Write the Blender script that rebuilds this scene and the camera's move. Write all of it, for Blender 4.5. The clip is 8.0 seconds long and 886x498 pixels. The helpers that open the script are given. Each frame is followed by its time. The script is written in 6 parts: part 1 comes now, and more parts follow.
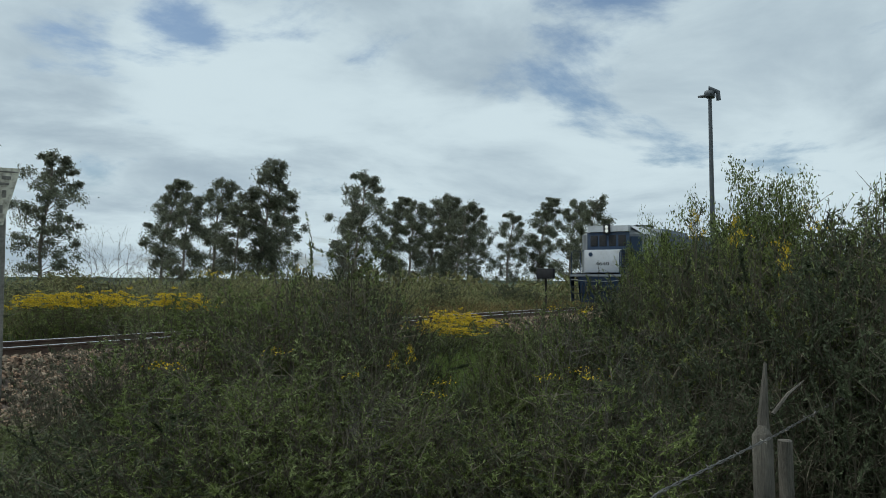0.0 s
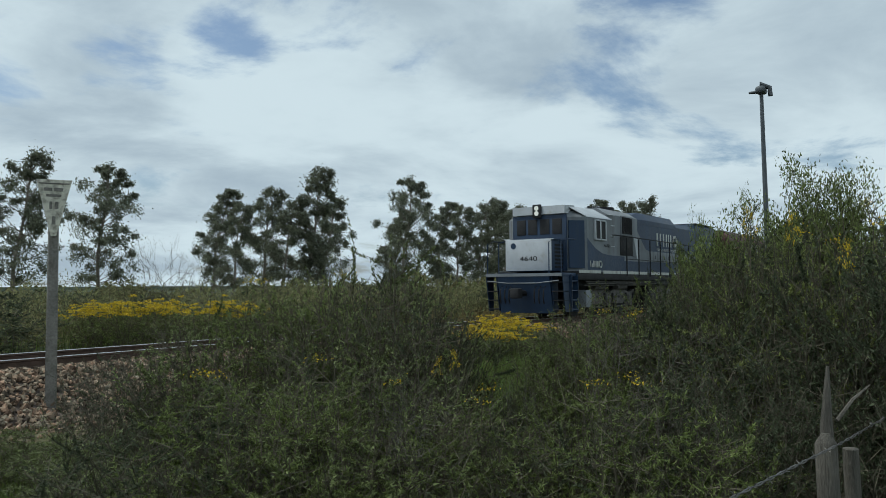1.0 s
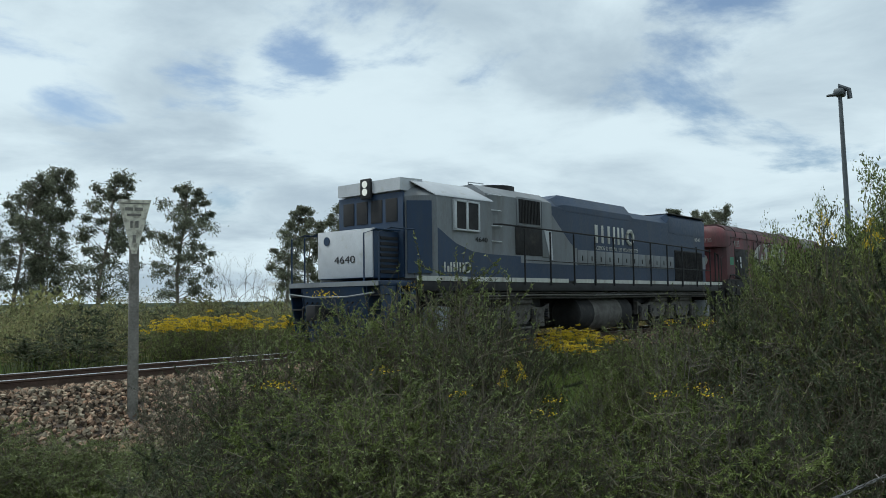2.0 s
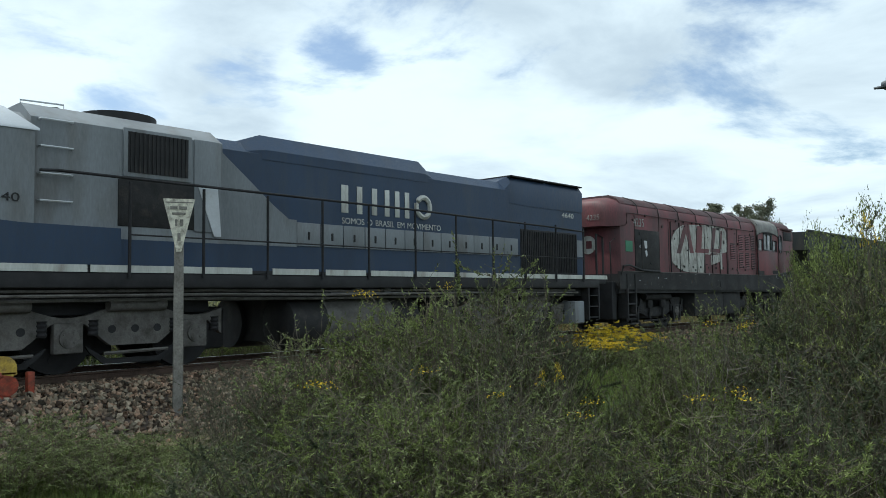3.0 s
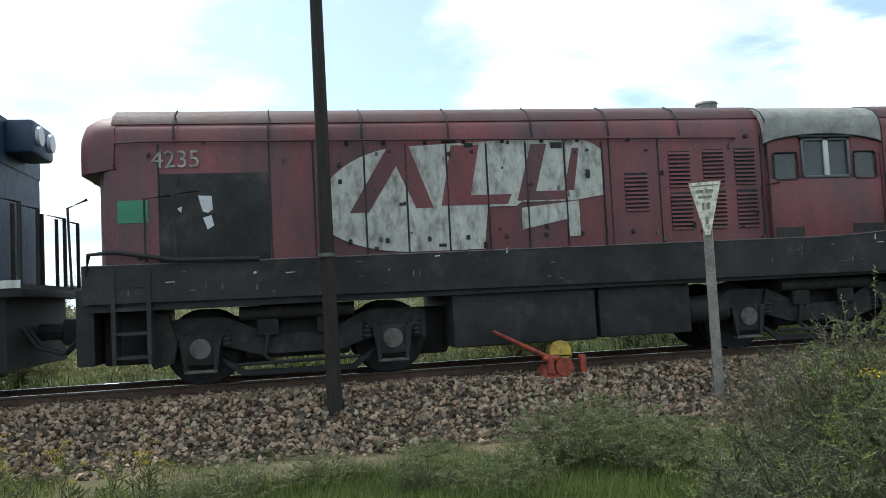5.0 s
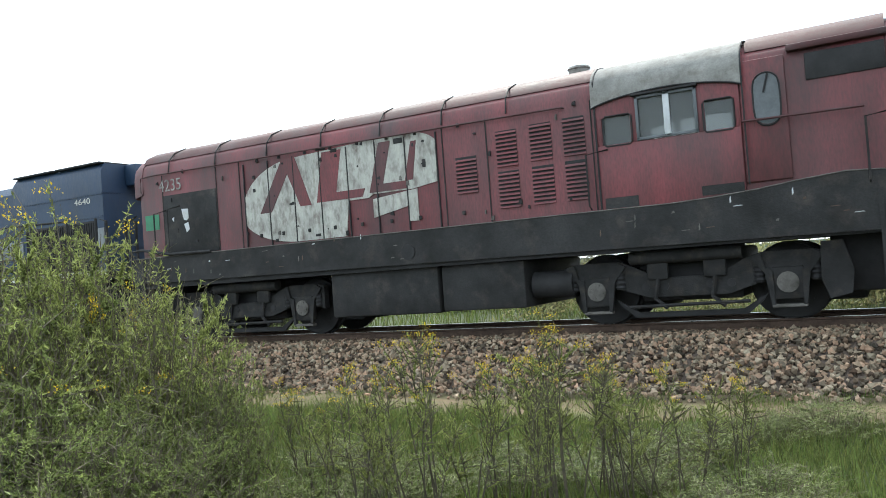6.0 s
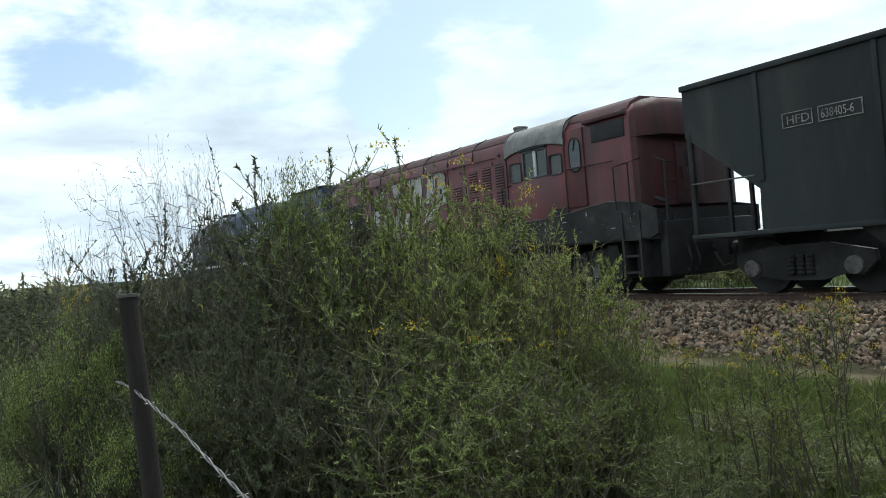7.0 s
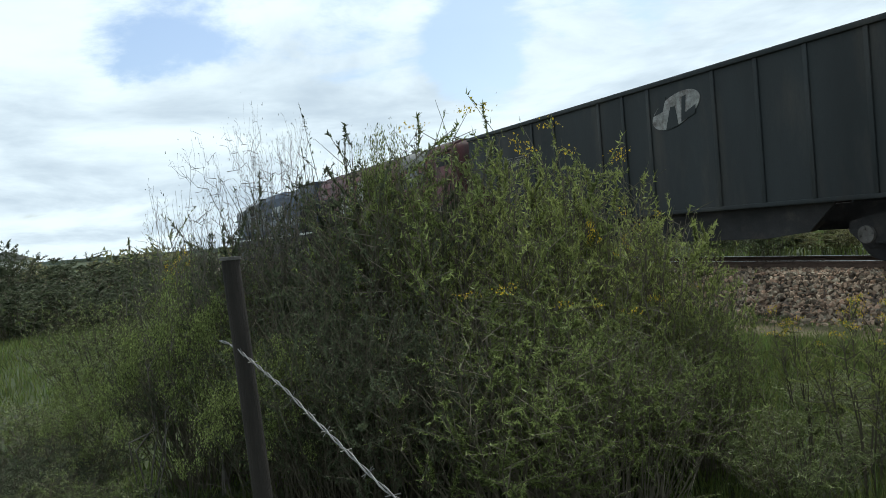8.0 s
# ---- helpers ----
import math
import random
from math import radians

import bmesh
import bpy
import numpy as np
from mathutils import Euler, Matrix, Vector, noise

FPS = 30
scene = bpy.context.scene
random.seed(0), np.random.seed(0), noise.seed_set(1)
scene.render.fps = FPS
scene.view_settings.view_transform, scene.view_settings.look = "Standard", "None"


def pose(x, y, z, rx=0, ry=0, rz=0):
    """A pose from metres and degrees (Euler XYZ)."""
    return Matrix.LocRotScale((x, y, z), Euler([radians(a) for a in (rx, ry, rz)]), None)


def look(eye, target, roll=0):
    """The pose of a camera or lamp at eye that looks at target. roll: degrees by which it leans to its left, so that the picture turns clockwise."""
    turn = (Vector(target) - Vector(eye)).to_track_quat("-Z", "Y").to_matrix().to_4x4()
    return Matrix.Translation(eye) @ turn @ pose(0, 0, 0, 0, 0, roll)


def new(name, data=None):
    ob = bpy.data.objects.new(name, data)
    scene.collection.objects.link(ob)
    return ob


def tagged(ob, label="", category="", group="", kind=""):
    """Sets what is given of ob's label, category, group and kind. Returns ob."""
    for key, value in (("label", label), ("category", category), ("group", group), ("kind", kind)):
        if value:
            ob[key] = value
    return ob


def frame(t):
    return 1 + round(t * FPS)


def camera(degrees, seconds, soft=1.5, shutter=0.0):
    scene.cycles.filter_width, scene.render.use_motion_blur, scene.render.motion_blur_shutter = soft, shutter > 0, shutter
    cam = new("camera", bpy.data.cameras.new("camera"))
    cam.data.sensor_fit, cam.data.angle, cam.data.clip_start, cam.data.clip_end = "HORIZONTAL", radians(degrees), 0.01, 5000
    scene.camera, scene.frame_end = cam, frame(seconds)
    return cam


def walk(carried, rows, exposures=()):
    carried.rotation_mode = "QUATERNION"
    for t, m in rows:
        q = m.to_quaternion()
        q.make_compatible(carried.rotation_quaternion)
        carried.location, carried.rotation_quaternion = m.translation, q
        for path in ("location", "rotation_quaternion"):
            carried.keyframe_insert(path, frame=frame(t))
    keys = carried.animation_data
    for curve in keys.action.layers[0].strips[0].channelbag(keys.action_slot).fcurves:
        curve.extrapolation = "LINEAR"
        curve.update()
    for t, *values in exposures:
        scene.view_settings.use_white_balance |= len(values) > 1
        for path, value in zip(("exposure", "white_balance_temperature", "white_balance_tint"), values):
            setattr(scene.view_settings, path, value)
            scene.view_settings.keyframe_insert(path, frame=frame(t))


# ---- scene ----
# ---- camera and its path: a hand-held pan from one spot ----
cam = camera(58.25, 8.0, soft=0.9)
EYE = 0.944
PATH = [
    (0.0, -58.71, 2.43, -0.39, -0.088, 0.003, 0.003), (0.5, -58.47, 2.67, -0.41, -0.014, 0.019, 0.003),
    (1.0, -55.24, 2.76, 0.38, 0.017, 0.032, -0.001), (1.5, -52.07, 3.43, 0.58, 0.023, 0.024, -0.019),
    (1.7, -51.10, 3.74, 0.68, 0.025, 0.013, -0.009), (2.8, -48.55, 3.36, 1.01, -0.027, -0.040, -0.013),
    (3.0, -47.52, 3.42, 0.70, -0.036, -0.046, 0.031), (3.5, -43.42, 2.22, 1.64, 0.005, -0.025, -0.013),
    (4.0, -38.99, 3.11, 2.67, 0.005, 0.000, 0.000), (4.5, -29.14, 3.76, 3.19, 0.037, -0.012, 0.019),
    (4.7, -22.52, 3.61, 2.64, 0.033, 0.003, 0.021), (5.8, 23.30, 3.56, 4.58, 0.040, 0.048, 0.025),
    (6.0, 29.24, 1.56, 4.28, -0.048, -0.011, -0.012), (6.5, 45.76, 1.77, 4.55, 0.050, -0.015, -0.040),
    (7.0, 57.78, 0.71, 4.58, -0.001, 0.024, 0.004), (7.5, 64.22, -0.07, 4.93, 0.003, 0.002, 0.008),
    (8.0, 63.72, -1.17, 4.63, -0.021, -0.012, -0.006)]
walk(cam, [(t, pose(x, y, EYE + z, 90 + p, r, w)) for t, w, p, r, x, y, z in PATH],
     exposures=[(0.0, -0.38, 6050, 1), (1.5, -0.30, 6000, 1), (2.8, 0.12, 6050, 2), (3.5, 0.33, 6050, 2), (4.0, 0.45, 6050, 3), (4.5, 0.32, 6000, 3), (5.8, 1.38, 6250, 6), (6.5, 1.25, 6200, 4), (6.8, 0.6, 6200, 4), (7.0, 0.36, 6150, 4), (8.0, 0.2, 6150, 4)])

# ---- sky and sun: bright broken cloud, sun beyond the train ----
SUN_ELEV, SUN_YAW = 58.0, 32.0
world = bpy.data.worlds.new("sky")
scene.world = world
world.use_nodes = True
wn, wl = world.node_tree.nodes, world.node_tree.links
wn.clear()
w_out, w_bg = wn.new("ShaderNodeOutputWorld"), wn.new("ShaderNodeBackground")
w_sky = wn.new("ShaderNodeTexSky")
w_sky.sky_type, w_sky.sun_disc = "NISHITA", False
w_sky.sun_elevation, w_sky.sun_rotation = radians(SUN_ELEV), radians(-SUN_YAW)
w_sky.dust_density = 2.0
w_tc, w_sep = wn.new("ShaderNodeTexCoord"), wn.new("ShaderNodeSeparateXYZ")
wl.new(w_tc.outputs["Generated"], w_sep.inputs[0])
w_add = wn.new("ShaderNodeMath"); w_add.operation = "ADD"; w_add.inputs[1].default_value = 0.16
w_abs = wn.new("ShaderNodeMath"); w_abs.operation = "MAXIMUM"; w_abs.inputs[1].default_value = 0.0
wl.new(w_sep.outputs["Z"], w_abs.inputs[0]); wl.new(w_abs.outputs[0], w_add.inputs[0])
w_dx = wn.new("ShaderNodeMath"); w_dx.operation = "DIVIDE"
w_dy = wn.new("ShaderNodeMath"); w_dy.operation = "DIVIDE"
wl.new(w_sep.outputs["X"], w_dx.inputs[0]); wl.new(w_add.outputs[0], w_dx.inputs[1])
wl.new(w_sep.outputs["Y"], w_dy.inputs[0]); wl.new(w_add.outputs[0], w_dy.inputs[1])
w_pt = wn.new("ShaderNodeCombineXYZ")
wl.new(w_dx.outputs[0], w_pt.inputs[0]); wl.new(w_dy.outputs[0], w_pt.inputs[1])


def sky_noise(scale, detail, rough, lo, hi, shift, least=0.0, curve="SMOOTHSTEP"):
    m = wn.new("ShaderNodeMapping"); m.inputs["Location"].default_value = shift
    n = wn.new("ShaderNodeTexNoise"); n.inputs["Scale"].default_value = scale
    n.inputs["Detail"].default_value, n.inputs["Roughness"].default_value = detail, rough
    n.inputs["Distortion"].default_value = 0.3
    r = wn.new("ShaderNodeMapRange"); r.interpolation_type = curve
    r.inputs["From Min"].default_value, r.inputs["From Max"].default_value = lo, hi
    r.inputs["To Min"].default_value = least
    wl.new(w_pt.outputs[0], m.inputs[0]); wl.new(m.outputs[0], n.inputs["Vector"]); wl.new(n.outputs["Fac"], r.inputs["Value"])
    return r.outputs["Result"]


w_gain = wn.new("ShaderNodeMix"); w_gain.data_type, w_gain.blend_type = "RGBA", "MULTIPLY"
w_gain.inputs["Factor"].default_value, w_gain.inputs["B"].default_value = 1.0, (1.45, 1.45, 1.5, 1)
wl.new(w_sky.outputs[0], w_gain.inputs["A"])
raw = sky_noise(1.25, 12.0, 0.60, 0.0, 1.0, (3.1, 1.7, 0.0), 0.0, "LINEAR")
for yaw, el, reach, amount in ((-70, 19, 8, 0.20), (-40, 16, 4, 0.10), (-33.5, 13.5, 5, 0.17), (-78, 11, 8, 0.06), (-25.5, 11.5, 4.5, 0.18), (-4, 17, 12, 0.24), (10, 19, 8, 0.22),
                               (66, 21, 12, 0.28), (52, 20, 9, 0.24), (60, 12.5, 5, 0.24), (82, 17, 8, 0.22), (47, 14, 4, 0.16), (-90, 16, 9, 0.14)):
    w_dot = wn.new("ShaderNodeVectorMath"); w_dot.operation = "DOT_PRODUCT"
    w_dot.inputs[1].default_value = (-math.sin(radians(yaw)) * math.cos(radians(el)), math.cos(radians(yaw)) * math.cos(radians(el)), math.sin(radians(el)))
    wl.new(w_tc.outputs["Generated"], w_dot.inputs[0])
    w_gap = wn.new("ShaderNodeMapRange"); w_gap.interpolation_type = "SMOOTHSTEP"
    w_gap.inputs["From Min"].default_value, w_gap.inputs["From Max"].default_value = math.cos(radians(reach)), 1.0
    w_gap.inputs["To Max"].default_value = amount
    wl.new(w_dot.outputs["Value"], w_gap.inputs["Value"])
    w_sub = wn.new("ShaderNodeMath"); w_sub.operation = "SUBTRACT"
    wl.new(raw, w_sub.inputs[0]); wl.new(w_gap.outputs["Result"], w_sub.inputs[1])
    raw = w_sub.outputs[0]
w_cov = wn.new("ShaderNodeMapRange"); w_cov.interpolation_type = "SMOOTHSTEP"
w_cov.inputs["From Min"].default_value, w_cov.inputs["From Max"].default_value, w_cov.inputs["To Min"].default_value = 0.27, 0.425, 0.08
wl.new(raw, w_cov.inputs["Value"])
cover = w_cov.outputs["Result"]
thick = sky_noise(1.1, 9.0, 0.56, 0.38, 0.72, (7.3, 2.2, 1.0))
w_col = wn.new("ShaderNodeMix"); w_col.data_type = "RGBA"
w_col.inputs["A"].default_value, w_col.inputs["B"].default_value = (9.6, 10.4, 10.9, 1), (5.8, 6.6, 7.5, 1)
wl.new(thick, w_col.inputs["Factor"])
w_mix = wn.new("ShaderNodeMix"); w_mix.data_type = "RGBA"
wl.new(cover, w_mix.inputs["Factor"]); wl.new(w_gain.outputs["Result"], w_mix.inputs["A"]); wl.new(w_col.outputs["Result"], w_mix.inputs["B"])
wl.new(w_mix.outputs["Result"], w_bg.inputs["Color"])
w_bg.inputs["Strength"].default_value = 0.09
wl.new(w_bg.outputs[0], w_out.inputs[0])

sun = new("sun", bpy.data.lights.new("sun", "SUN"))
sun.data.energy, sun.data.angle, sun.data.color = 2.9, radians(3), (1.0, 0.95, 0.87)
sun.matrix_world = look((0, 0, 60), (math.sin(radians(SUN_YAW)) * 60 * math.cos(radians(SUN_ELEV)) / math.sin(radians(SUN_ELEV)),
                                     -math.cos(radians(SUN_YAW)) * 60 * math.cos(radians(SUN_ELEV)) / math.sin(radians(SUN_ELEV)), 0))

# ---- materials ----
def mat(name, col, rough=0.6, metal=0.0, vary=0.25, scale=3.0, grime=None, grime_amt=0.4, bump=0.15, fine=40.0, stretch=(1, 1, 1), island=0.0, obj=0.0, trans=0.0, alt=None):
    """A painted, grown or worn surface: base colour, large stains, fine grain, streaks and relief."""
    m = bpy.data.materials.new(name)
    m.use_nodes = True
    n, l = m.node_tree.nodes, m.node_tree.links
    b = n["Principled BSDF"]
    b.inputs["Roughness"].default_value, b.inputs["Metallic"].default_value = rough, metal
    b.inputs["Specular IOR Level"].default_value = 0.25 if rough >= 0.65 else 0.5
    tc, mp = n.new("ShaderNodeTexCoord"), n.new("ShaderNodeMapping")
    mp.inputs["Scale"].default_value = stretch
    l.new(tc.outputs["Object"], mp.inputs[0])

    def noisy(s, detail):
        t = n.new("ShaderNodeTexNoise")
        t.inputs["Scale"].default_value, t.inputs["Detail"].default_value, t.inputs["Roughness"].default_value = s, detail, 0.6
        l.new(mp.outputs[0], t.inputs["Vector"])
        return t.outputs["Fac"]

    def ramp(src, a, c, lo, hi):
        r = n.new("ShaderNodeMapRange")
        r.inputs["From Min"].default_value, r.inputs["From Max"].default_value = a, c
        r.inputs["To Min"].default_value, r.inputs["To Max"].default_value = lo, hi
        l.new(src, r.inputs["Value"])
        return r.outputs["Result"]

    def times(src, fac):
        x = n.new("ShaderNodeMix"); x.data_type, x.blend_type = "RGBA", "MULTIPLY"
        x.inputs["Factor"].default_value = 1.0
        l.new(src, x.inputs["A"])
        c = n.new("ShaderNodeCombineColor")
        for k in range(3):
            l.new(fac, c.inputs[k])
        l.new(c.outputs[0], x.inputs["B"])
        return x.outputs["Result"]

    big, small = noisy(scale, 5), noisy(fine, 3)
    rgb = n.new("ShaderNodeRGB"); rgb.outputs[0].default_value = (*col, 1)
    out = rgb.outputs[0]
    if grime:
        x = n.new("ShaderNodeMix"); x.data_type = "RGBA"
        x.inputs["B"].default_value = (*grime, 1)
        l.new(ramp(noisy(scale * 1.7, 8), 0.62 - 0.35 * grime_amt, 0.75, 0.0, 1.0), x.inputs["Factor"])
        l.new(out, x.inputs["A"])
        out = x.outputs["Result"]
    out = times(out, ramp(big, 0.3, 0.7, 1 - vary, 1 + vary))
    out = times(out, ramp(small, 0.3, 0.7, 1 - vary * 0.6, 1 + vary * 0.6))
    if island:
        g = n.new("ShaderNodeNewGeometry")
        if alt:
            x = n.new("ShaderNodeMix"); x.data_type = "RGBA"
            x.inputs["B"].default_value = (*alt, 1)
            w = n.new("ShaderNodeTexWhiteNoise"); w.noise_dimensions = "1D"
            l.new(g.outputs["Random Per Island"], w.inputs["W"])
            l.new(w.outputs["Value"], x.inputs["Factor"]); l.new(out, x.inputs["A"])
            out = x.outputs["Result"]
        out = times(out, ramp(g.outputs["Random Per Island"], 0, 1, 1 - island, 1 + island))
    if obj:
        o = n.new("ShaderNodeObjectInfo")
        out = times(out, ramp(o.outputs["Random"], 0, 1, 1 - obj, 1 + obj))
    l.new(out, b.inputs["Base Color"])
    l.new(ramp(small, 0.3, 0.7, max(rough - 0.12, 0.05), min(rough + 0.12, 1)), b.inputs["Roughness"])
    if bump:
        u = n.new("ShaderNodeBump"); u.inputs["Strength"].default_value, u.inputs["Distance"].default_value = bump, 0.02
        l.new(small, u.inputs["Height"]); l.new(u.outputs[0], b.inputs["Normal"])
    if trans:
        b.inputs["Specular IOR Level"].default_value = 0.2
        tr, ad = n.new("ShaderNodeBsdfTranslucent"), n.new("ShaderNodeMixShader")
        ad.inputs[0].default_value = trans
        l.new(out, tr.inputs["Color"]); l.new(b.outputs[0], ad.inputs[1]); l.new(tr.outputs[0], ad.inputs[2])
        l.new(ad.outputs[0], n["Material Output"].inputs[0])
    return m


STREAK = (1.0, 1.0, 0.25)
M_BLUE = mat("navy_paint", (0.009, 0.027, 0.064), 0.55, vary=0.22, scale=1.2, grime=(0.024, 0.036, 0.058), grime_amt=0.22, bump=0.05, stretch=STREAK)
M_GREY = mat("grey_paint", (0.175, 0.19, 0.205), 0.65, vary=0.18, scale=1.3, grime=(0.12, 0.115, 0.11), grime_amt=0.3, bump=0.05, stretch=STREAK)
M_SILVER = mat("silver_paint", (0.44, 0.46, 0.49), 0.45, vary=0.1, scale=2, grime=(0.35, 0.34, 0.32), grime_amt=0.15, bump=0.03)
M_WHITE = mat("dirty_white_paint", (0.43, 0.44, 0.415), 0.55, vary=0.16, scale=3, grime=(0.2, 0.17, 0.14), grime_amt=0.3, bump=0.06, stretch=STREAK)
M_OLDWHITE = mat("chipped_old_white_paint", (0.25, 0.25, 0.24), 0.65, vary=0.3, scale=5, grime=(0.07, 0.05, 0.045), grime_amt=0.55, bump=0.06)
M_EMBLEM = mat("peeling_white_emblem_paint", (0.36, 0.36, 0.335), 0.65, vary=0.2, scale=4.5, grime=(0.07, 0.045, 0.04), grime_amt=0.42, bump=0.08, stretch=(1.0, 1.0, 0.45))
M_RED = mat("faded_red_paint", (0.128, 0.028, 0.034), 0.6, vary=0.5, scale=0.8, grime=(0.040, 0.024, 0.026), grime_amt=0.72, bump=0.08, stretch=STREAK)
M_REDROOF = mat("sun_bleached_red_roof", (0.062, 0.026, 0.028), 0.65, vary=0.25, scale=1.2, grime=(0.060, 0.045, 0.048), grime_amt=0.5, bump=0.08)
M_REDEND = mat("dark_dull_red_paint", (0.062, 0.020, 0.021), 0.65, vary=0.4, scale=1.4, grime=(0.022, 0.019, 0.019), grime_amt=0.7, bump=0.08, stretch=STREAK)
M_BLACK = mat("grimy_black_frame", (0.023, 0.023, 0.024), 0.75, vary=0.45, scale=2.0, grime=(0.050, 0.043, 0.040), grime_amt=0.25, bump=0.2)
M_SOOT = mat("dusty_black_casting", (0.021, 0.021, 0.022), 0.75, vary=0.4, scale=4.0, grime=(0.045, 0.039, 0.034), grime_amt=0.3, bump=0.25)
M_DARK = mat("soot_dark_steel", (0.023, 0.023, 0.025), 0.7, vary=0.35, scale=3, bump=0.15)
M_BOGIE = mat("dusty_grey_bogie", (0.115, 0.11, 0.104), 0.75, vary=0.3, scale=3.0, grime=(0.05, 0.045, 0.04), grime_amt=0.45, bump=0.25)
M_WAGON = mat("dull_charcoal_paint", (0.020, 0.024, 0.0255), 0.65, vary=0.35, scale=0.8, grime=(0.046, 0.042, 0.037), grime_amt=0.3, bump=0.1, stretch=STREAK)
M_STEEL = mat("worn_rail_steel", (0.45, 0.44, 0.43), 0.3, 0.9, vary=0.15, scale=6, bump=0.05)
M_RUST = mat("brown_rail_rust", (0.085, 0.058, 0.045), 0.85, vary=0.3, scale=5, bump=0.3)
M_ROOFGREY = mat("weathered_grey_roof", (0.21, 0.208, 0.20), 0.85, vary=0.2, scale=4, grime=(0.14, 0.13, 0.12), grime_amt=0.4, bump=0.15)
M_CONC = mat("weathered_concrete", (0.20, 0.19, 0.172), 0.9, vary=0.3, scale=5, grime=(0.15, 0.14, 0.12), grime_amt=0.4, bump=0.4)
M_WOOD = mat("silvery_weathered_wood", (0.115, 0.105, 0.09), 0.9, vary=0.4, scale=3, bump=0.7, fine=28, stretch=(6, 6, 0.6))
M_SLEEPER = mat("old_sleeper_wood", (0.085, 0.072, 0.062), 0.9, vary=0.35, scale=4, bump=0.6, stretch=(4, 0.5, 4), obj=0.25)
M_POLE = mat("tarred_pole_wood", (0.026, 0.022, 0.019), 0.85, vary=0.4, scale=4, bump=0.5, stretch=(5, 5, 0.5))
M_ORANGE = mat("chipped_orange_paint", (0.27, 0.052, 0.03), 0.65, vary=0.35, scale=9, grime=(0.09, 0.045, 0.03), grime_amt=0.6, bump=0.15)
M_YELLOWP = mat("faded_yellow_paint", (0.45, 0.32, 0.06), 0.65, vary=0.3, scale=8, grime=(0.2, 0.14, 0.06), grime_amt=0.5, bump=0.15)
M_GREENP = mat("green_patch_paint", (0.03, 0.17, 0.09), 0.55, vary=0.2, scale=4, bump=0.05)
M_WIRE = mat("galvanised_wire", (0.15, 0.145, 0.14), 0.5, 0.7, vary=0.25, scale=20, bump=0.2)
M_LAMP = mat("grey_lamp_metal", (0.09, 0.10, 0.11), 0.5, 0.4, vary=0.2, scale=8, bump=0.1)
M_STONE = mat("ballast_stone", (0.205, 0.130, 0.088), 0.9, vary=0.3, scale=4, bump=0.4, island=0.85, alt=(0.180, 0.156, 0.115))
M_BED = mat("ballast_bed", (0.09, 0.07, 0.058), 0.95, vary=0.4, scale=5, fine=30, bump=1.0)
M_SOIL = mat("grassy_soil", (0.036, 0.047, 0.018), 0.95, vary=0.4, scale=0.35, grime=(0.06, 0.055, 0.03), grime_amt=0.1, bump=0.8, fine=12)
M_DIRT = mat("bare_dirt", (0.105, 0.074, 0.047), 0.95, vary=0.35, scale=1.5, grime=(0.08, 0.085, 0.035), grime_amt=0.7, bump=0.6, fine=18)
M_GRASS = mat("grass_blades", (0.088, 0.132, 0.036), 0.8, vary=0.4, scale=0.7, bump=0, island=0.5, trans=0.42, alt=(0.105, 0.116, 0.036))
M_DRYGRASS = mat("dry_ochre_grass", (0.17, 0.135, 0.06), 0.85, vary=0.35, scale=0.5, bump=0, island=0.5, trans=0.3)
M_LEAF = mat("shrub_leaves", (0.146, 0.172, 0.068), 0.5, vary=0.35, scale=0.9, bump=0, island=0.7, trans=0.4)
# Grey-green leaves; for the dark shrubs the low tone stands in for shade.
M_LEAF2 = mat("grey_green_shade_leaves", (0.078, 0.093, 0.052), 0.65, vary=0.35, scale=0.9, bump=0, island=0.5, trans=0.35)
M_LEAF3 = mat("fresh_green_leaves", (0.148, 0.180, 0.060), 0.55, vary=0.3, scale=0.9, bump=0, island=0.7, trans=0.45)
M_SCRUB = mat("olive_scrub_leaves", (0.165, 0.180, 0.080), 0.6, vary=0.35, scale=0.3, bump=0, island=0.6, trans=0.5, alt=(0.17, 0.15, 0.075))
# Lighter copy of the fennel green: sunlight put into the leaf colour.
M_LEAF4 = mat("pale_sunlit_fennel_leaves", (0.215, 0.245, 0.080), 0.55, vary=0.3, scale=0.9, bump=0, island=0.6, trans=0.45)
M_EUC = mat("eucalyptus_leaves", (0.150, 0.160, 0.112), 0.5, vary=0.35, scale=0.25, bump=0, island=0.5, trans=0.55)
M_FLOWER = mat("yellow_flowers", (0.50, 0.37, 0.025), 0.7, vary=0.2, scale=2, bump=0, island=0.35, trans=0.3)
M_TWIG = mat("brown_stems", (0.075, 0.066, 0.046), 0.85, vary=0.35, scale=5, bump=0.3)
M_TWIGB = mat("grey_bare_twigs", (0.11, 0.10, 0.085), 0.85, vary=0.35, scale=5, bump=0.3)
M_TWIGG = mat("pale_dry_stems", (0.105, 0.092, 0.066), 0.85, vary=0.35, scale=5, bump=0.3)
M_BARK = mat("pale_eucalyptus_bark", (0.19, 0.165, 0.14), 0.85, vary=0.35, scale=1.5, bump=0.4)
M_FARWALL = mat("white_rendered_wall", (0.62, 0.62, 0.60), 0.8, vary=0.08, scale=0.4, bump=0.05)
M_TILE = mat("fired_clay_roof", (0.26, 0.12, 0.08), 0.85, vary=0.25, scale=1.0, bump=0.2)
M_SIGN = mat("cream_sign_enamel", (0.62, 0.60, 0.50), 0.5, vary=0.15, scale=9, grime=(0.12, 0.10, 0.075), grime_amt=0.5, bump=0.05)
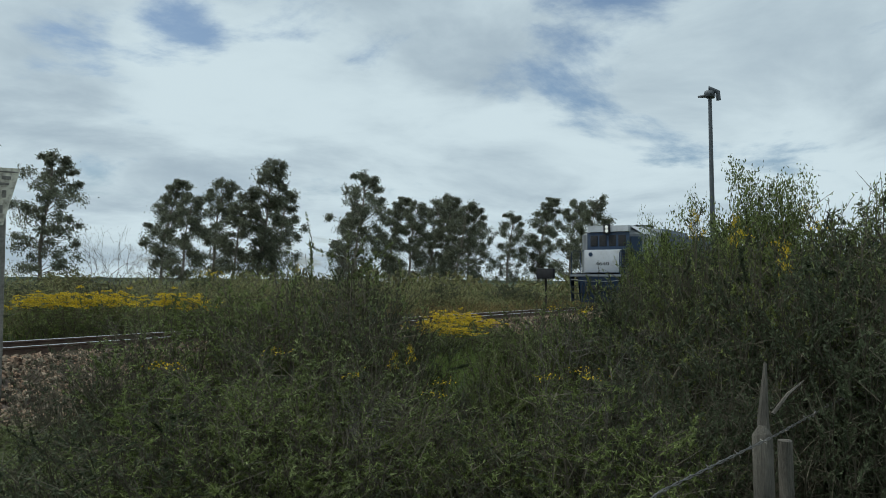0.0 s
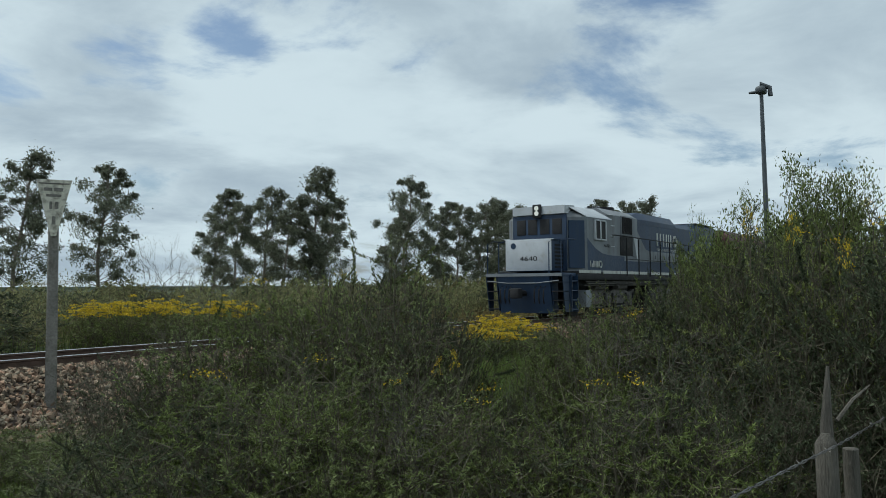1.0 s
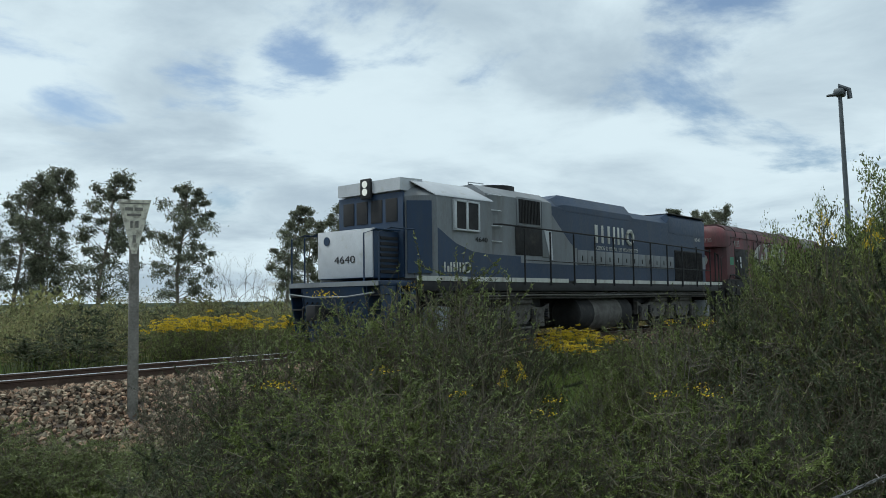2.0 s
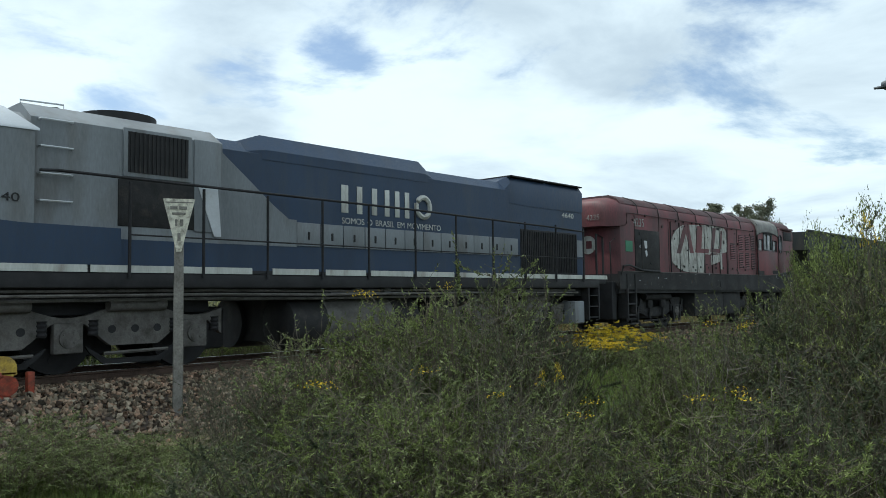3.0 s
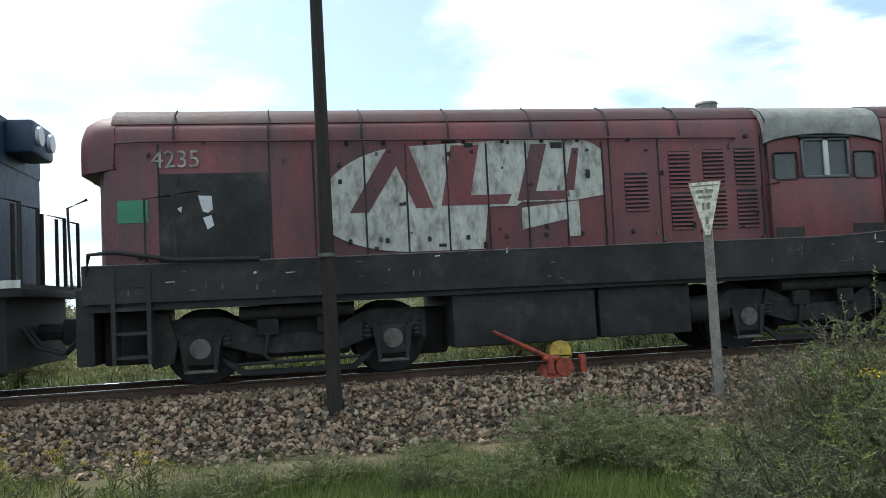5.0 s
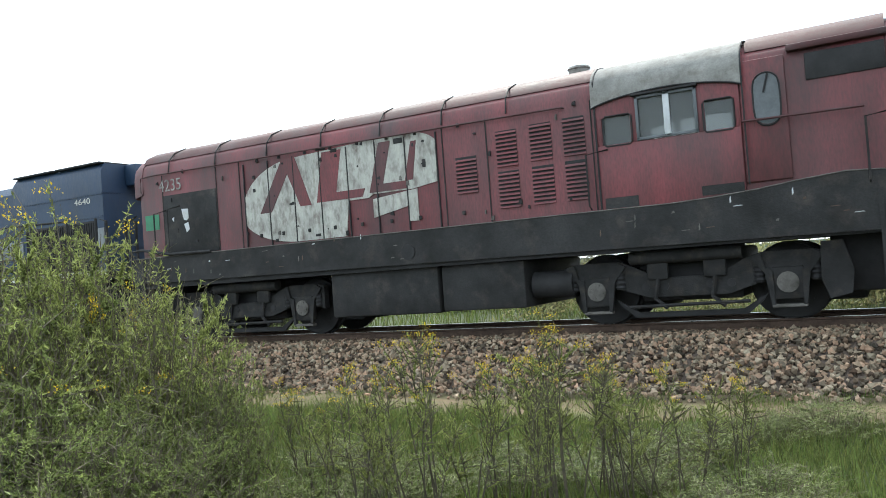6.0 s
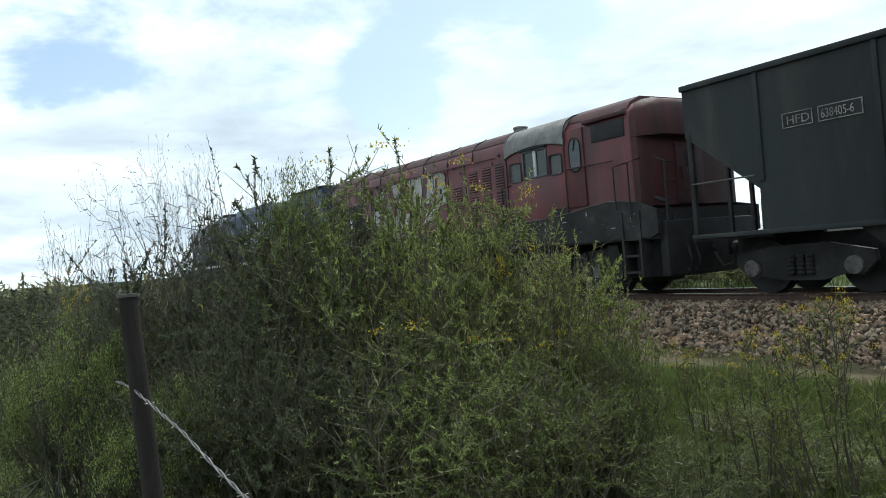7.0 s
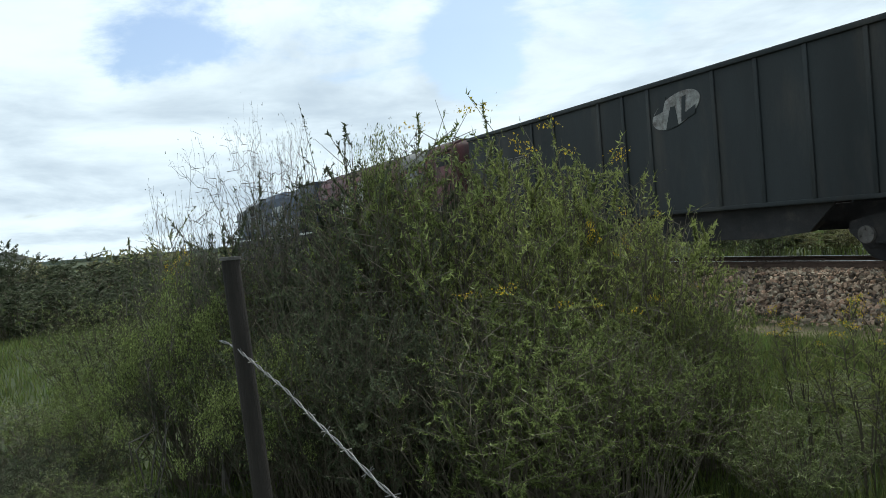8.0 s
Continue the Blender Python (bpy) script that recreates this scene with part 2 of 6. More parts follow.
# Bulkheads kept pale so that skylight seems to show through the panes.
M_INT = mat("pale_interior_paint", (0.33, 0.34, 0.34), 0.8, vary=0.15, scale=2, bump=0.02)
M_HILL = mat("far_hill_scrub", (0.13, 0.16, 0.13), 0.95, vary=0.2, scale=0.01, bump=0)


def glass_material():
    m = bpy.data.materials.new("cab_glass")
    m.use_nodes = True
    b = m.node_tree.nodes["Principled BSDF"]
    # The grey base stands in for sky reflected in and seen through the glass.
    b.inputs["Base Color"].default_value = (0.14, 0.155, 0.16, 1)
    b.inputs["Roughness"].default_value, b.inputs["Transmission Weight"].default_value, b.inputs["IOR"].default_value = 0.06, 0.55, 1.3
    return m


def glow_material(name, col, power):
    m = bpy.data.materials.new(name)
    m.use_nodes = True
    b = m.node_tree.nodes["Principled BSDF"]
    b.inputs["Base Color"].default_value = (*col, 1)
    b.inputs["Emission Color"].default_value, b.inputs["Emission Strength"].default_value = (*col, 1), power
    return m


M_GLASS = glass_material()
M_BEAM = glow_material("headlight_glow", (0.8, 0.78, 0.72), 0.22)

# ---- mesh helpers ----
ORIGIN = {}


def finish(bm, name, material):
    me = bpy.data.meshes.new(name)
    bm.to_mesh(me)
    bm.free()
    me.materials.append(material)
    me.shade_smooth()
    me.set_sharp_from_angle(angle=radians(36))
    return me


def part(name, bm, material, parent, label=""):
    """Link a bmesh as one mesh object under a thing or part."""
    o = ORIGIN.get(parent.name)
    if o:
        bmesh.ops.translate(bm, verts=bm.verts, vec=(-o[0], -o[1], -o[2]))
    ob = new(name, finish(bm, name, material))
    ob.parent = parent
    if o:
        ORIGIN[ob.name] = o
    return tagged(ob, label)


def solid(name, bm, material, label="", category="", group="", kind=""):
    return tagged(new(name, finish(bm, name, material)), label, category, group, kind)


def thing(name, x, y, z, label, category, group=""):
    ob = new(name)
    ob.location = (x, y, z)
    ORIGIN[ob.name] = (x, y, z)
    return tagged(ob, label, category, group)


def B():
    return bmesh.new()


def box(bm, x0, x1, y0, y1, z0, z1, bev=0.0):
    t = bmesh.new()
    bmesh.ops.create_cube(t, size=1.0)
    bmesh.ops.scale(t, verts=t.verts, vec=(abs(x1 - x0), abs(y1 - y0), abs(z1 - z0)))
    bmesh.ops.translate(t, verts=t.verts, vec=((x0 + x1) / 2, (y0 + y1) / 2, (z0 + z1) / 2))
    if bev:
        bmesh.ops.bevel(t, geom=t.edges[:], offset=bev, segments=2, affect="EDGES", profile=0.5)
    merge(bm, t)
    return bm


def merge(bm, t):
    me = bpy.data.meshes.new("join")
    t.to_mesh(me)
    t.free()
    bm.from_mesh(me)
    bpy.data.meshes.remove(me)


def plate(bm, pts, y, thick):
    """A flat plate: outline in x, z; its faces at y and y + thick."""
    a = [bm.verts.new((p[0], y, p[1])) for p in pts]
    b = [bm.verts.new((p[0], y + thick, p[1])) for p in pts]
    bm.faces.new(a)
    bm.faces.new(b[::-1])
    for i in range(len(pts)):
        j = (i + 1) % len(pts)
        bm.faces.new((a[j], a[i], b[i], b[j]))
    return bm


def loft(bm, rings):
    """Skin through rings of equal count, closed at both ends."""
    vs = [[bm.verts.new(p) for p in r] for r in rings]
    for r, q in zip(vs, vs[1:]):
        for i in range(len(r)):
            j = (i + 1) % len(r)
            bm.faces.new((r[i], r[j], q[j], q[i]))
    bm.faces.new(vs[0][::-1])
    bm.faces.new(vs[-1])
    bmesh.ops.recalc_face_normals(bm, faces=bm.faces[:])
    return bm


def tube(bm, pts, r, sides=8):
    """A round bar along a line of points; r one radius or one per point."""
    rr = r if isinstance(r, (list, tuple)) else [r] * len(pts)
    pts = [Vector(p) for p in pts]
    rings = []
    for i, p in enumerate(pts):
        d = (pts[min(i + 1, len(pts) - 1)] - pts[max(i - 1, 0)]).normalized()
        u = d.orthogonal().normalized() if abs(d.z) > 0.9 else d.cross(Vector((0, 0, 1))).normalized()
        w = d.cross(u)
        rings.append([p + (u * math.cos(6.2832 * k / sides) + w * math.sin(6.2832 * k / sides)) * rr[i] for k in range(sides)])
    t = bmesh.new()
    loft(t, rings)
    merge(bm, t)
    return bm


def disc(bm, c, axis, r, thick, sides=20):
    c, d = Vector(c), Vector(axis).normalized()
    return tube(bm, [c, c + d * thick], r, sides)


def lettering(name, text, size, x, y, z, material, parent, wide=1.0, label=""):
    """Raised letters on the side that faces the viewer (towards -y)."""
    cu = bpy.data.curves.new(name, "FONT")
    cu.body, cu.size, cu.extrude = text, size, 0.002
    tmp = bpy.data.objects.new(name, cu)
    scene.collection.objects.link(tmp)
    me = bpy.data.meshes.new_from_object(tmp.evaluated_get(bpy.context.evaluated_depsgraph_get()))
    bpy.data.objects.remove(tmp)
    o = ORIGIN.get(parent.name, (0, 0, 0))
    me.transform(Matrix.Translation((x - o[0], y - o[1], z - o[2])) @ pose(0, 0, 0, 90) @ Matrix.Diagonal((wide, 1, 1, 1)))
    me.materials.clear()
    me.materials.append(material)
    ob = new(name, me)
    ob.parent = parent
    return tagged(ob, label)


def mesh_arrays(name, verts, faces, material):
    me = bpy.data.meshes.new(name)
    me.from_pydata(verts.tolist() if hasattr(verts, "tolist") else verts, [], faces.tolist() if hasattr(faces, "tolist") else faces)
    me.materials.append(material)
    return me

# ---- ground and track ----
TRACK = 11.58
GROUND = -0.62


def land(x, y):
    """Height of the ground: level verge, a touch higher beyond the line, low rise far off."""
    z = GROUND + 0.05 * noise.noise((x * 0.35, y * 0.35, 2.0)) + 0.25 * min(max((y - 13.5) / 6, 0), 1)
    if y > 30:
        z += min(y - 30, 150) * 0.002 + 0.25 * noise.noise((x * 0.02, y * 0.02, 5.0))
    if abs(y - TRACK) < 2.6:
        z -= 0.1
    return z


def build_ground():
    xs = sorted({round(v, 2) for v in list(np.arange(-30, 40, 0.6)) + [s * 30 * 1.32 ** k for k in range(1, 17) for s in (-1, 1)]})
    ys = sorted({round(v, 2) for v in list(np.arange(-6, 30, 0.6)) + [30 * 1.3 ** k for k in range(1, 18)] + [-6 * 1.6 ** k for k in range(1, 13)]})
    verts = [(x, y, land(x, y)) for y in ys for x in xs]
    n = len(xs)
    faces = [(j * n + i, j * n + i + 1, (j + 1) * n + i + 1, (j + 1) * n + i) for j in range(len(ys) - 1) for i in range(n - 1)]
    ob = new("ground", mesh_arrays("ground", verts, faces, M_SOIL))
    ob.data.shade_smooth()
    tagged(ob, "green grassy verge and field reaching the horizon", "ground", kind="structure")


build_ground()

bm = B()
PROFILE = [(8.75, -0.72), (9.2, -0.58), (10.25, -0.17), (12.9, -0.17), (13.95, -0.5), (14.6, -0.75)]
loft(bm, [[(x, y, z) for y, z in PROFILE] for x in np.linspace(-80, 120, 41)])
solid("trackbed", bm, M_BED, "pinkish grey crushed stone railway embankment", "trackbed", kind="structure")

bm = B()
t = [(x, y) for x in np.linspace(-32, 6, 60) for y in (7.35, 7.7, 8.15, 8.6, 9.0)]
vs = [bm.verts.new((x, y + 0.22 * noise.noise((x * 0.7, y, 0.0)), land(x, y) + (0.035 if 7.5 < y < 8.8 else -0.05) + 0.02 * noise.noise((x * 1.7, y * 2, 1)))) for x, y in t]
for i in range(59):
    for j in range(4):
        a = i * 5 + j
        bm.faces.new((vs[a], vs[a + 5], vs[a + 6], vs[a + 1]))
dirt = solid("dirt_path", bm, M_DIRT, "bare sandy dirt strip along the ballast toe", "dirt path", kind="structure")
dirt.data.shade_smooth()


def rail_profile(y):
    return [(y - 0.055, -0.14), (y + 0.055, -0.14), (y + 0.055, -0.125), (y + 0.009, -0.11), (y + 0.009, -0.04), (y + 0.032, -0.03),
            (y + 0.032, -0.006), (y + 0.024, 0.0), (y - 0.024, 0.0), (y - 0.032, -0.006), (y - 0.032, -0.03), (y - 0.009, -0.04), (y - 0.009, -0.11), (y - 0.055, -0.125)]


for y in (TRACK - 0.535, TRACK + 0.535):
    bm = B()
    loft(bm, [[(x, a, z) for a, z in rail_profile(y)] for x in (-80, 120)])
    rail = solid("rail", bm, M_RUST, "rusty brown steel rail with polished running head", "rail", "rails", "structure")
    rail.data.materials.append(M_STEEL)
    for f in rail.data.polygons:
        if f.normal.z > 0.5 and f.center.z > -0.02:
            f.material_index = 1

# ---- the train: x runs back along it, y = 0 on the track's centre line ----
LOCO = thing("diesel_locomotive", -6.0, 0, 0, "navy blue and grey diesel locomotive with white sill stripe", "locomotive", "train")
RED = thing("red_locomotive", 9.3, 0, 0, "faded red hood locomotive with peeling white emblem", "locomotive", "train")
HOP = thing("hopper_wagon", 23.2, 0, 0, "charcoal ribbed steel hopper wagon behind the locomotives", "wagon", "train")
SPIN = []


def wheel_mesh(r, cap):
    bm = B()
    for y in (-0.60, 0.48):
        tube(bm, [(0, y, 0), (0, y + 0.12, 0)], r, 28)
        tube(bm, [(0, y + (0.12 if y < 0 else -0.03), 0), (0, y + (0.15 if y < 0 else 0.0), 0)], r + 0.03, 28)
        for k in range(6):
            a = k * math.pi / 3
            tube(bm, [(math.cos(a) * r * 0.62, y - 0.006, math.sin(a) * r * 0.62), (math.cos(a) * r * 0.62, y + 0.02, math.sin(a) * r * 0.62)], 0.06, 8)
    tube(bm, [(0, -0.95, 0), (0, 0.95, 0)], 0.09, 12)
    for y in (-1.035, 0.975):
        tube(bm, [(0, y, 0), (0, y + 0.06, 0)], 0.13, 16)
        for k in range(4):
            a = k * math.pi / 2
            tube(bm, [(math.cos(a) * 0.09, y - 0.015, math.sin(a) * 0.09), (math.cos(a) * 0.09, y + 0.08, math.sin(a) * 0.09)], 0.022, 6)
    me = finish(bm, "wheelset", M_DARK)
    me.materials.append(cap)
    for f in me.polygons:
        if abs(f.center.y) > 0.9:
            f.material_index = 1
    return me


WHEEL_BIG, WHEEL_MID, WHEEL_SMALL = wheel_mesh(0.49, M_BOGIE), wheel_mesh(0.48, M_BOGIE), wheel_mesh(0.42, M_BOGIE)


def wheelset(me, s, r, parent):
    ob = new("wheelset", me)
    ob.parent = parent
    o = ORIGIN[parent.name]
    ob.location = (s - o[0], 0, r)
    SPIN.append((ob, s - o[0], r))
    return ob


# blue locomotive: underframe
bm = B(); box(bm, -14.1, 1.5, -1.38, 1.38, 1.14, 1.345, 0.02); box(bm, -14.0, 1.3, -1.05, 1.05, 0.95, 1.14)
part("underframe", bm, M_DARK, LOCO)
for a, b in ((-14.05, -12.48), (-12.28, -10.9), (-10.86, -8.42), (-8.05, -7.15), (-7.0, -6.12), (-6.0, -4.96), (-4.86, -3.83), (-3.73, -2.69), (-2.59, -1.58), (-1.48, -0.43), (-0.33, 0.71), (0.81, 1.83)):
    for y in (-1.395, 1.383):
        bm = B(); box(bm, a, b, y, y + 0.012, 1.345, 1.44); part("sill_stripe", bm, M_WHITE, LOCO, "chipped white sill stripe")
bm = B(); box(bm, -14.05, 1.83, -1.385, 1.385, 1.345, 1.40)
part("walkway", bm, M_DARK, LOCO)
# cab
bm = B()


def cab_ring(x, w, zt, e, zc):
    return [(x, -w, 1.40), (x, w, 1.40), (x, w, e), (x, w * 0.62, zt), (x, 0, zt + zc), (x, -w * 0.62, zt), (x, -w, e)]


loft(bm, [cab_ring(-13.88, 0.92, 3.33, 3.05, 0.04), cab_ring(-13.40, 1.36, 3.38, 3.08, 0.04), cab_ring(-11.55, 1.36, 3.40, 3.10, 0.05)])
part("cab", bm, M_GREY, LOCO, "grey cab with sloping roof")
bm = B()
loft(bm, [[(-13.98, -0.9, 3.17), (-13.98, 0.9, 3.17), (-13.98, 0.9, 3.42), (-13.98, -0.9, 3.42)], [(-13.3, -0.9, 3.17), (-13.3, 0.9, 3.17), (-13.3, 0.9, 3.45), (-13.3, -0.9, 3.45)]])
part("visor", bm, M_SILVER, LOCO, "light grey roof visor")
for s0, pts in (("roof_panel", [(-13.44, -1.375, 3.065), (-11.5, -1.375, 3.09), (-11.75, -0.86, 3.42), (-13.72, -0.86, 3.40)]),):
    bm = B(); loft(bm, [pts, [(a, b + 0.012, c + 0.03) for a, b, c in pts]])
    part("roof_panel", bm, M_SILVER, LOCO, "pale grey sloping cab roof panel")
# front cab windows, doors
for y in (-0.62, -0.2, 0.22, 0.62):
    bm = B(); box(bm, -13.945, -13.90, y - 0.16, y + 0.16, 2.55, 3.02, 0.01); part("windscreen", bm, M_DARK, LOCO, "dark windscreen pane")
bm = B(); box(bm, -13.9, -13.4, -1.2, -0.95, 1.5, 2.95, 0.0)
bmesh.ops.rotate(bm, verts=bm.verts, cent=(-13.65, -1.1, 2.0), matrix=Matrix.Rotation(radians(-42), 3, "Z")); part("front_door", bm, M_BLUE, LOCO)
bm = B(); box(bm, -13.93, -13.875, -0.93, 0.93, 1.42, 3.14, 0.01); part("cab_front", bm, M_BLUE, LOCO, "dark navy cab front")
# nose
bm = B(); box(bm, -14.62, -13.8, -0.79, 0.79, 1.40, 2.34, 0.04); part("nose", bm, M_BLUE, LOCO, "navy short nose")
bm = B(); box(bm, -14.66, -14.62, -0.78, 0.78, 1.42, 2.35, 0.012); box(bm, -14.64, -14.0, -0.8, 0.8, 2.345, 2.375, 0.01); nose_panel = part("nose_panel", bm, M_SILVER, LOCO, "bright white front panel")
for k in range(7):
    bm = B(); box(bm, -14.45, -13.95, -0.81, -0.785, 1.5 + k * 0.11, 1.56 + k * 0.11); part("nose_louvre", bm, M_DARK, LOCO)
ORIGIN_L = ORIGIN[LOCO.name]
nose_num = lettering("front_number", "4640", 0.2, 0, 0, 0, M_DARK, LOCO, 1.5)
nose_num.data.transform(Matrix.Translation((-14.668 - ORIGIN_L[0], 0.28, 1.72)) @ pose(0, 0, 0, 0, 0, -90) @ Matrix.Translation((ORIGIN_L[0], 0, 0)))
bm = B(); disc(bm, (-14.664, 0.5, 2.18), (-1, 0, 0), 0.09, 0.008); part("emblem", bm, M_BLUE, nose_panel, "small round navy emblem")
for z in (3.2, 3.36):
    bm = B(); disc(bm, (-14.0, 0.02, z), (-1, 0, 0), 0.075, 0.06, 18); part("headlight", bm, M_BEAM, LOCO, "lit headlight")
bm = B(); box(bm, -14.05, -13.97, -0.13, 0.17, 3.06, 3.48, 0.03); part("headlight_housing", bm, M_DARK, LOCO)
# front platform, pilot, hoses
bm = B(); box(bm, -15.0, -14.0, -1.3, 1.3, 1.24, 1.345, 0.02); part("front_platform", bm, M_BLUE, LOCO)
bm = B(); plate(bm, [(-15.0, 1.24), (-14.85, 0.55), (-14.78, 0.16), (-14.5, 0.16), (-14.5, 1.24)], -0.88, 1.76); pilot = part("pilot", bm, M_BLUE, LOCO, "navy pilot plough")
for y0, y1 in ((-1.3, -0.92), (0.92, 1.3)):
    for k in range(4):
        bm = B(); box(bm, -14.95 + 0.03 * k, -14.55, y0, y1, 1.06 - 0.27 * k, 1.09 - 0.27 * k, 0.006); part("corner_step", bm, M_DARK, pilot, "dark corner step tread")
    for y in (y0, y1 - 0.02):
        bm = B(); plate(bm, [(-14.98, 1.24), (-14.80, 0.2), (-14.55, 0.2), (-14.55, 1.24)], y, 0.02); part("step_cheek", bm, M_BLUE, pilot)
bm = B(); tube(bm, [(-15.04, -1.2, 1.12), (-15.06, -0.5, 1.05), (-15.06, 0.5, 1.05), (-15.04, 1.2, 1.12)], 0.018, 6); part("uncoupling_lever", bm, M_GREY, pilot, "grey uncoupling lever")
bm = B(); box(bm, -15.012, -15.0, -1.28, 1.28, 1.25, 1.335); part("platform_stripe", bm, M_GREY, pilot, "chipped grey edge stripe")
bm = B()
for k in range(4):
    z = 0.25 + k * 0.28
    box(bm, -14.5, -14.1, -1.36, -1.2, z, z + 0.03)
box(bm, -14.52, -14.49, -1.37, -1.2, 0.2, 1.3); box(bm, -14.11, -14.08, -1.37, -1.2, 0.2, 1.3); part("front_steps", bm, M_BLUE, LOCO)
for y in (-0.75, -0.6, -0.45, 0.4, 0.55, 0.7):
    bm = B(); tube(bm, [(-15.0, y, 0.95), (-15.12, y, 0.85), (-15.14, y, 0.6), (-15.02, y + 0.04, 0.45)], 0.022, 6); part("brake_hose", bm, M_DARK, LOCO)
bm = B(); tube(bm, [(-15.45, 0, 0.75), (-14.8, 0, 0.75)], 0.09, 8); box(bm, -15.55, -15.25, -0.14, 0.14, 0.6, 0.9, 0.04); part("coupler", bm, M_DARK, LOCO)
for y in (-1.25, -0.85, 0.85, 1.25):
    bm = B(); tube(bm, [(-14.95, y, 1.34), (-14.95, y, 2.25), (-14.6, y, 2.35), (-13.95, y, 2.35)], 0.018, 6); part("front_handrail", bm, M_BLUE, LOCO)
# cab side: swoosh, window, number
bm = B()
plate(bm, [(-13.38, 1.44), (-10.45, 1.44), (-10.45, 1.93), (-11.7, 1.94), (-12.26, 1.98), (-12.79, 2.12), (-13.1, 2.27), (-13.38, 2.42)], -1.368, 0.006)
part("side_flash", bm, M_BLUE, LOCO, "navy sweeping flash")
bm = B(); box(bm, -12.88, -12.05, -1.40, -1.34, 2.42, 3.0, 0.0)
cab_window = part("cab_window", bm, M_DARK, LOCO, "dark cab side opening")
for a, b, z0, z1 in ((-12.9, -12.82, 2.4, 3.03), (-12.5, -12.43, 2.4, 3.03), (-12.08, -12.03, 2.4, 3.03), (-12.9, -12.03, 2.39, 2.43), (-12.9, -12.03, 2.99, 3.03)):
    bm = B(); box(bm, a, b, -1.42, -1.36, z0, z1, 0.006); part("window_frame", bm, M_SILVER, cab_window, "white sliding window frame")
lettering("cab_number", "4640", 0.15, -12.15, -1.372, 2.19, M_DARK, LOCO, 1.45)
x = -13.22
for k, (w, h) in enumerate(((0.05, 0.2), (0.07, 0.12), (0.06, 0.2), (0.06, 0.2), (0.05, 0.2), (0.05, 0.2), (0.05, 0.2))):
    bm = B(); box(bm, x, x + w, -1.382, -1.376, 1.53, 1.53 + h, 0.003); part("wordmark_bar", bm, M_WHITE, LOCO, "white wordmark bar")
    x += 0.1
bm = B(); tube(bm, [(-12.46 + 0.1 * math.cos(a), -1.378, 1.63 + 0.1 * math.sin(a)) for a in np.linspace(0, 6.3, 15)], 0.022, 6); part("wordmark_ring", bm, M_WHITE, LOCO)
# equipment hood behind the cab
bm = B()
loft(bm, [[(x, -1.2, 1.40), (x, 1.2, 1.40), (x, 1.2, 3.30), (x, 0.85, 3.53), (x, -0.85, 3.53), (x, -1.2, 3.30)] for x in (-11.55, -8.82)])
part("equipment_hood", bm, M_GREY, LOCO, "grey equipment hood")
bm = B(); plate(bm, [(-11.5, 1.44), (-8.8, 1.44), (-8.8, 1.80), (-10.4, 1.80), (-10.4, 1.93), (-11.5, 1.93)], -1.208, 0.006); part("hood_band", bm, M_BLUE, LOCO)
for k in range(4):
    z = 2.24 + k * 0.345
    bm = B(); tube(bm, [(-11.45, -1.2, z), (-11.45, -1.27, z), (-11.05, -1.27, z), (-11.05, -1.2, z)], 0.014, 6); part("rung", bm, M_SILVER, LOCO, "pale grab rung")
bm = B(); box(bm, -10.36, -9.34, -1.23, -1.18, 2.66, 3.33, 0.01); part("grille_frame", bm, M_GREY, LOCO)
bm = B(); box(bm, -10.3, -9.4, -1.235, -1.2, 2.72, 3.28); grille = part("grille_back", bm, M_DARK, LOCO)
for k in range(14):
    bm = B(); x = -10.27 + k * 0.063; box(bm, x, x + 0.022, -1.25, -1.22, 2.72, 3.28); part("grille_slat", bm, M_SOOT, grille)
bm = B(); box(bm, -10.42, -9.15, -1.216, -1.19, 1.98, 2.62, 0.01); part("filter_panel", bm, M_SOOT, LOCO, "dirty dark filter panel")
bm = B(); box(bm, -9.3, -8.85, -1.225, -1.15, 1.95, 3.32, 0.03); part("corner_pillar", bm, M_GREY, LOCO)
bm = B(); plate(bm, [(-9.24, 2.62), (-8.92, 2.62), (-8.86, 1.9), (-8.98, 1.9)], -1.24, 0.012); part("pillar_panel", bm, M_SILVER, LOCO, "pale slanting pillar panel")
bm = B(); tube(bm, [(-10.9, -0.3, 3.53), (-10.9, -0.3, 3.66)], 0.05, 8); disc(bm, (-10.0, -0.25, 3.52), (0, 0, 1), 0.55, 0.14, 20); part("roof_fan", bm, M_DARK, LOCO)
bm = B(); tube(bm, [(-11.5, -0.7, 3.42), (-11.5, -0.7, 3.6), (-10.95, -0.7, 3.62), (-10.95, -0.7, 3.5)], 0.012, 6); part("roof_rail", bm, M_SILVER, LOCO)
# long hood
HW = 1.0


def hood_ring(x, w, e, top, f=0.8, low=1.40):
    return [(x, -w, low), (x, w, low), (x, w, e), (x, w * f, top), (x, -w * f, top), (x, -w, e)]


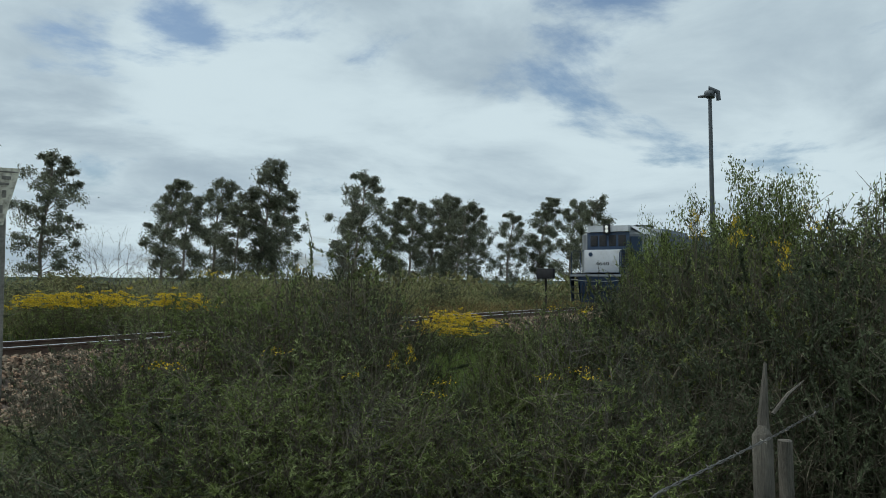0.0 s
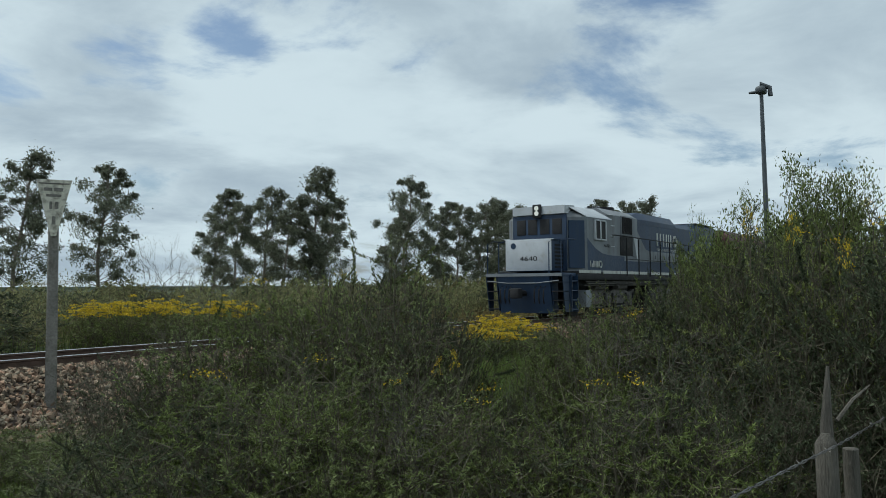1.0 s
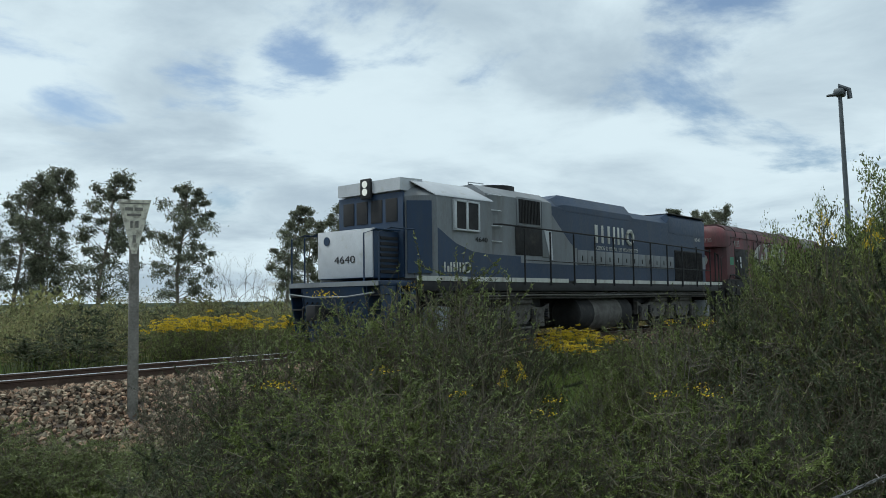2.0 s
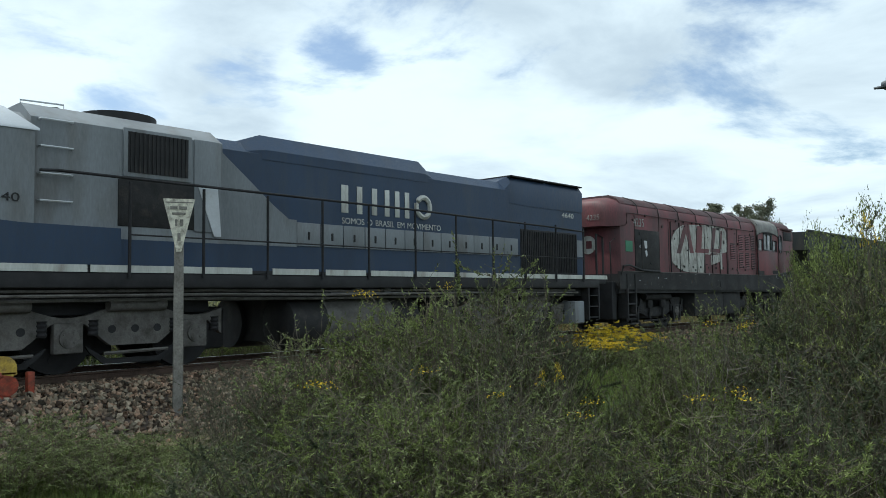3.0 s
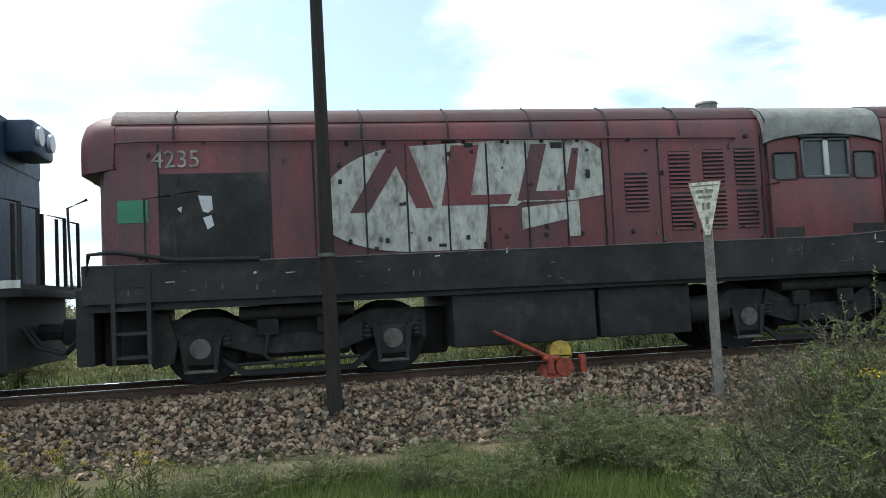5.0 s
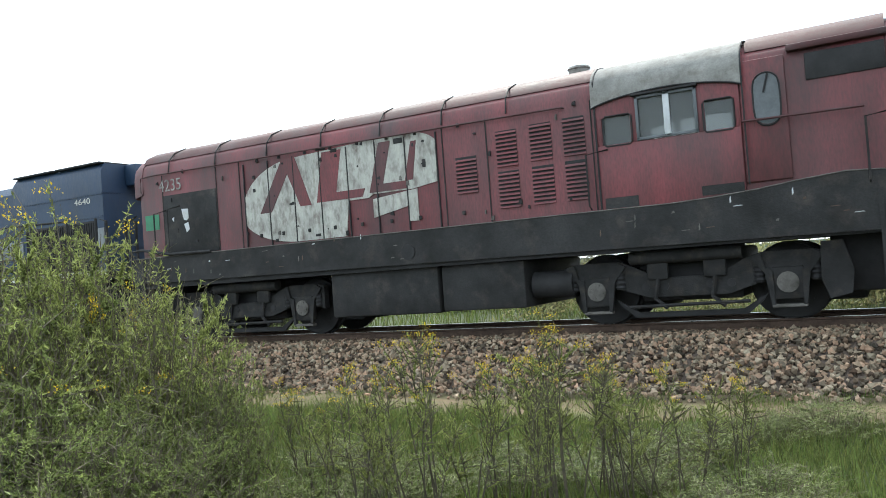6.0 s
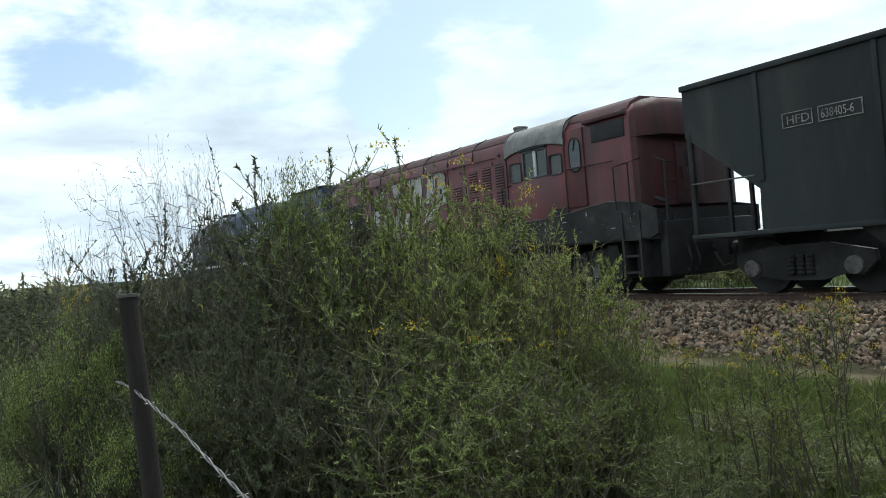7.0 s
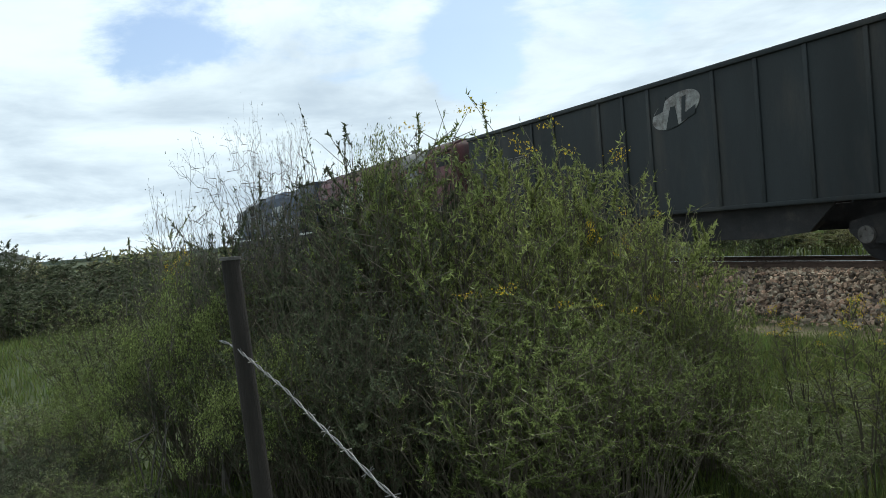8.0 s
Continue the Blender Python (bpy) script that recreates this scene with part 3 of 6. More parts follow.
bm = B(); loft(bm, [hood_ring(x, HW, 3.28, 3.47) for x in (-8.82, 1.36)]); part("long_hood", bm, M_BLUE, LOCO, "navy engine hood")
bm = B(); loft(bm, [hood_ring(-8.3, 0.97, 3.3, 3.48, 0.8, 3.2), hood_ring(-7.9, 1.01, 3.36, 3.63, 0.8, 3.2), hood_ring(-4.2, 1.01, 3.36, 3.63, 0.8, 3.2), hood_ring(-3.95, 0.97, 3.3, 3.48, 0.8, 3.2)]); part("raised_roof", bm, M_BLUE, LOCO)
bm = B(); loft(bm, [hood_ring(-1.7, 0.97, 3.28, 3.48, 0.8, 3.0), hood_ring(-1.5, 1.013, 3.46, 3.6, 0.9, 3.0), hood_ring(1.37, 1.013, 3.46, 3.6, 0.9, 3.0)]); part("radiator_roof", bm, M_BLUE, LOCO)
for a, b in ((-1.5, -0.1), (-0.05, 1.36)):
    bm = B(); box(bm, a, b, -1.03, 1.03, 3.595, 3.63, 0.01); part("radiator_grille", bm, M_DARK, LOCO)
bm = B(); plate(bm, [(-8.8, 1.82), (-7.3, 1.82), (-7.3, 2.27), (-7.45, 2.27), (-7.75, 2.47), (-8.78, 3.28), (-8.8, 3.28)], -1.008, 0.006); part("grey_flash", bm, M_GREY, LOCO, "grey diagonal flash")
for k in range(12):
    a = -7.30 + k * 0.503
    bm = B(); box(bm, a, a + 0.485, -1.022, -0.995, 1.84, 2.23, 0.008); door = part("hood_door", bm, M_GREY, LOCO, "pale grey hood door")
    bm = B(); box(bm, a + 0.22, a + 0.26, -1.035, -1.02, 1.95, 2.08, 0.005); part("door_latch", bm, M_DARK, door)
for z in (2.52, 2.98):
    bm = B(); box(bm, -1.2, 1.34, -1.012, -0.99, z, z + 0.025); part("seam_strip", bm, M_BLUE, LOCO)
bm = B(); box(bm, -1.17, 1.1, -1.014, -0.99, 1.46, 2.46, 0.01); grille = part("rear_grille", bm, M_DARK, LOCO, "dark rear radiator grille")
for k in range(32):
    a = -1.14 + k * 0.07
    bm = B(); box(bm, a, a + 0.03, -1.03, -1.01, 1.5, 2.42); part("grille_slat", bm, M_SOOT, grille)
bm = B(); box(bm, 1.1, 1.36, -1.015, -0.99, 1.9, 2.3); part("grey_patch", bm, M_GREY, LOCO)
# wordmark on the hood: plain bars and a ring
for a, w, z0, z1 in ((-6.34, 0.16, 2.46, 2.95), (-5.98, 0.13, 2.46, 2.95), (-5.62, 0.13, 2.46, 2.95), (-5.30, 0.12, 2.46, 2.95), (-5.04, 0.12, 2.46, 2.95), (-4.78, 0.12, 2.46, 2.95)):
    bm = B(); box(bm, a, a + w, -1.012, -1.004, z0, z1, 0.003); part("wordmark_bar", bm, M_WHITE, LOCO, "white wordmark bar")
bm = B(); tube(bm, [(-4.28 + 0.19 * math.cos(a), -1.006, 2.7 + 0.19 * math.sin(a)) for a in np.linspace(0, 6.3, 21)], 0.055, 6); part("wordmark_ring", bm, M_WHITE, LOCO)
x = -6.33
for word in ("SOMOS", "O", "BRASIL", "EM", "MOVIMENTO"):
    ob = lettering("slogan_word", word, 0.155, x, -1.006, 2.27, M_WHITE, LOCO, 1.03)
    x = max(v.co.x for v in ob.data.vertices) + ORIGIN[LOCO.name][0] + 0.07
lettering("rear_number", "4640", 0.17, 0.48, -1.006, 2.82, M_WHITE, LOCO, 1.5)
# rear headlight, platform, steps
bm = B(); box(bm, 1.36, 1.72, -0.45, 0.45, 3.15, 3.6, 0.05); part("rear_light_box", bm, M_BLUE, LOCO)
for y in (-0.25, 0.25):
    bm = B(); disc(bm, (1.72, y, 3.4), (1, 0, 0), 0.13, 0.05, 18); part("rear_lamp", bm, M_SILVER, LOCO)
bm = B(); box(bm, 1.36, 1.84, -1.36, 1.36, 1.24, 1.345, 0.01); part("rear_platform", bm, M_DARK, LOCO)
for y in (-1.3, -0.6, 0.6, 1.3):
    bm = B(); tube(bm, [(1.80, y, 1.34), (1.80, y, 2.38), (1.5, y, 2.46), (1.5, y, 1.34)], 0.028, 8); part("rear_handrail", bm, M_DARK, LOCO)
for k in range(4):
    bm = B(); box(bm, 1.05, 1.45, -1.36, -1.15, 0.42 + k * 0.26, 0.45 + k * 0.26); part("step", bm, M_DARK, LOCO)
for s in (1.0, 1.45):
    bm = B(); box(bm, s, s + 0.05, -1.37, -1.15, 0.38, 1.25); part("step_side", bm, M_DARK, LOCO)
bm = B(); box(bm, 1.5, 1.62, -1.25, 1.25, 0.35, 1.25); part("rear_buffer_plate", bm, M_DARK, LOCO)
bm = B(); tube(bm, [(1.6, 0, 0.78), (2.3, 0, 0.78)], 0.11, 8); box(bm, 1.95, 2.25, -0.16, 0.16, 0.6, 0.95, 0.04); part("coupler", bm, M_DARK, LOCO)
for y in (-0.7, -0.5, 0.55):
    bm = B(); tube(bm, [(1.6, y, 0.9), (1.8, y, 0.6), (2.1, y, 0.5), (2.35, y, 0.75)], 0.028, 6); part("brake_hose", bm, M_DARK, LOCO)
# handrail and stanchions
POSTS = (-10.35, -9.25, -8.15, -7.08, -6.06, -4.91, -3.78, -2.64, -1.53, -0.38, 0.76)
for s in POSTS:
    bm = B(); tube(bm, [(s, -1.41, 1.28), (s, -1.41, 2.56 if s > -10.4 else 2.6)], 0.022, 6); part("stanchion", bm, M_DARK, LOCO)
bm = B(); tube(bm, [(-11.5, -1.38, 2.6), (-11.3, -1.43, 2.61), (-4.9, -1.43, 2.57), (-0.5, -1.43, 2.5), (0.76, -1.43, 2.46)], 0.02, 8); part("handrail", bm, M_DARK, LOCO)
bm = B(); tube(bm, [(-10.35, -1.42, 1.85), (0.76, -1.42, 1.82)], 0.012, 6); part("lower_rail", bm, M_DARK, LOCO)
# fuel tank, pipes
bm = B(); tube(bm, [(-7.5, -0.72, 0.56), (-7.46, -0.72, 0.56), (-4.55, -0.72, 0.56), (-4.5, -0.72, 0.56)], [0.38, 0.44, 0.44, 0.38], 24); tube(bm, [(-7.5, 0.72, 0.56), (-4.5, 0.72, 0.56)], 0.44, 24); box(bm, -7.4, -4.6, -0.7, 0.7, 0.25, 1.0)
tank = part("fuel_tank", bm, M_BLACK, LOCO, "black cylindrical fuel tank")
bm = B(); tube(bm, [(-6.75, -0.72, 0.56), (-5.2, -0.72, 0.56)], 0.446, 24); part("tank_band", bm, M_BOGIE, tank, "dusty grey band round the tank")
bm = B(); box(bm, -6.75, -5.0, -1.22, -1.0, 1.02, 1.07); box(bm, -6.2, -6.05, -1.2, -1.1, 1.07, 1.16); box(bm, -5.5, -5.35, -1.2, -1.1, 1.07, 1.16); part("tank_bracket", bm, M_GREY, LOCO)
for z, y in ((1.09, -1.25), (1.03, -1.32), (0.97, -1.2)):
    bm = B(); tube(bm, [(-13.3, y, z), (-9.0, y, z + 0.02), (-7.0, y, z), (-3.5, y, z + 0.02), (0.6, y, z)], 0.022, 6); part("brake_pipe", bm, M_BOGIE, LOCO)
for s in (-13.37, 0.53):
    bm = B(); box(bm, s, s + 0.4, -1.3, -0.9, 0.3, 0.83, 0.03); part("sandbox", bm, M_GREY, LOCO, "grey sandbox")


def bogie(parent, axles, zc, material, name="bogie_frame", y=-0.98, dropped=False):
    """Cast side frames with arches over the axle boxes, equaliser holes, springs and brake gear."""
    a, b = axles[0] - 0.45, axles[-1] + 0.45
    for yy in (y, -y - 0.12):
        top, bot = [], []
        for k in range(41):
            s = a + (b - a) * k / 40
            d = min(abs(s - q) for q in axles)
            if dropped:
                f = min(max((d - 0.25) / 0.7, 0), 1)
                f = f * f * (3 - 2 * f)
                top.append((s, zc + 0.40 - 0.25 * f))
                bot.append((s, zc + (0.20 if d < 0.2 else 0.06 - 0.16 * min((d - 0.2) / 0.5, 1))))
                continue
            top.append((s, zc + 0.36 - 0.10 * math.cos(math.pi * min(d / 0.9, 1))))
            bot.append((s, zc + (0.20 if d < 0.2 else 0.2 - 0.32 * min((d - 0.2) / 0.35, 1))))
        bm = B(); plate(bm, top + bot[::-1], yy, 0.12)
        part(name, bm, material, parent, "cast bogie side frame")
    for q in axles:
        bm = B(); box(bm, q - 0.19, q + 0.19, y - 0.03, y + 0.1, zc - 0.2, zc + 0.2, 0.02); part("axle_box", bm, material, parent)
        for u in (-0.33, 0.33):
            bm = B(); tube(bm, [(q + u, y + 0.02, zc + 0.02 + 0.03 * k) for k in range(8)], [0.075 if k % 2 else 0.06 for k in range(8)], 10); part("spring", bm, M_DARK, parent)
    for q in axles:
        bm = B(); box(bm, q + 0.12, q + 0.85, -0.44, 0.44, 0.2, 0.86, 0.06); part("traction_motor", bm, M_DARK, parent)
    if dropped:
        # Dark block added to fill the gloom between the wheels, not a real member.
        bm = B(); box(bm, axles[0] + 0.55, axles[-1] - 0.55, -0.78, 0.78, 0.30, 0.97, 0.05); part("bogie_transom", bm, M_DARK, parent)
        for q in (axles[0] + 0.85, axles[-1] - 0.85):
            bm = B(); box(bm, q - 0.14, q + 0.14, y - 0.07, y + 0.02, 0.60, 0.95, 0.03); part("brake_bracket", bm, material, parent)
            bm = B(); tube(bm, [(q, y - 0.04, 0.62), (q - 0.05, y - 0.04, 0.35), (q + 0.1, y - 0.04, 0.22)], 0.03, 6); part("brake_hanger", bm, material, parent)
    m0, m1 = ((a + b) / 2 - 0.5, (a + b) / 2 + 0.5) if dropped else (a + 0.1, b - 0.1)
    bm = B(); box(bm, m0, m1, -0.8, 0.8, 0.78, 1.02, 0.03); part("bogie_bolster", bm, M_DARK, parent)
    for q, r in zip(axles, axles[1:]):
        bm = B(); plate(bm, [(q + 0.25, zc - 0.12), (q + 0.55, zc - 0.3), (r - 0.55, zc - 0.3), (r - 0.25, zc - 0.12), (r - 0.3, zc - 0.2), (r - 0.5, zc - 0.37), (q + 0.5, zc - 0.37), (q + 0.3, zc - 0.2)], y + 0.05, 0.05); part("equaliser_bar", bm, M_DARK, parent)
        for u in ((0.275, 0.38, 0.62, 0.725) if dropped else (0.32, 0.5, 0.68)):
            bm = B(); disc(bm, (q + (r - q) * u, y + 0.005, zc + (0.04 if dropped else 0.1)), (0, -1, 0), 0.055, 0.012, 12); part("lightening_hole", bm, M_DARK, parent)
        bm = B(); tube(bm, [(q + 0.5, y - 0.05, zc + 0.43), (r - 0.5, y - 0.05, zc + 0.43)], 0.09, 12); part("brake_cylinder", bm, material, parent); bm = B(); tube(bm, [(q + 0.45, y - 0.05, zc - 0.22), (r - 0.45, y - 0.05, zc - 0.2)], 0.025, 6); part("brake_rod", bm, material, parent)


bogie(LOCO, (-12.78, -10.96, -9.14), 0.49, M_BOGIE)
bogie(LOCO, (-3.42, -1.58, 0.26), 0.49, M_BOGIE)
for s in (-12.78, -10.96, -9.14, -3.42, -1.58, 0.26):
    wheelset(WHEEL_BIG, s, 0.49, LOCO)

# red locomotive
bm = B(); plate(bm, [(2.5, 1.10), (14.9, 1.03), (15.6, 1.03), (15.75, 1.1), (15.75, 1.50), (15.3, 1.66), (14.96, 1.71), (14.6, 1.73), (14.1, 1.685), (13.66, 1.63), (13.1, 1.585), (12.6, 1.565), (2.5, 1.56)], -1.36, 0.06); part("side_sill", bm, M_BLACK, RED, "grimy black side sill")
bm = B(); plate(bm, [(2.5, 1.10), (15.75, 1.05), (15.75, 1.50), (14.6, 1.71), (12.6, 1.58), (2.45, 1.55)], 1.30, 0.06); part("side_sill", bm, M_BLACK, RED)
bm = B(); box(bm, 2.55, 15.7, -1.3, 1.3, 1.0, 1.5); part("underframe", bm, M_DARK, RED)


def red_ring(x, w, e, top, low=1.5):
    h = top - e
    return [(x, -w, low), (x, w, low), (x, w, e), (x, w * 0.97, e + h * 0.4), (x, w * 0.86, e + h * 0.75), (x, w * 0.66, top), (x, -w * 0.66, top), (x, -w * 0.86, e + h * 0.75), (x, -w * 0.97, e + h * 0.4), (x, -w, e)]


bm = B(); loft(bm, [red_ring(2.66, 1.0, 3.0, 3.30), red_ring(2.76, 1.25, 3.08, 3.46), red_ring(2.9, 1.30, 3.10, 3.5), red_ring(11.72, 1.30, 3.10, 3.5)]); part("hood", bm, M_RED, RED, "faded red long hood")
bm = B(); loft(bm, [[(x, y * 1.3, z) for y, z in ((-0.93, 3.33), (0.93, 3.33), (0.87, 3.45), (0.67, 3.57), (-0.67, 3.57), (-0.87, 3.45))] for x in (2.85, 11.7)]); part("roof", bm, M_REDROOF, RED, "sun-bleached red roof")
bm = B(); loft(bm, [red_ring(2.42, 0.90, 3.0, 3.26, 2.74), red_ring(2.45, 1.04, 3.03, 3.36, 2.72), red_ring(2.52, 1.17, 3.06, 3.44, 2.72), red_ring(2.66, 1.27, 3.08, 3.49, 2.72), red_ring(2.9, 1.306, 3.1, 3.51, 2.76)]); part("end_brow", bm, M_RED, RED, "overhanging red headlight brow")
for z in (2.86, 3.03):
    bm = B(); disc(bm, (2.43, -0.02, z), (-1, 0, 0), 0.095, 0.07, 16); part("headlight", bm, M_SILVER, RED, "unlit headlight")
for y in (-0.95, 0.35):
    me = lettering("end_number", "4235", 0.2, 0, 0, 0, M_OLDWHITE, RED)
    o = ORIGIN[RED.name]
    me.data.transform(Matrix.Translation((2.405 - o[0], y * 0.62 + 0.12, 2.90)) @ pose(0, 0, 0, 0, 0, -90) @ Matrix.Translation((o[0], 0, 0)))
bm = B(); disc(bm, (2.655, -0.35, 2.28), (-1, 0, 0), 0.24, 0.008, 24); part("end_emblem", bm, M_WHITE, RED, "white oval end emblem")
bm = B(); box(bm, 2.638, 2.65, -0.47, -0.3, 2.18, 2.38); part("emblem_stroke", bm, M_RED, RED)
bm = B(); loft(bm, [red_ring(13.5, 1.3, 3.1, 3.5), red_ring(15.16, 1.3, 3.1, 3.5), red_ring(15.22, 1.29, 3.1, 3.49)]); part("short_hood", bm, M_RED, RED, "red short hood")
bm = B(); loft(bm, [red_ring(15.20, 1.292, 3.09, 3.49, 1.58), red_ring(15.34, 1.26, 3.06, 3.45, 1.58), red_ring(15.40, 1.14, 3.02, 3.4, 1.58)]); part("hood_end", bm, M_REDEND, RED, "dark dull red hood end")
bm = B(); loft(bm, [red_ring(15.10, 1.302, 3.10, 3.505, 2.84), red_ring(15.36, 1.275, 3.08, 3.49, 2.80), red_ring(15.47, 1.17, 3.06, 3.45, 2.80), red_ring(15.53, 1.02, 3.03, 3.38, 2.80), red_ring(15.56, 0.88, 3.0, 3.28, 2.82)]); part("end_brow", bm, M_REDEND, RED, "overhanging dark red headlight brow")
bm = B(); box(bm, 15.395, 15.425, -0.4, 0.3, 1.6, 2.7, 0.01); end_door = part("end_door", bm, M_REDROOF, RED, "dull red end door")
bm = B(); tube(bm, [(15.43, -0.32, 2.05), (15.46, -0.32, 2.05), (15.46, -0.32, 2.25), (15.43, -0.32, 2.25)], 0.012, 6); part("handle", bm, M_BLACK, end_door)
bm = B(); box(bm, 15.42, 15.432, -0.18, 0.08, 2.25, 2.55, 0.01); part("door_window", bm, M_DARK, end_door, "dark end door window")
for z in (2.86, 3.06):
    bm = B(); disc(bm, (15.54, 0.0, z), (1, 0, 0), 0.10, 0.06, 16); part("headlight", bm, M_BOGIE, RED, "unlit headlight")
for z in (2.0, 2.35):
    bm = B(); tube(bm, [(15.4, -0.75, z), (15.46, -0.75, z), (15.46, -0.5, z), (15.4, -0.5, z)], 0.012, 6); part("grab_iron", bm, M_BLACK, RED)
bm = B(); tube(bm, [(15.45, -1.05, 1.72), (15.62, -0.95, 1.62), (15.7, -0.9, 1.3), (15.68, -0.9, 1.1)], 0.035, 8); part("cable", bm, M_DARK, RED)
bm = B(); loft(bm, [[(x, y * 1.3, z) for y, z in ((-0.93, 3.33), (0.93, 3.33), (0.87, 3.45), (0.67, 3.57), (-0.67, 3.57), (-0.87, 3.45))] for x in (13.6, 15.12)]); part("short_hood_roof", bm, M_REDROOF, RED)
for s in (3.6, 4.76, 5.95, 7.1, 8.25, 9.35, 10.4):
    bm = B(); tube(bm, [(s, -1.318, 3.08), (s, -1.27, 3.32), (s, -1.14, 3.46), (s, -0.86, 3.58)], 0.012, 5); part("roof_seam", bm, M_BLACK, RED)
# red cab with curved grey roof
bm = B(); box(bm, 11.7, 13.52, -1.35, 1.35, 1.5, 2.42, 0.02); part("cab_lower", bm, M_RED, RED, "red cab side")
bm = B()
ROOF_SEC = [(1.365, 3.14), (1.335, 3.28), (1.25, 3.40), (1.08, 3.50), (0.85, 3.56), (0.5, 3.60)]


def brow(x):
    """Lower edge of the cab roof: it arches over the windows."""
    return 2.89 + 0.165 * math.sin(math.pi * min(max((x - 11.62) / 1.98, 0), 1)) ** 0.55


def roof_ring(x):
    out = [(-1.365, brow(x))] + [(-y, z) for y, z in ROOF_SEC] + ROOF_SEC[::-1] + [(1.365, brow(x))]
    inn = [(1.33, brow(x))] + [(y * 0.97, z - 0.04) for y, z in ROOF_SEC] + [(-y * 0.97, z - 0.04) for y, z in ROOF_SEC[::-1]] + [(-1.33, brow(x))]
    return [(x, y, z) for y, z in out + inn]


arch_in = [(1.33, 2.9)] + [(y * 0.97, z - 0.04) for y, z in ROOF_SEC] + [(-y * 0.97, z - 0.04) for y, z in ROOF_SEC[::-1]] + [(-1.33, 2.9)]
loft(bm, [roof_ring(x) for x in np.linspace(11.66, 13.555, 17)]); part("cab_roof", bm, M_ROOFGREY, RED, "weathered grey arched cab roof")
bm = B(); tube(bm, [(x, -1.368, brow(x)) for x in np.linspace(11.66, 13.555, 25)], 0.012, 6); part("roof_edge", bm, M_DARK, RED, "dark rolled roof edge")
bm = B(); tube(bm, [(13.565, -y, z) for y, z in [(1.37, 1.7)] + ROOF_SEC], 0.011, 5); part("cab_seam", bm, M_DARK, RED)
bm = B(); tube(bm, [(11.70, -y, z) for y, z in [(1.355, 1.58), (1.355, 2.9)] + ROOF_SEC[1:]], 0.013, 5); part("cab_seam", bm, M_DARK, RED)
for x in (11.7, 13.48):
    bm = B(); pts = [(-1.3, 2.4), (1.3, 2.4)] + arch_in[:]
    vs = [bm.verts.new((x, y, z)) for y, z in pts]; f = bm.faces.new(vs)
    r = bmesh.ops.extrude_face_region(bm, geom=[f]); bmesh.ops.translate(bm, verts=[v for v in r["geom"] if isinstance(v, bmesh.types.BMVert)], vec=(0.04, 0, 0))
    part("cab_bulkhead", bm, M_INT, RED)
# window band: posts and panes
for a, b in ((11.7, 11.78), (12.16, 12.24), (13.02, 13.1), (13.44, 13.52)):
    for y in (-1.34, 1.30):
        bm = B(); box(bm, a, b, y, y + 0.04, 2.4, 3.1, 0.005); part("window_post", bm, M_RED, RED)
bm = B(); plate(bm, [(11.7, 2.74), (11.82, 2.79), (12.2, 2.80), (12.22, 3.0), (13.05, 3.0), (13.07, 2.80), (13.42, 2.80), (13.52, 2.74), (13.52, 3.14), (11.7, 3.14)], -1.345, 0.04); part("window_header", bm, M_RED, RED)
# Panes carry the sky's grey in their own colour.
for a, b, c, d in ((11.78, 12.16, 2.42, 2.86), (12.24, 12.63, 2.44, 3.0), (12.63, 13.02, 2.44, 3.0), (13.1, 13.44, 2.42, 2.84)):
    bm = B(); box(bm, a, b, -1.325, -1.319, c, d); part("pane", bm, M_GLASS, RED, "grey cab pane toned like reflected sky"); 
for a, b, c, d in ((12.24, 12.28, 2.43, 3.0), (12.6, 12.68, 2.43, 3.0), (12.98, 13.02, 2.43, 3.0), (12.24, 13.02, 2.42, 2.46), (12.24, 13.02, 2.96, 3.0)):
    bm = B(); box(bm, a, b, -1.36, -1.33, c, d, 0.005); part("window_frame", bm, M_SILVER if a == 12.6 else M_LAMP, RED, "sliding window frame")
for a, b in ((11.80, 12.18), (13.085, 13.45)):
    bm = B(); tube(bm, [(a + 0.03, -1.35, 2.40), (a, -1.35, 2.44), (a, -1.35, 2.76), (a + 0.03, -1.35, 2.795), (b - 0.03, -1.35, 2.795), (b, -1.35, 2.76), (b, -1.35, 2.44), (b - 0.03, -1.35, 2.40), (a + 0.03, -1.35, 2.40)], 0.012, 5); part("window_seal", bm, M_DARK, RED, "black rubber window seal")
bm = B(); box(bm, 12.2, 13.04, -1.40, -1.34, 3.0, 3.03, 0.008); part("rain_gutter", bm, M_DARK, RED)
bm = B(); box(bm, 11.76, 12.2, -1.358, -1.345, 1.58, 1.72); part("dark_patch", bm, M_BLACK, RED)
bm = B(); box(bm, 13.0, 13.5, -1.358, -1.345, 1.62, 1.74); part("dark_patch", bm, M_BLACK, RED, "dark grime patch")
bm = B(); box(bm, 13.53, 14.05, -1.335, -1.29, 1.72, 3.2, 0.015); cab_door = part("cab_door", bm, M_RED, RED, "red cab door with rounded window")
bm = B(); plate(bm, [(13.70 + 0.15 * math.cos(a) + 0.13, 2.7 + (0.32 if math.sin(a) > 0 else 0.3) * math.copysign(abs(math.sin(a)) ** 0.45, math.sin(a))) for a in np.linspace(0, 6.2, 28)], -1.345, 0.012); part("door_window", bm, M_LAMP, cab_door, "dull grey door window")
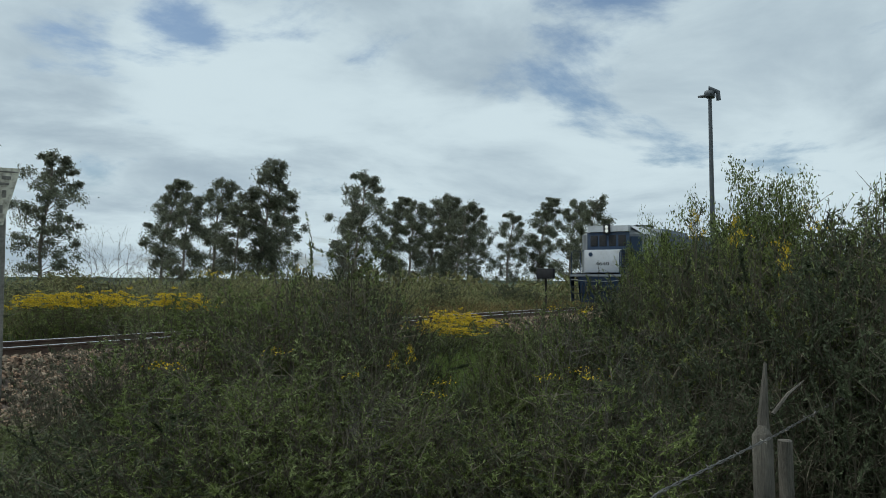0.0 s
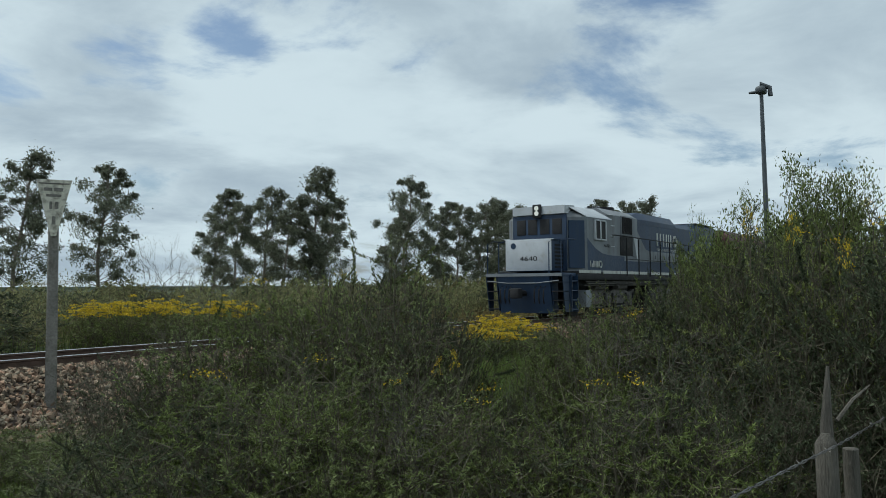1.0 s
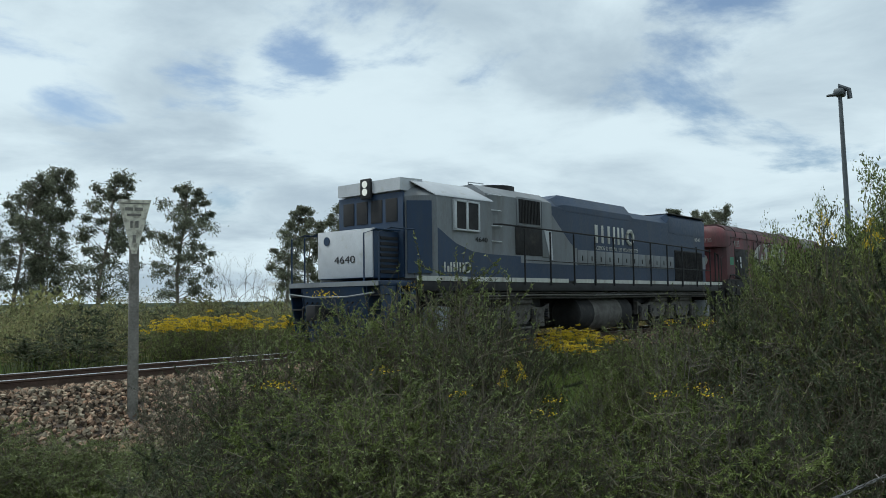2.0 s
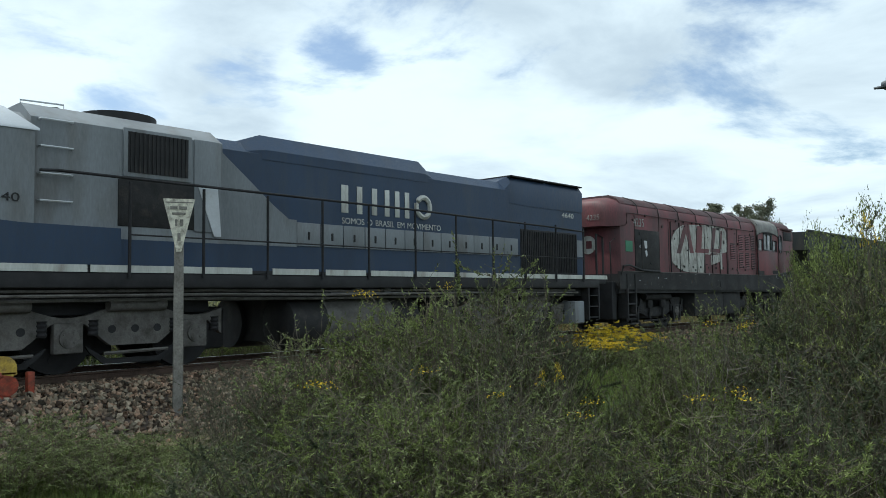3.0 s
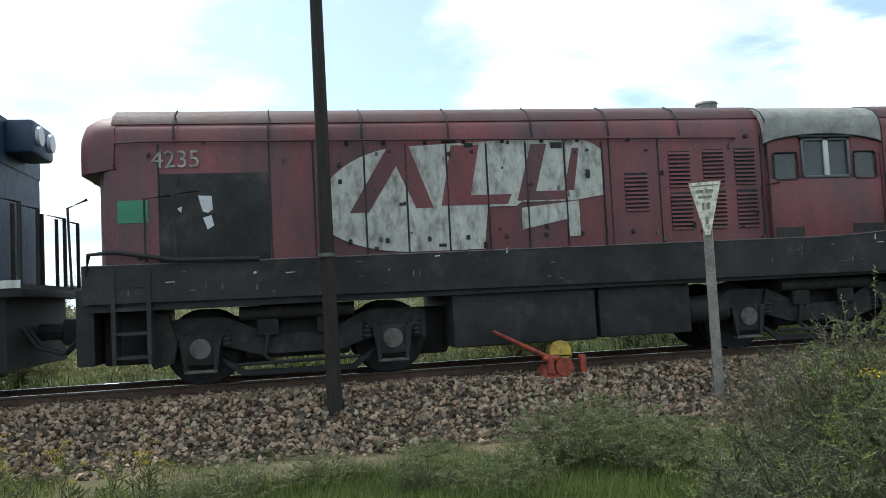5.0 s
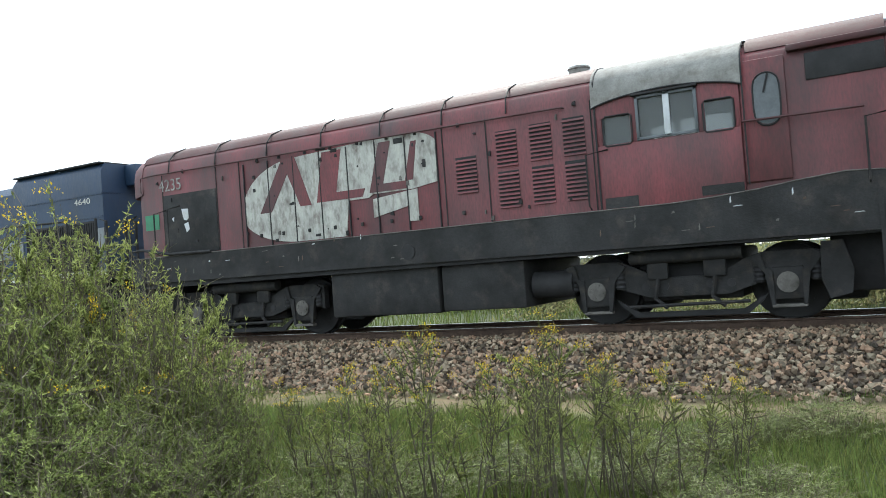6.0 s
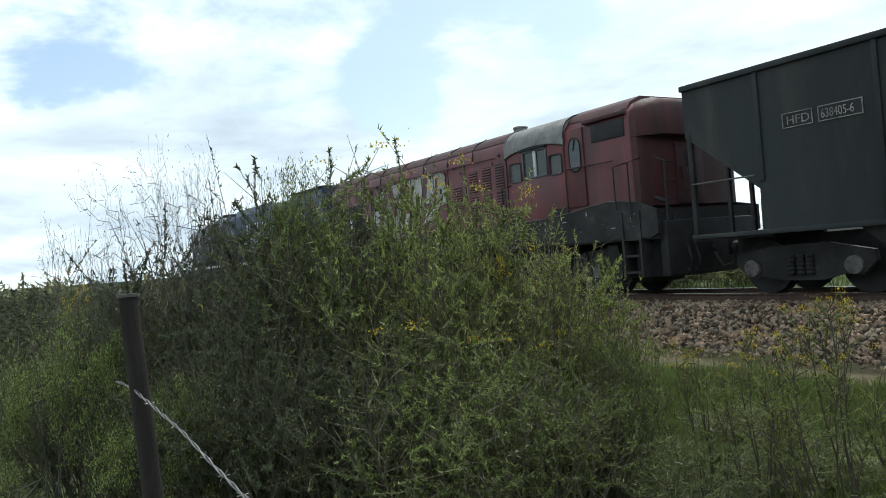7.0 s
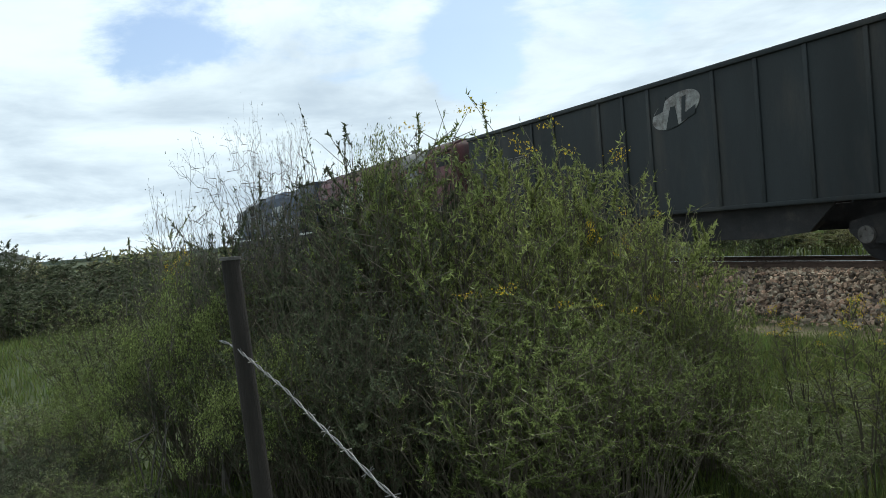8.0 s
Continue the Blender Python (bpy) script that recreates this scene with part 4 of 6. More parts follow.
bm = B(); tube(bm, [(13.83 + 0.155 * math.cos(a), -1.35, 2.7 + 0.32 * math.copysign(abs(math.sin(a)) ** 0.45, math.sin(a))) for a in np.linspace(0, 6.283, 30)], 0.011, 5); part("window_seal", bm, M_DARK, cab_door, "black rubber window seal")
bm = B(); tube(bm, [(2.5, -1.362, 1.562), (12.6, -1.362, 1.567), (13.1, -1.362, 1.587), (13.66, -1.362, 1.632), (14.1, -1.362, 1.687), (14.6, -1.362, 1.732), (14.96, -1.362, 1.712), (15.3, -1.362, 1.662)], 0.009, 5); part("sill_edge", bm, M_BOGIE, RED, "thin pale line along the sill's top edge")
bm = B(); tube(bm, [(13.80, -1.36, 2.78), (13.86, -1.36, 3.0)], 0.012, 5); part("wiper", bm, M_DARK, cab_door)
bm = B(); box(bm, 14.27, 15.1, -1.318, -1.28, 2.85, 3.17, 0.01); part("air_intake", bm, M_DARK, RED, "dark sooty air intake")
bm = B(); box(bm, 14.08, 15.14, -1.36, -1.22, 3.22, 3.30, 0.02); part("intake_awning", bm, M_REDROOF, RED)
# louvres
for a, b, c, d in ((9.54, 9.88, 2.03, 2.56), (10.21, 10.53, 2.34, 2.85), (10.21, 10.53, 1.75, 2.27), (10.73, 11.05, 2.36, 2.87), (10.73, 11.05, 1.75, 2.28), (11.22, 11.53, 2.36, 2.88), (11.22, 11.53, 1.75, 2.29)):
    bm = B(); box(bm, a, b, -1.304, -1.296, c, d); backing = part("louvre_back", bm, M_DARK, RED)
    k = 0
    while c + k * 0.058 < d - 0.03:
        z = c + k * 0.058
        bm = B(); loft(bm, [[(x, -1.305, z + 0.03), (x, -1.325, z), (x, -1.32, z - 0.004), (x, -1.298, z + 0.026)] for x in (a, b)]); part("louvre", bm, M_RED, backing)
        k += 1
# hood panels: seams
for s in (3.4, 4.75, 5.3, 9.33, 10.05, 11.62):
    bm = B(); box(bm, s, s + 0.018, -1.308, -1.295, 1.57, 3.06); part("seam", bm, M_BLACK, RED)
bm = B(); box(bm, 3.42, 4.74, -1.312, -1.295, 1.58, 2.68, 0.01); engine_door = part("engine_door", bm, M_BLACK, RED, "sooty dark engine door")
# Silver plates stand for the light that shows through the torn mesh.
for pts in ([(3.88, 2.40), (4.04, 2.39), (4.05, 2.22), (3.99, 2.18), (3.93, 2.20), (3.90, 2.30)], [(3.93, 2.12), (4.03, 2.15), (4.06, 2.02), (3.98, 1.97)], [(3.62, 2.24), (3.68, 2.27), (3.67, 2.19)]):
    bm = B(); plate(bm, pts, -1.318, 0.008); part("torn_opening", bm, M_SILVER, engine_door, "bright gap in torn mesh, painted as a silver plate")
bm = B(); box(bm, 2.92, 3.28, -1.308, -1.296, 2.08, 2.36); part("green_patch", bm, M_GREENP, RED, "green painted patch")
bm = B(); tube(bm, [(2.9, -1.31, 2.75), (2.9, -1.36, 2.8), (2.92, -1.36, 3.06), (3.2, -1.36, 3.08), (11.2, -1.36, 3.02), (11.25, -1.3, 3.02)], 0.014, 6); part("hood_handrail", bm, M_REDROOF, RED)
bm = B(); tube(bm, [(13.53, -1.40, 2.46), (14.6, -1.42, 2.44), (14.85, -1.40, 2.44)], 0.016, 6); part("side_handrail", bm, M_REDROOF, RED)
for s, z0, z1 in ((3.25, 1.6, 2.4), (3.6, 1.6, 2.45), (11.55, 1.6, 2.36), (14.85, 1.55, 2.36), (15.2, 1.35, 2.4)):
    bm = B(); tube(bm, [(s, -1.32, z0), (s, -1.40, z0 + 0.04), (s, -1.40, z1 - 0.04), (s + 0.3, -1.38, z1)], 0.014, 6); part("grab_iron", bm, M_BLACK, RED)
bm = B(); tube(bm, [(2.5, -1.3, 1.2), (2.6, -1.42, 1.7), (2.9, -1.42, 1.72), (3.6, -1.40, 1.6), (4.6, -1.38, 1.58)], 0.028, 8); part("cable", bm, M_DARK, RED)
lettering("side_number", "4235", 0.31, 3.33, -1.314, 2.76, M_OLDWHITE, RED, 0.95)
for s in np.arange(5.42, 9.4, 0.545):
    bm = B(); box(bm, s - 0.008, s + 0.008, -1.326, -1.3, 1.58, 3.0); part("door_seam", bm, M_DARK, RED)
for s, z, w, h in ((6.05, 1.62, 0.06, 0.05), (6.9, 1.64, 0.1, 0.04), (7.3, 2.95, 0.12, 0.06), (8.5, 2.92, 0.16, 0.08), (7.0, 3.02, 0.2, 0.04), (5.62, 2.5, 0.05, 0.06), (8.98, 2.5, 0.06, 0.12), (7.5, 1.6, 0.05, 0.08), (6.45, 2.2, 0.04, 0.05)):
    bm = B(); box(bm, s, s + w, -1.328, -1.31, z, z + h, 0.006); part("paint_chip", bm, M_BLACK, RED, "dark flaked paint spot")
rng = random.Random(8)
for k in range(46):
    s, z = rng.choice((rng.uniform(2.7, 9.0), rng.uniform(11.6, 15.3))), rng.uniform(1.14, 1.52)
    w, h = rng.choice(((0.02, 0.09), (0.07, 0.02), (0.04, 0.035), (0.12, 0.012)))
    bm = B(); plate(bm, [(s, z), (s + w, z + h * 0.2), (s + w * 0.8, z + h), (s + w * 0.1, z + h * 0.7)], -1.363, 0.004); part("paint_chip", bm, rng.choice((M_BOGIE, M_SILVER, M_BOGIE, M_RUST)), RED, "pale scrape on the sill")
for k in range(40):
    s, z = rng.uniform(3.0, 11.5), rng.choice((rng.uniform(1.6, 1.85), rng.uniform(2.75, 3.05), rng.uniform(1.7, 3.0)))
    w, h = rng.uniform(0.015, 0.06), rng.uniform(0.015, 0.07)
    bm = B(); plate(bm, [(s, z), (s + w, z - h * 0.2), (s + w * 0.9, z + h), (s + w * 0.2, z + h * 0.8)], -1.330, 0.03); part("paint_chip", bm, rng.choice((M_BLACK, M_DARK, M_BOGIE)), RED, "flaked paint spot")
# emblem: white oval with red slashes, over door seams
for s in np.arange(5.42, 9.2, 0.545):
    a, b = s, min(s + 0.53, 9.27)
    bm = B()
    pts_t, pts_b = [], []
    for u in np.linspace(a, b, 8):
        v = min(max((u - 5.35) / 1.25, 0), 1)
        zt = 2.15 + 0.83 * math.sqrt(max(0, 1 - (1 - v) ** 2)) + 0.07 * min(max((u - 6.6) / 1.5, 0), 1)
        w = min(max((9.27 - u) / 0.5, 0), 1)
        zt = zt - 0.28 * (1 - math.sqrt(max(0, 1 - (1 - w) ** 2)))
        zb = 2.13 - 0.54 * math.sqrt(max(0, 1 - (1 - v) ** 2))
        if u > 7.58:
            zb = 2.15 - 0.0 * u if u < 8.0 else 2.2
            zb = max(zb, 2.02 + (u - 7.58) * 0.15)
        pts_t.append((u, zt)); pts_b.append((u, zb))
    plate(bm, pts_t + pts_b[::-1], -1.316, 0.014); part("emblem_panel", bm, M_EMBLEM, RED, "peeling white emblem paint")
for pts in ([(8.05, 2.12), (8.86, 2.2), (8.86, 1.71), (8.7, 1.72), (8.68, 1.95), (8.05, 1.83)],):
    bm = B(); plate(bm, pts, -1.314, 0.01); part("emblem_panel", bm, M_EMBLEM, RED)
for pts in ([(5.75, 2.12), (6.28, 2.98), (6.55, 3.0), (6.85, 2.16), (6.62, 2.16), (6.38, 2.72), (6.0, 2.12)],
            [(6.96, 2.18), (7.12, 2.98), (7.50, 2.98), (7.36, 2.31), (7.92, 2.31), (7.86, 2.18)],
            [(8.0, 2.22), (8.22, 2.98), (8.44, 2.98), (8.26, 2.34), (8.72, 2.34), (8.68, 2.22)],
            [(8.66, 2.34), (8.80, 2.92), (8.90, 2.92), (8.80, 2.34)]):
    bm = B(); plate(bm, pts, -1.322, 0.008); part("emblem_slash", bm, M_RED, RED, "red slash across the emblem")
for s in (5.72, 6.2, 6.75, 7.27, 7.8, 8.35, 8.86, 9.6):
    for z in (1.72, 3.0):
        bm = B(); box(bm, s, s + 0.05, -1.335, -1.31, z, z + 0.06, 0.008); part("door_catch", bm, M_BLACK, RED)
for s, r in ((11.27, 0.17), (11.6, 0.06)):
    h = 3.50 + r
    bm = B(); tube(bm, [(s, -0.55, 3.40), (s, -0.55, h), (s, -0.55, h + 0.02), (s, -0.55, h + 0.05)], [r * 0.9, r * 0.9, r, r * 0.9], 14); part("roof_vent", bm, M_ROOFGREY, RED)
# underside
bm = B(); box(bm, 7.05, 9.05, -1.22, 1.22, 0.30, 1.03, 0.04); part("fuel_tank", bm, M_BLACK, RED, "sooty fuel tank")
bm = B(); box(bm, 9.1, 10.45, -1.2, 1.2, 0.32, 1.0, 0.03); part("battery_box", bm, M_BLACK, RED)
bm = B(); tube(bm, [(10.5, -0.9, 0.62), (11.1, -0.9, 0.62)], 0.2, 14); part("air_reservoir", bm, M_DARK, RED)
bm = B(); disc(bm, (8.65, -1.365, 1.25), (0, -1, 0), 0.12, 0.01, 16); part("filler_hole", bm, M_DARK, RED)
# Dark boxes added behind the steps to stand for the gloom under the frame.
for a, b in ((2.62, 3.25), (14.35, 15.6)):
    bm = B(); box(bm, a, b, -0.85, 0.85, 0.32, 1.02, 0.04); part("draft_box", bm, M_DARK, RED)
for s0 in (2.88, 14.96):
    for k in range(4):
        bm = B(); box(bm, s0, s0 + 0.36, -1.37, -1.1, 0.42 + k * 0.29, 0.46 + k * 0.29); part("step", bm, M_BLACK, RED)
    for s in (s0 - 0.05, s0 + 0.36):
        bm = B(); box(bm, s, s + 0.05, -1.385, -1.1, 0.36, 1.5); part("step_side", bm, M_BLACK, RED)
for s0, s1 in ((2.38, 2.6), (15.62, 15.8)):
    bm = B(); box(bm, s0, s1, -1.2, 1.2, 0.35, 1.3, 0.03); part("end_plate", bm, M_DARK, RED)
for sgn, s0 in ((-1, 2.4), (1, 15.78)):
    bm = B(); tube(bm, [(s0, 0, 0.78), (s0 + sgn * 0.35, 0, 0.78)], 0.1, 8); box(bm, min(s0 + sgn * 0.12, s0 + sgn * 0.4), max(s0 + sgn * 0.12, s0 + sgn * 0.4), -0.15, 0.15, 0.62, 0.94, 0.04); part("coupler", bm, M_DARK, RED)
    for y in (-0.75, -0.55, 0.6):
        bm = B(); tube(bm, [(s0, y, 0.95), (s0 + sgn * 0.12, y, 0.6), (s0 + sgn * 0.05, y, 0.42), (s0 - sgn * 0.1, y - 0.1, 0.5)], 0.025, 6); part("brake_hose", bm, M_DARK, RED)
    bm = B(); tube(bm, [(s0 + sgn * 0.05, -1.2, 1.3), (s0 + sgn * 0.08, -1.2, 2.3), (s0 - sgn * 0.15, -1.2, 2.4)], 0.018, 6); part("end_handrail", bm, M_BLACK, RED)
bogie(RED, (3.81, 6.27), 0.47, M_SOOT, dropped=True)
bogie(RED, (11.43, 13.86), 0.47, M_SOOT, dropped=True)
for s in (3.81, 6.27, 11.43, 13.86):
    bm = B(); plate(bm, [(s - 0.3, 0.86), (s - 0.25, 0.66), (s - 0.17, 0.64), (s - 0.16, 0.2), (s - 0.2, 0.2), (s - 0.26, 0.6), (s - 0.42, 0.80)], -1.03, 0.06); plate(bm, [(s + 0.3, 0.86), (s + 0.42, 0.80), (s + 0.26, 0.6), (s + 0.2, 0.2), (s + 0.16, 0.2), (s + 0.17, 0.64), (s + 0.25, 0.66)], -1.03, 0.06); part("pedestal_guide", bm, M_SOOT, RED)
    bm = B(); box(bm, s - 0.2, s + 0.2, -1.03, -0.92, 0.17, 0.21, 0.01); part("pedestal_tie", bm, M_BOGIE, RED, "pale worn tie bar")
for s in (3.2, 14.26):
    bm = B(); plate(bm, [(s, 0.95), (s + 0.24, 0.95), (s + 0.34, 0.6), (s + 0.3, 0.32), (s + 0.06, 0.26), (s - 0.02, 0.5)], -1.1, 0.12); part("sandbox", bm, M_SOOT, RED)
for s in (3.81, 6.27, 11.43, 13.86):
    wheelset(WHEEL_MID, s, 0.48, RED)

# hopper wagon
S0, S1 = 16.55, 29.85
SIDE = [(S0, 3.32), (S1, 3.32), (S1, 2.55), (S1 - 1.28, 1.6), (S1 - 1.28, 0.97), (S0 + 1.28, 0.97), (S0 + 1.28, 1.6), (S0, 2.55)]
for y in (-1.45, 1.43):
    bm = B(); plate(bm, SIDE, y, 0.02); part("side_sheet", bm, M_WAGON, HOP, "charcoal steel side sheet")
    for s in (17.85, 19.6, 20.48, 22.1, 22.85, 23.58, 25.19, 26.1, 27.02, 28.0):
        bm = B(); yy = y - 0.03 if y < 0 else y + 0.02
        box(bm, s, s + 0.08, yy, yy + 0.03, 1.0 if 17.9 < s < 28.1 else 1.7, 3.3, 0.012); part("rib", bm, M_WAGON, HOP)
    bm = B(); box(bm, S0 - 0.02, S1 + 0.02, y - 0.05, y + 0.07, 3.28, 3.37, 0.015); part("top_rail", bm, M_WAGON, HOP)
    bm = B(); box(bm, S0, S1, y - 0.03, y + 0.09, 0.93, 1.0, 0.01); part("side_sill", bm, M_WAGON, HOP)
    bm = B(); plate(bm, [(S0 + 2.6, 0.94), (S1 - 2.6, 0.94), (S1 - 3.1, 0.5), (S1 - 3.9, 0.42), (S0 + 3.9, 0.42), (S0 + 3.1, 0.5)], y * 0.86, 0.03); part("hopper_skirt", bm, M_BLACK, HOP, "sooty black hopper skirt")
    for s in (S0 + 0.03, S1 - 0.11):
        bm = B(); box(bm, s, s + 0.08, y - 0.01, y + 0.07, 0.98, 2.6, 0.01); part("end_post", bm, M_BLACK, HOP)
    for s in (S0 + 0.5, S0 + 0.9, S1 - 0.55, S1 - 0.95):
        bm = B(); box(bm, s, s + 0.06, y * 0.8 - 0.03, y * 0.8 + 0.03, 0.98, 2.2, 0.01); part("hopper_strut", bm, M_BLACK, HOP)
    bm = B(); tube(bm, [(S0 + 0.05, y, 1.8), (S0 + 1.2, y, 1.8)], 0.014, 6); part("safety_rail", bm, M_BOGIE, HOP)
for a, b in (((S0, 2.6), (S0 + 2.2, 0.9)), ((S1, 2.6), (S1 - 2.2, 0.9))):
    bm = B(); loft(bm, [[(a[0], y, 3.3), (a[0], y, a[1]), (b[0], y, b[1]), (b[0] + (0.03 if b[0] < 20 else -0.03), y, b[1]), (a[0] + (0.03 if b[0] < 20 else -0.03), y, a[1] + 0.02), (a[0] + (0.03 if b[0] < 20 else -0.03), y, 3.3)] for y in (-1.43, 1.43)]); part("slope_sheet", bm, M_WAGON, HOP)
bm = B(); box(bm, S0 - 0.1, S1 + 0.1, -0.25, 0.25, 0.62, 0.9); part("centre_sill", bm, M_BLACK, HOP)
for a, b in ((S0 - 0.05, S0 + 1.4), (S1 - 1.4, S1 + 0.05)):
    bm = B(); box(bm, a, b, -1.4, 1.4, 0.9, 0.96); part("end_platform", bm, M_BLACK, HOP)
for s in (20.6, 22.6, 24.6):
    bm = B(); loft(bm, [[(s - 0.6, -1.1, 0.95), (s + 1.2, -1.1, 0.95), (s + 1.2, 1.1, 0.95), (s - 0.6, 1.1, 0.95)], [(s, -0.8, 0.42), (s + 0.6, -0.8, 0.42), (s + 0.6, 0.8, 0.42), (s, 0.8, 0.42)]]); part("hopper_chute", bm, M_BLACK, HOP)
bm = B(); tube(bm, [(S0 + 0.9, -0.4, 1.15), (S0 + 1.4, -0.4, 1.15)], 0.16, 12); box(bm, S0 + 0.65, S0 + 0.85, -0.6, -0.3, 0.98, 1.5, 0.02); part("brake_cylinder", bm, M_BLACK, HOP)
bm = B(); box(bm, 18.3, 18.72, -1.462, -1.45, 2.40, 2.58); box(bm, 18.84, 19.42, -1.462, -1.45, 2.40, 2.58); number_panel = part("number_panel", bm, M_DARK, HOP)
for a, b in ((18.28, 18.74), (18.82, 19.44)):
    for c, d, z0, z1 in ((a, b, 2.385, 2.397), (a, b, 2.583, 2.595), (a, a + 0.012, 2.397, 2.583), (b - 0.012, b, 2.397, 2.583)):
        bm = B(); box(bm, c, d, -1.466, -1.455, z0, z1); part("panel_border", bm, M_OLDWHITE, number_panel, "thin white border line")
lettering("wagon_letters", "HFD", 0.17, 18.34, -1.465, 2.43, M_OLDWHITE, HOP, 1.1)
lettering("wagon_number", "638405-6", 0.17, 18.86, -1.465, 2.43, M_OLDWHITE, HOP, 0.72)
o = ORIGIN[HOP.name]
tt = lettering("end_wagon_number", "638405-6", 0.22, 0, 0, 0, M_WHITE, HOP, 1.1)
tt.data.transform(Matrix.Translation((S0 - 0.012 - o[0], 0.6, 2.75)) @ pose(0, 0, 0, 0, 0, -90) @ Matrix.Translation((o[0], 0, 0)))
bm = B(); plate(bm, [(24.32 + 0.62 * math.cos(a) * 0.98, 2.78 + 0.28 * math.sin(a) + 0.13 * math.cos(a)) for a in np.linspace(0, 6.2, 32)], -1.462, 0.01); oval = part("oval_emblem", bm, M_OLDWHITE, HOP, "worn white oval emblem")
for pts in ([(24.05, 2.45), (24.2, 2.85), (24.32, 2.85), (24.38, 2.5)], [(24.45, 2.55), (24.5, 2.98), (24.6, 3.0), (24.56, 2.7), (24.82, 2.8), (24.8, 2.65)], [(23.75, 2.75), (24.0, 2.98), (24.1, 3.05), (24.0, 2.8)]):
    bm = B(); plate(bm, pts, -1.466, 0.01); part("emblem_slash", bm, M_WAGON, oval)
for k, (w, z) in enumerate(((0.5, 1.38), (0.42, 1.28), (0.5, 1.2))):
    bm = B(); box(bm, 20.9, 20.9 + w, -1.46, -1.452, z, z + 0.05); part("data_bar", bm, M_BOGIE, HOP, "faded data panel line")


def small_bogie(parent, a, b, r):
    for y in (-0.98, 0.88):
        m = (a + b) / 2
        bm = B(); plate(bm, [(a - 0.3, r + 0.05), (a - 0.28, r + 0.2), (m - 0.45, r + 0.33), (m + 0.45, r + 0.33), (b + 0.28, r + 0.2), (b + 0.3, r + 0.05), (b + 0.1, r - 0.14), (b - 0.15, r - 0.12), (m + 0.3, r - 0.2), (m - 0.3, r - 0.2), (a + 0.15, r - 0.12), (a - 0.1, r - 0.14)], y, 0.1); part("bogie_frame", bm, M_BLACK, parent, "cast bogie side frame")
        for u in (-0.15, 0, 0.15):
            bm = B(); tube(bm, [(m + u, y - 0.01, r - 0.12 + 0.03 * k) for k in range(11)], [0.07 if k % 2 else 0.055 for k in range(11)], 10); part("spring", bm, M_DARK, parent)
    for s in (a, b):
        wheelset(WHEEL_SMALL, s, r, parent)


small_bogie(HOP, 17.26, 18.88, 0.42)
small_bogie(HOP, 27.52, 29.14, 0.42)
for s0, g in ((S0, -1), (S1, 1)):
    bm = B(); tube(bm, [(s0, 0, 0.76), (s0 + g * 0.35, 0, 0.76)], 0.1, 8); part("coupler", bm, M_DARK, HOP)
    bm = B(); tube(bm, [(s0, -0.4, 0.8), (s0 + g * 0.1, -0.4, 0.5), (s0 + g * 0.3, -0.4, 0.45), (s0 + g * 0.45, -0.4, 0.7)], 0.025, 6); part("brake_hose", bm, M_DARK, HOP)

# ---- plants ----
def polar(yaw, d):
    return -math.sin(radians(yaw)) * d, math.cos(radians(yaw)) * d


def np_tubes(P, r0, r1):
    """Three-sided tapered stems: P has shape (stems, points, 3)."""
    n, m, _ = P.shape
    d = np.gradient(P, axis=1)
    d /= np.linalg.norm(d, axis=2, keepdims=True) + 1e-9
    up = np.zeros_like(d); up[..., 0] = 0.37; up[..., 1] = 0.93
    u = np.cross(d, up); u /= np.linalg.norm(u, axis=2, keepdims=True) + 1e-9
    w = np.cross(d, u)
    r = (r0 + (r1 - r0) * np.linspace(0, 1, m))[None, :, None]
    V = np.stack([P + r * (u * math.cos(a) + w * math.sin(a)) for a in (0, 2.094, 4.189)], axis=2).reshape(-1, 3)
    base = (np.arange(n)[:, None] * m + np.arange(m - 1)[None, :]).reshape(-1) * 3
    F = np.concatenate([np.stack([base + k, base + (k + 1) % 3, base + 3 + (k + 1) % 3, base + 3 + k], axis=1) for k in range(3)])
    return V, F


def np_leaves(p, d, L, W, rng):
    """Pointed leaf blades at p along d."""
    n = len(p)
    d = d / (np.linalg.norm(d, axis=1, keepdims=True) + 1e-9)
    w = np.cross(d, rng.normal(size=(n, 3)))
    w /= np.linalg.norm(w, axis=1, keepdims=True) + 1e-9
    L = (L * rng.uniform(0.6, 1.3, n))[:, None]
    W = (W * rng.uniform(0.7, 1.3, n))[:, None]
    V = np.stack([p + w * W, p + d * L, p - w * W], axis=1).reshape(-1, 3)
    return V, np.arange(n * 3).reshape(-1, 3)


TALL = 1.7


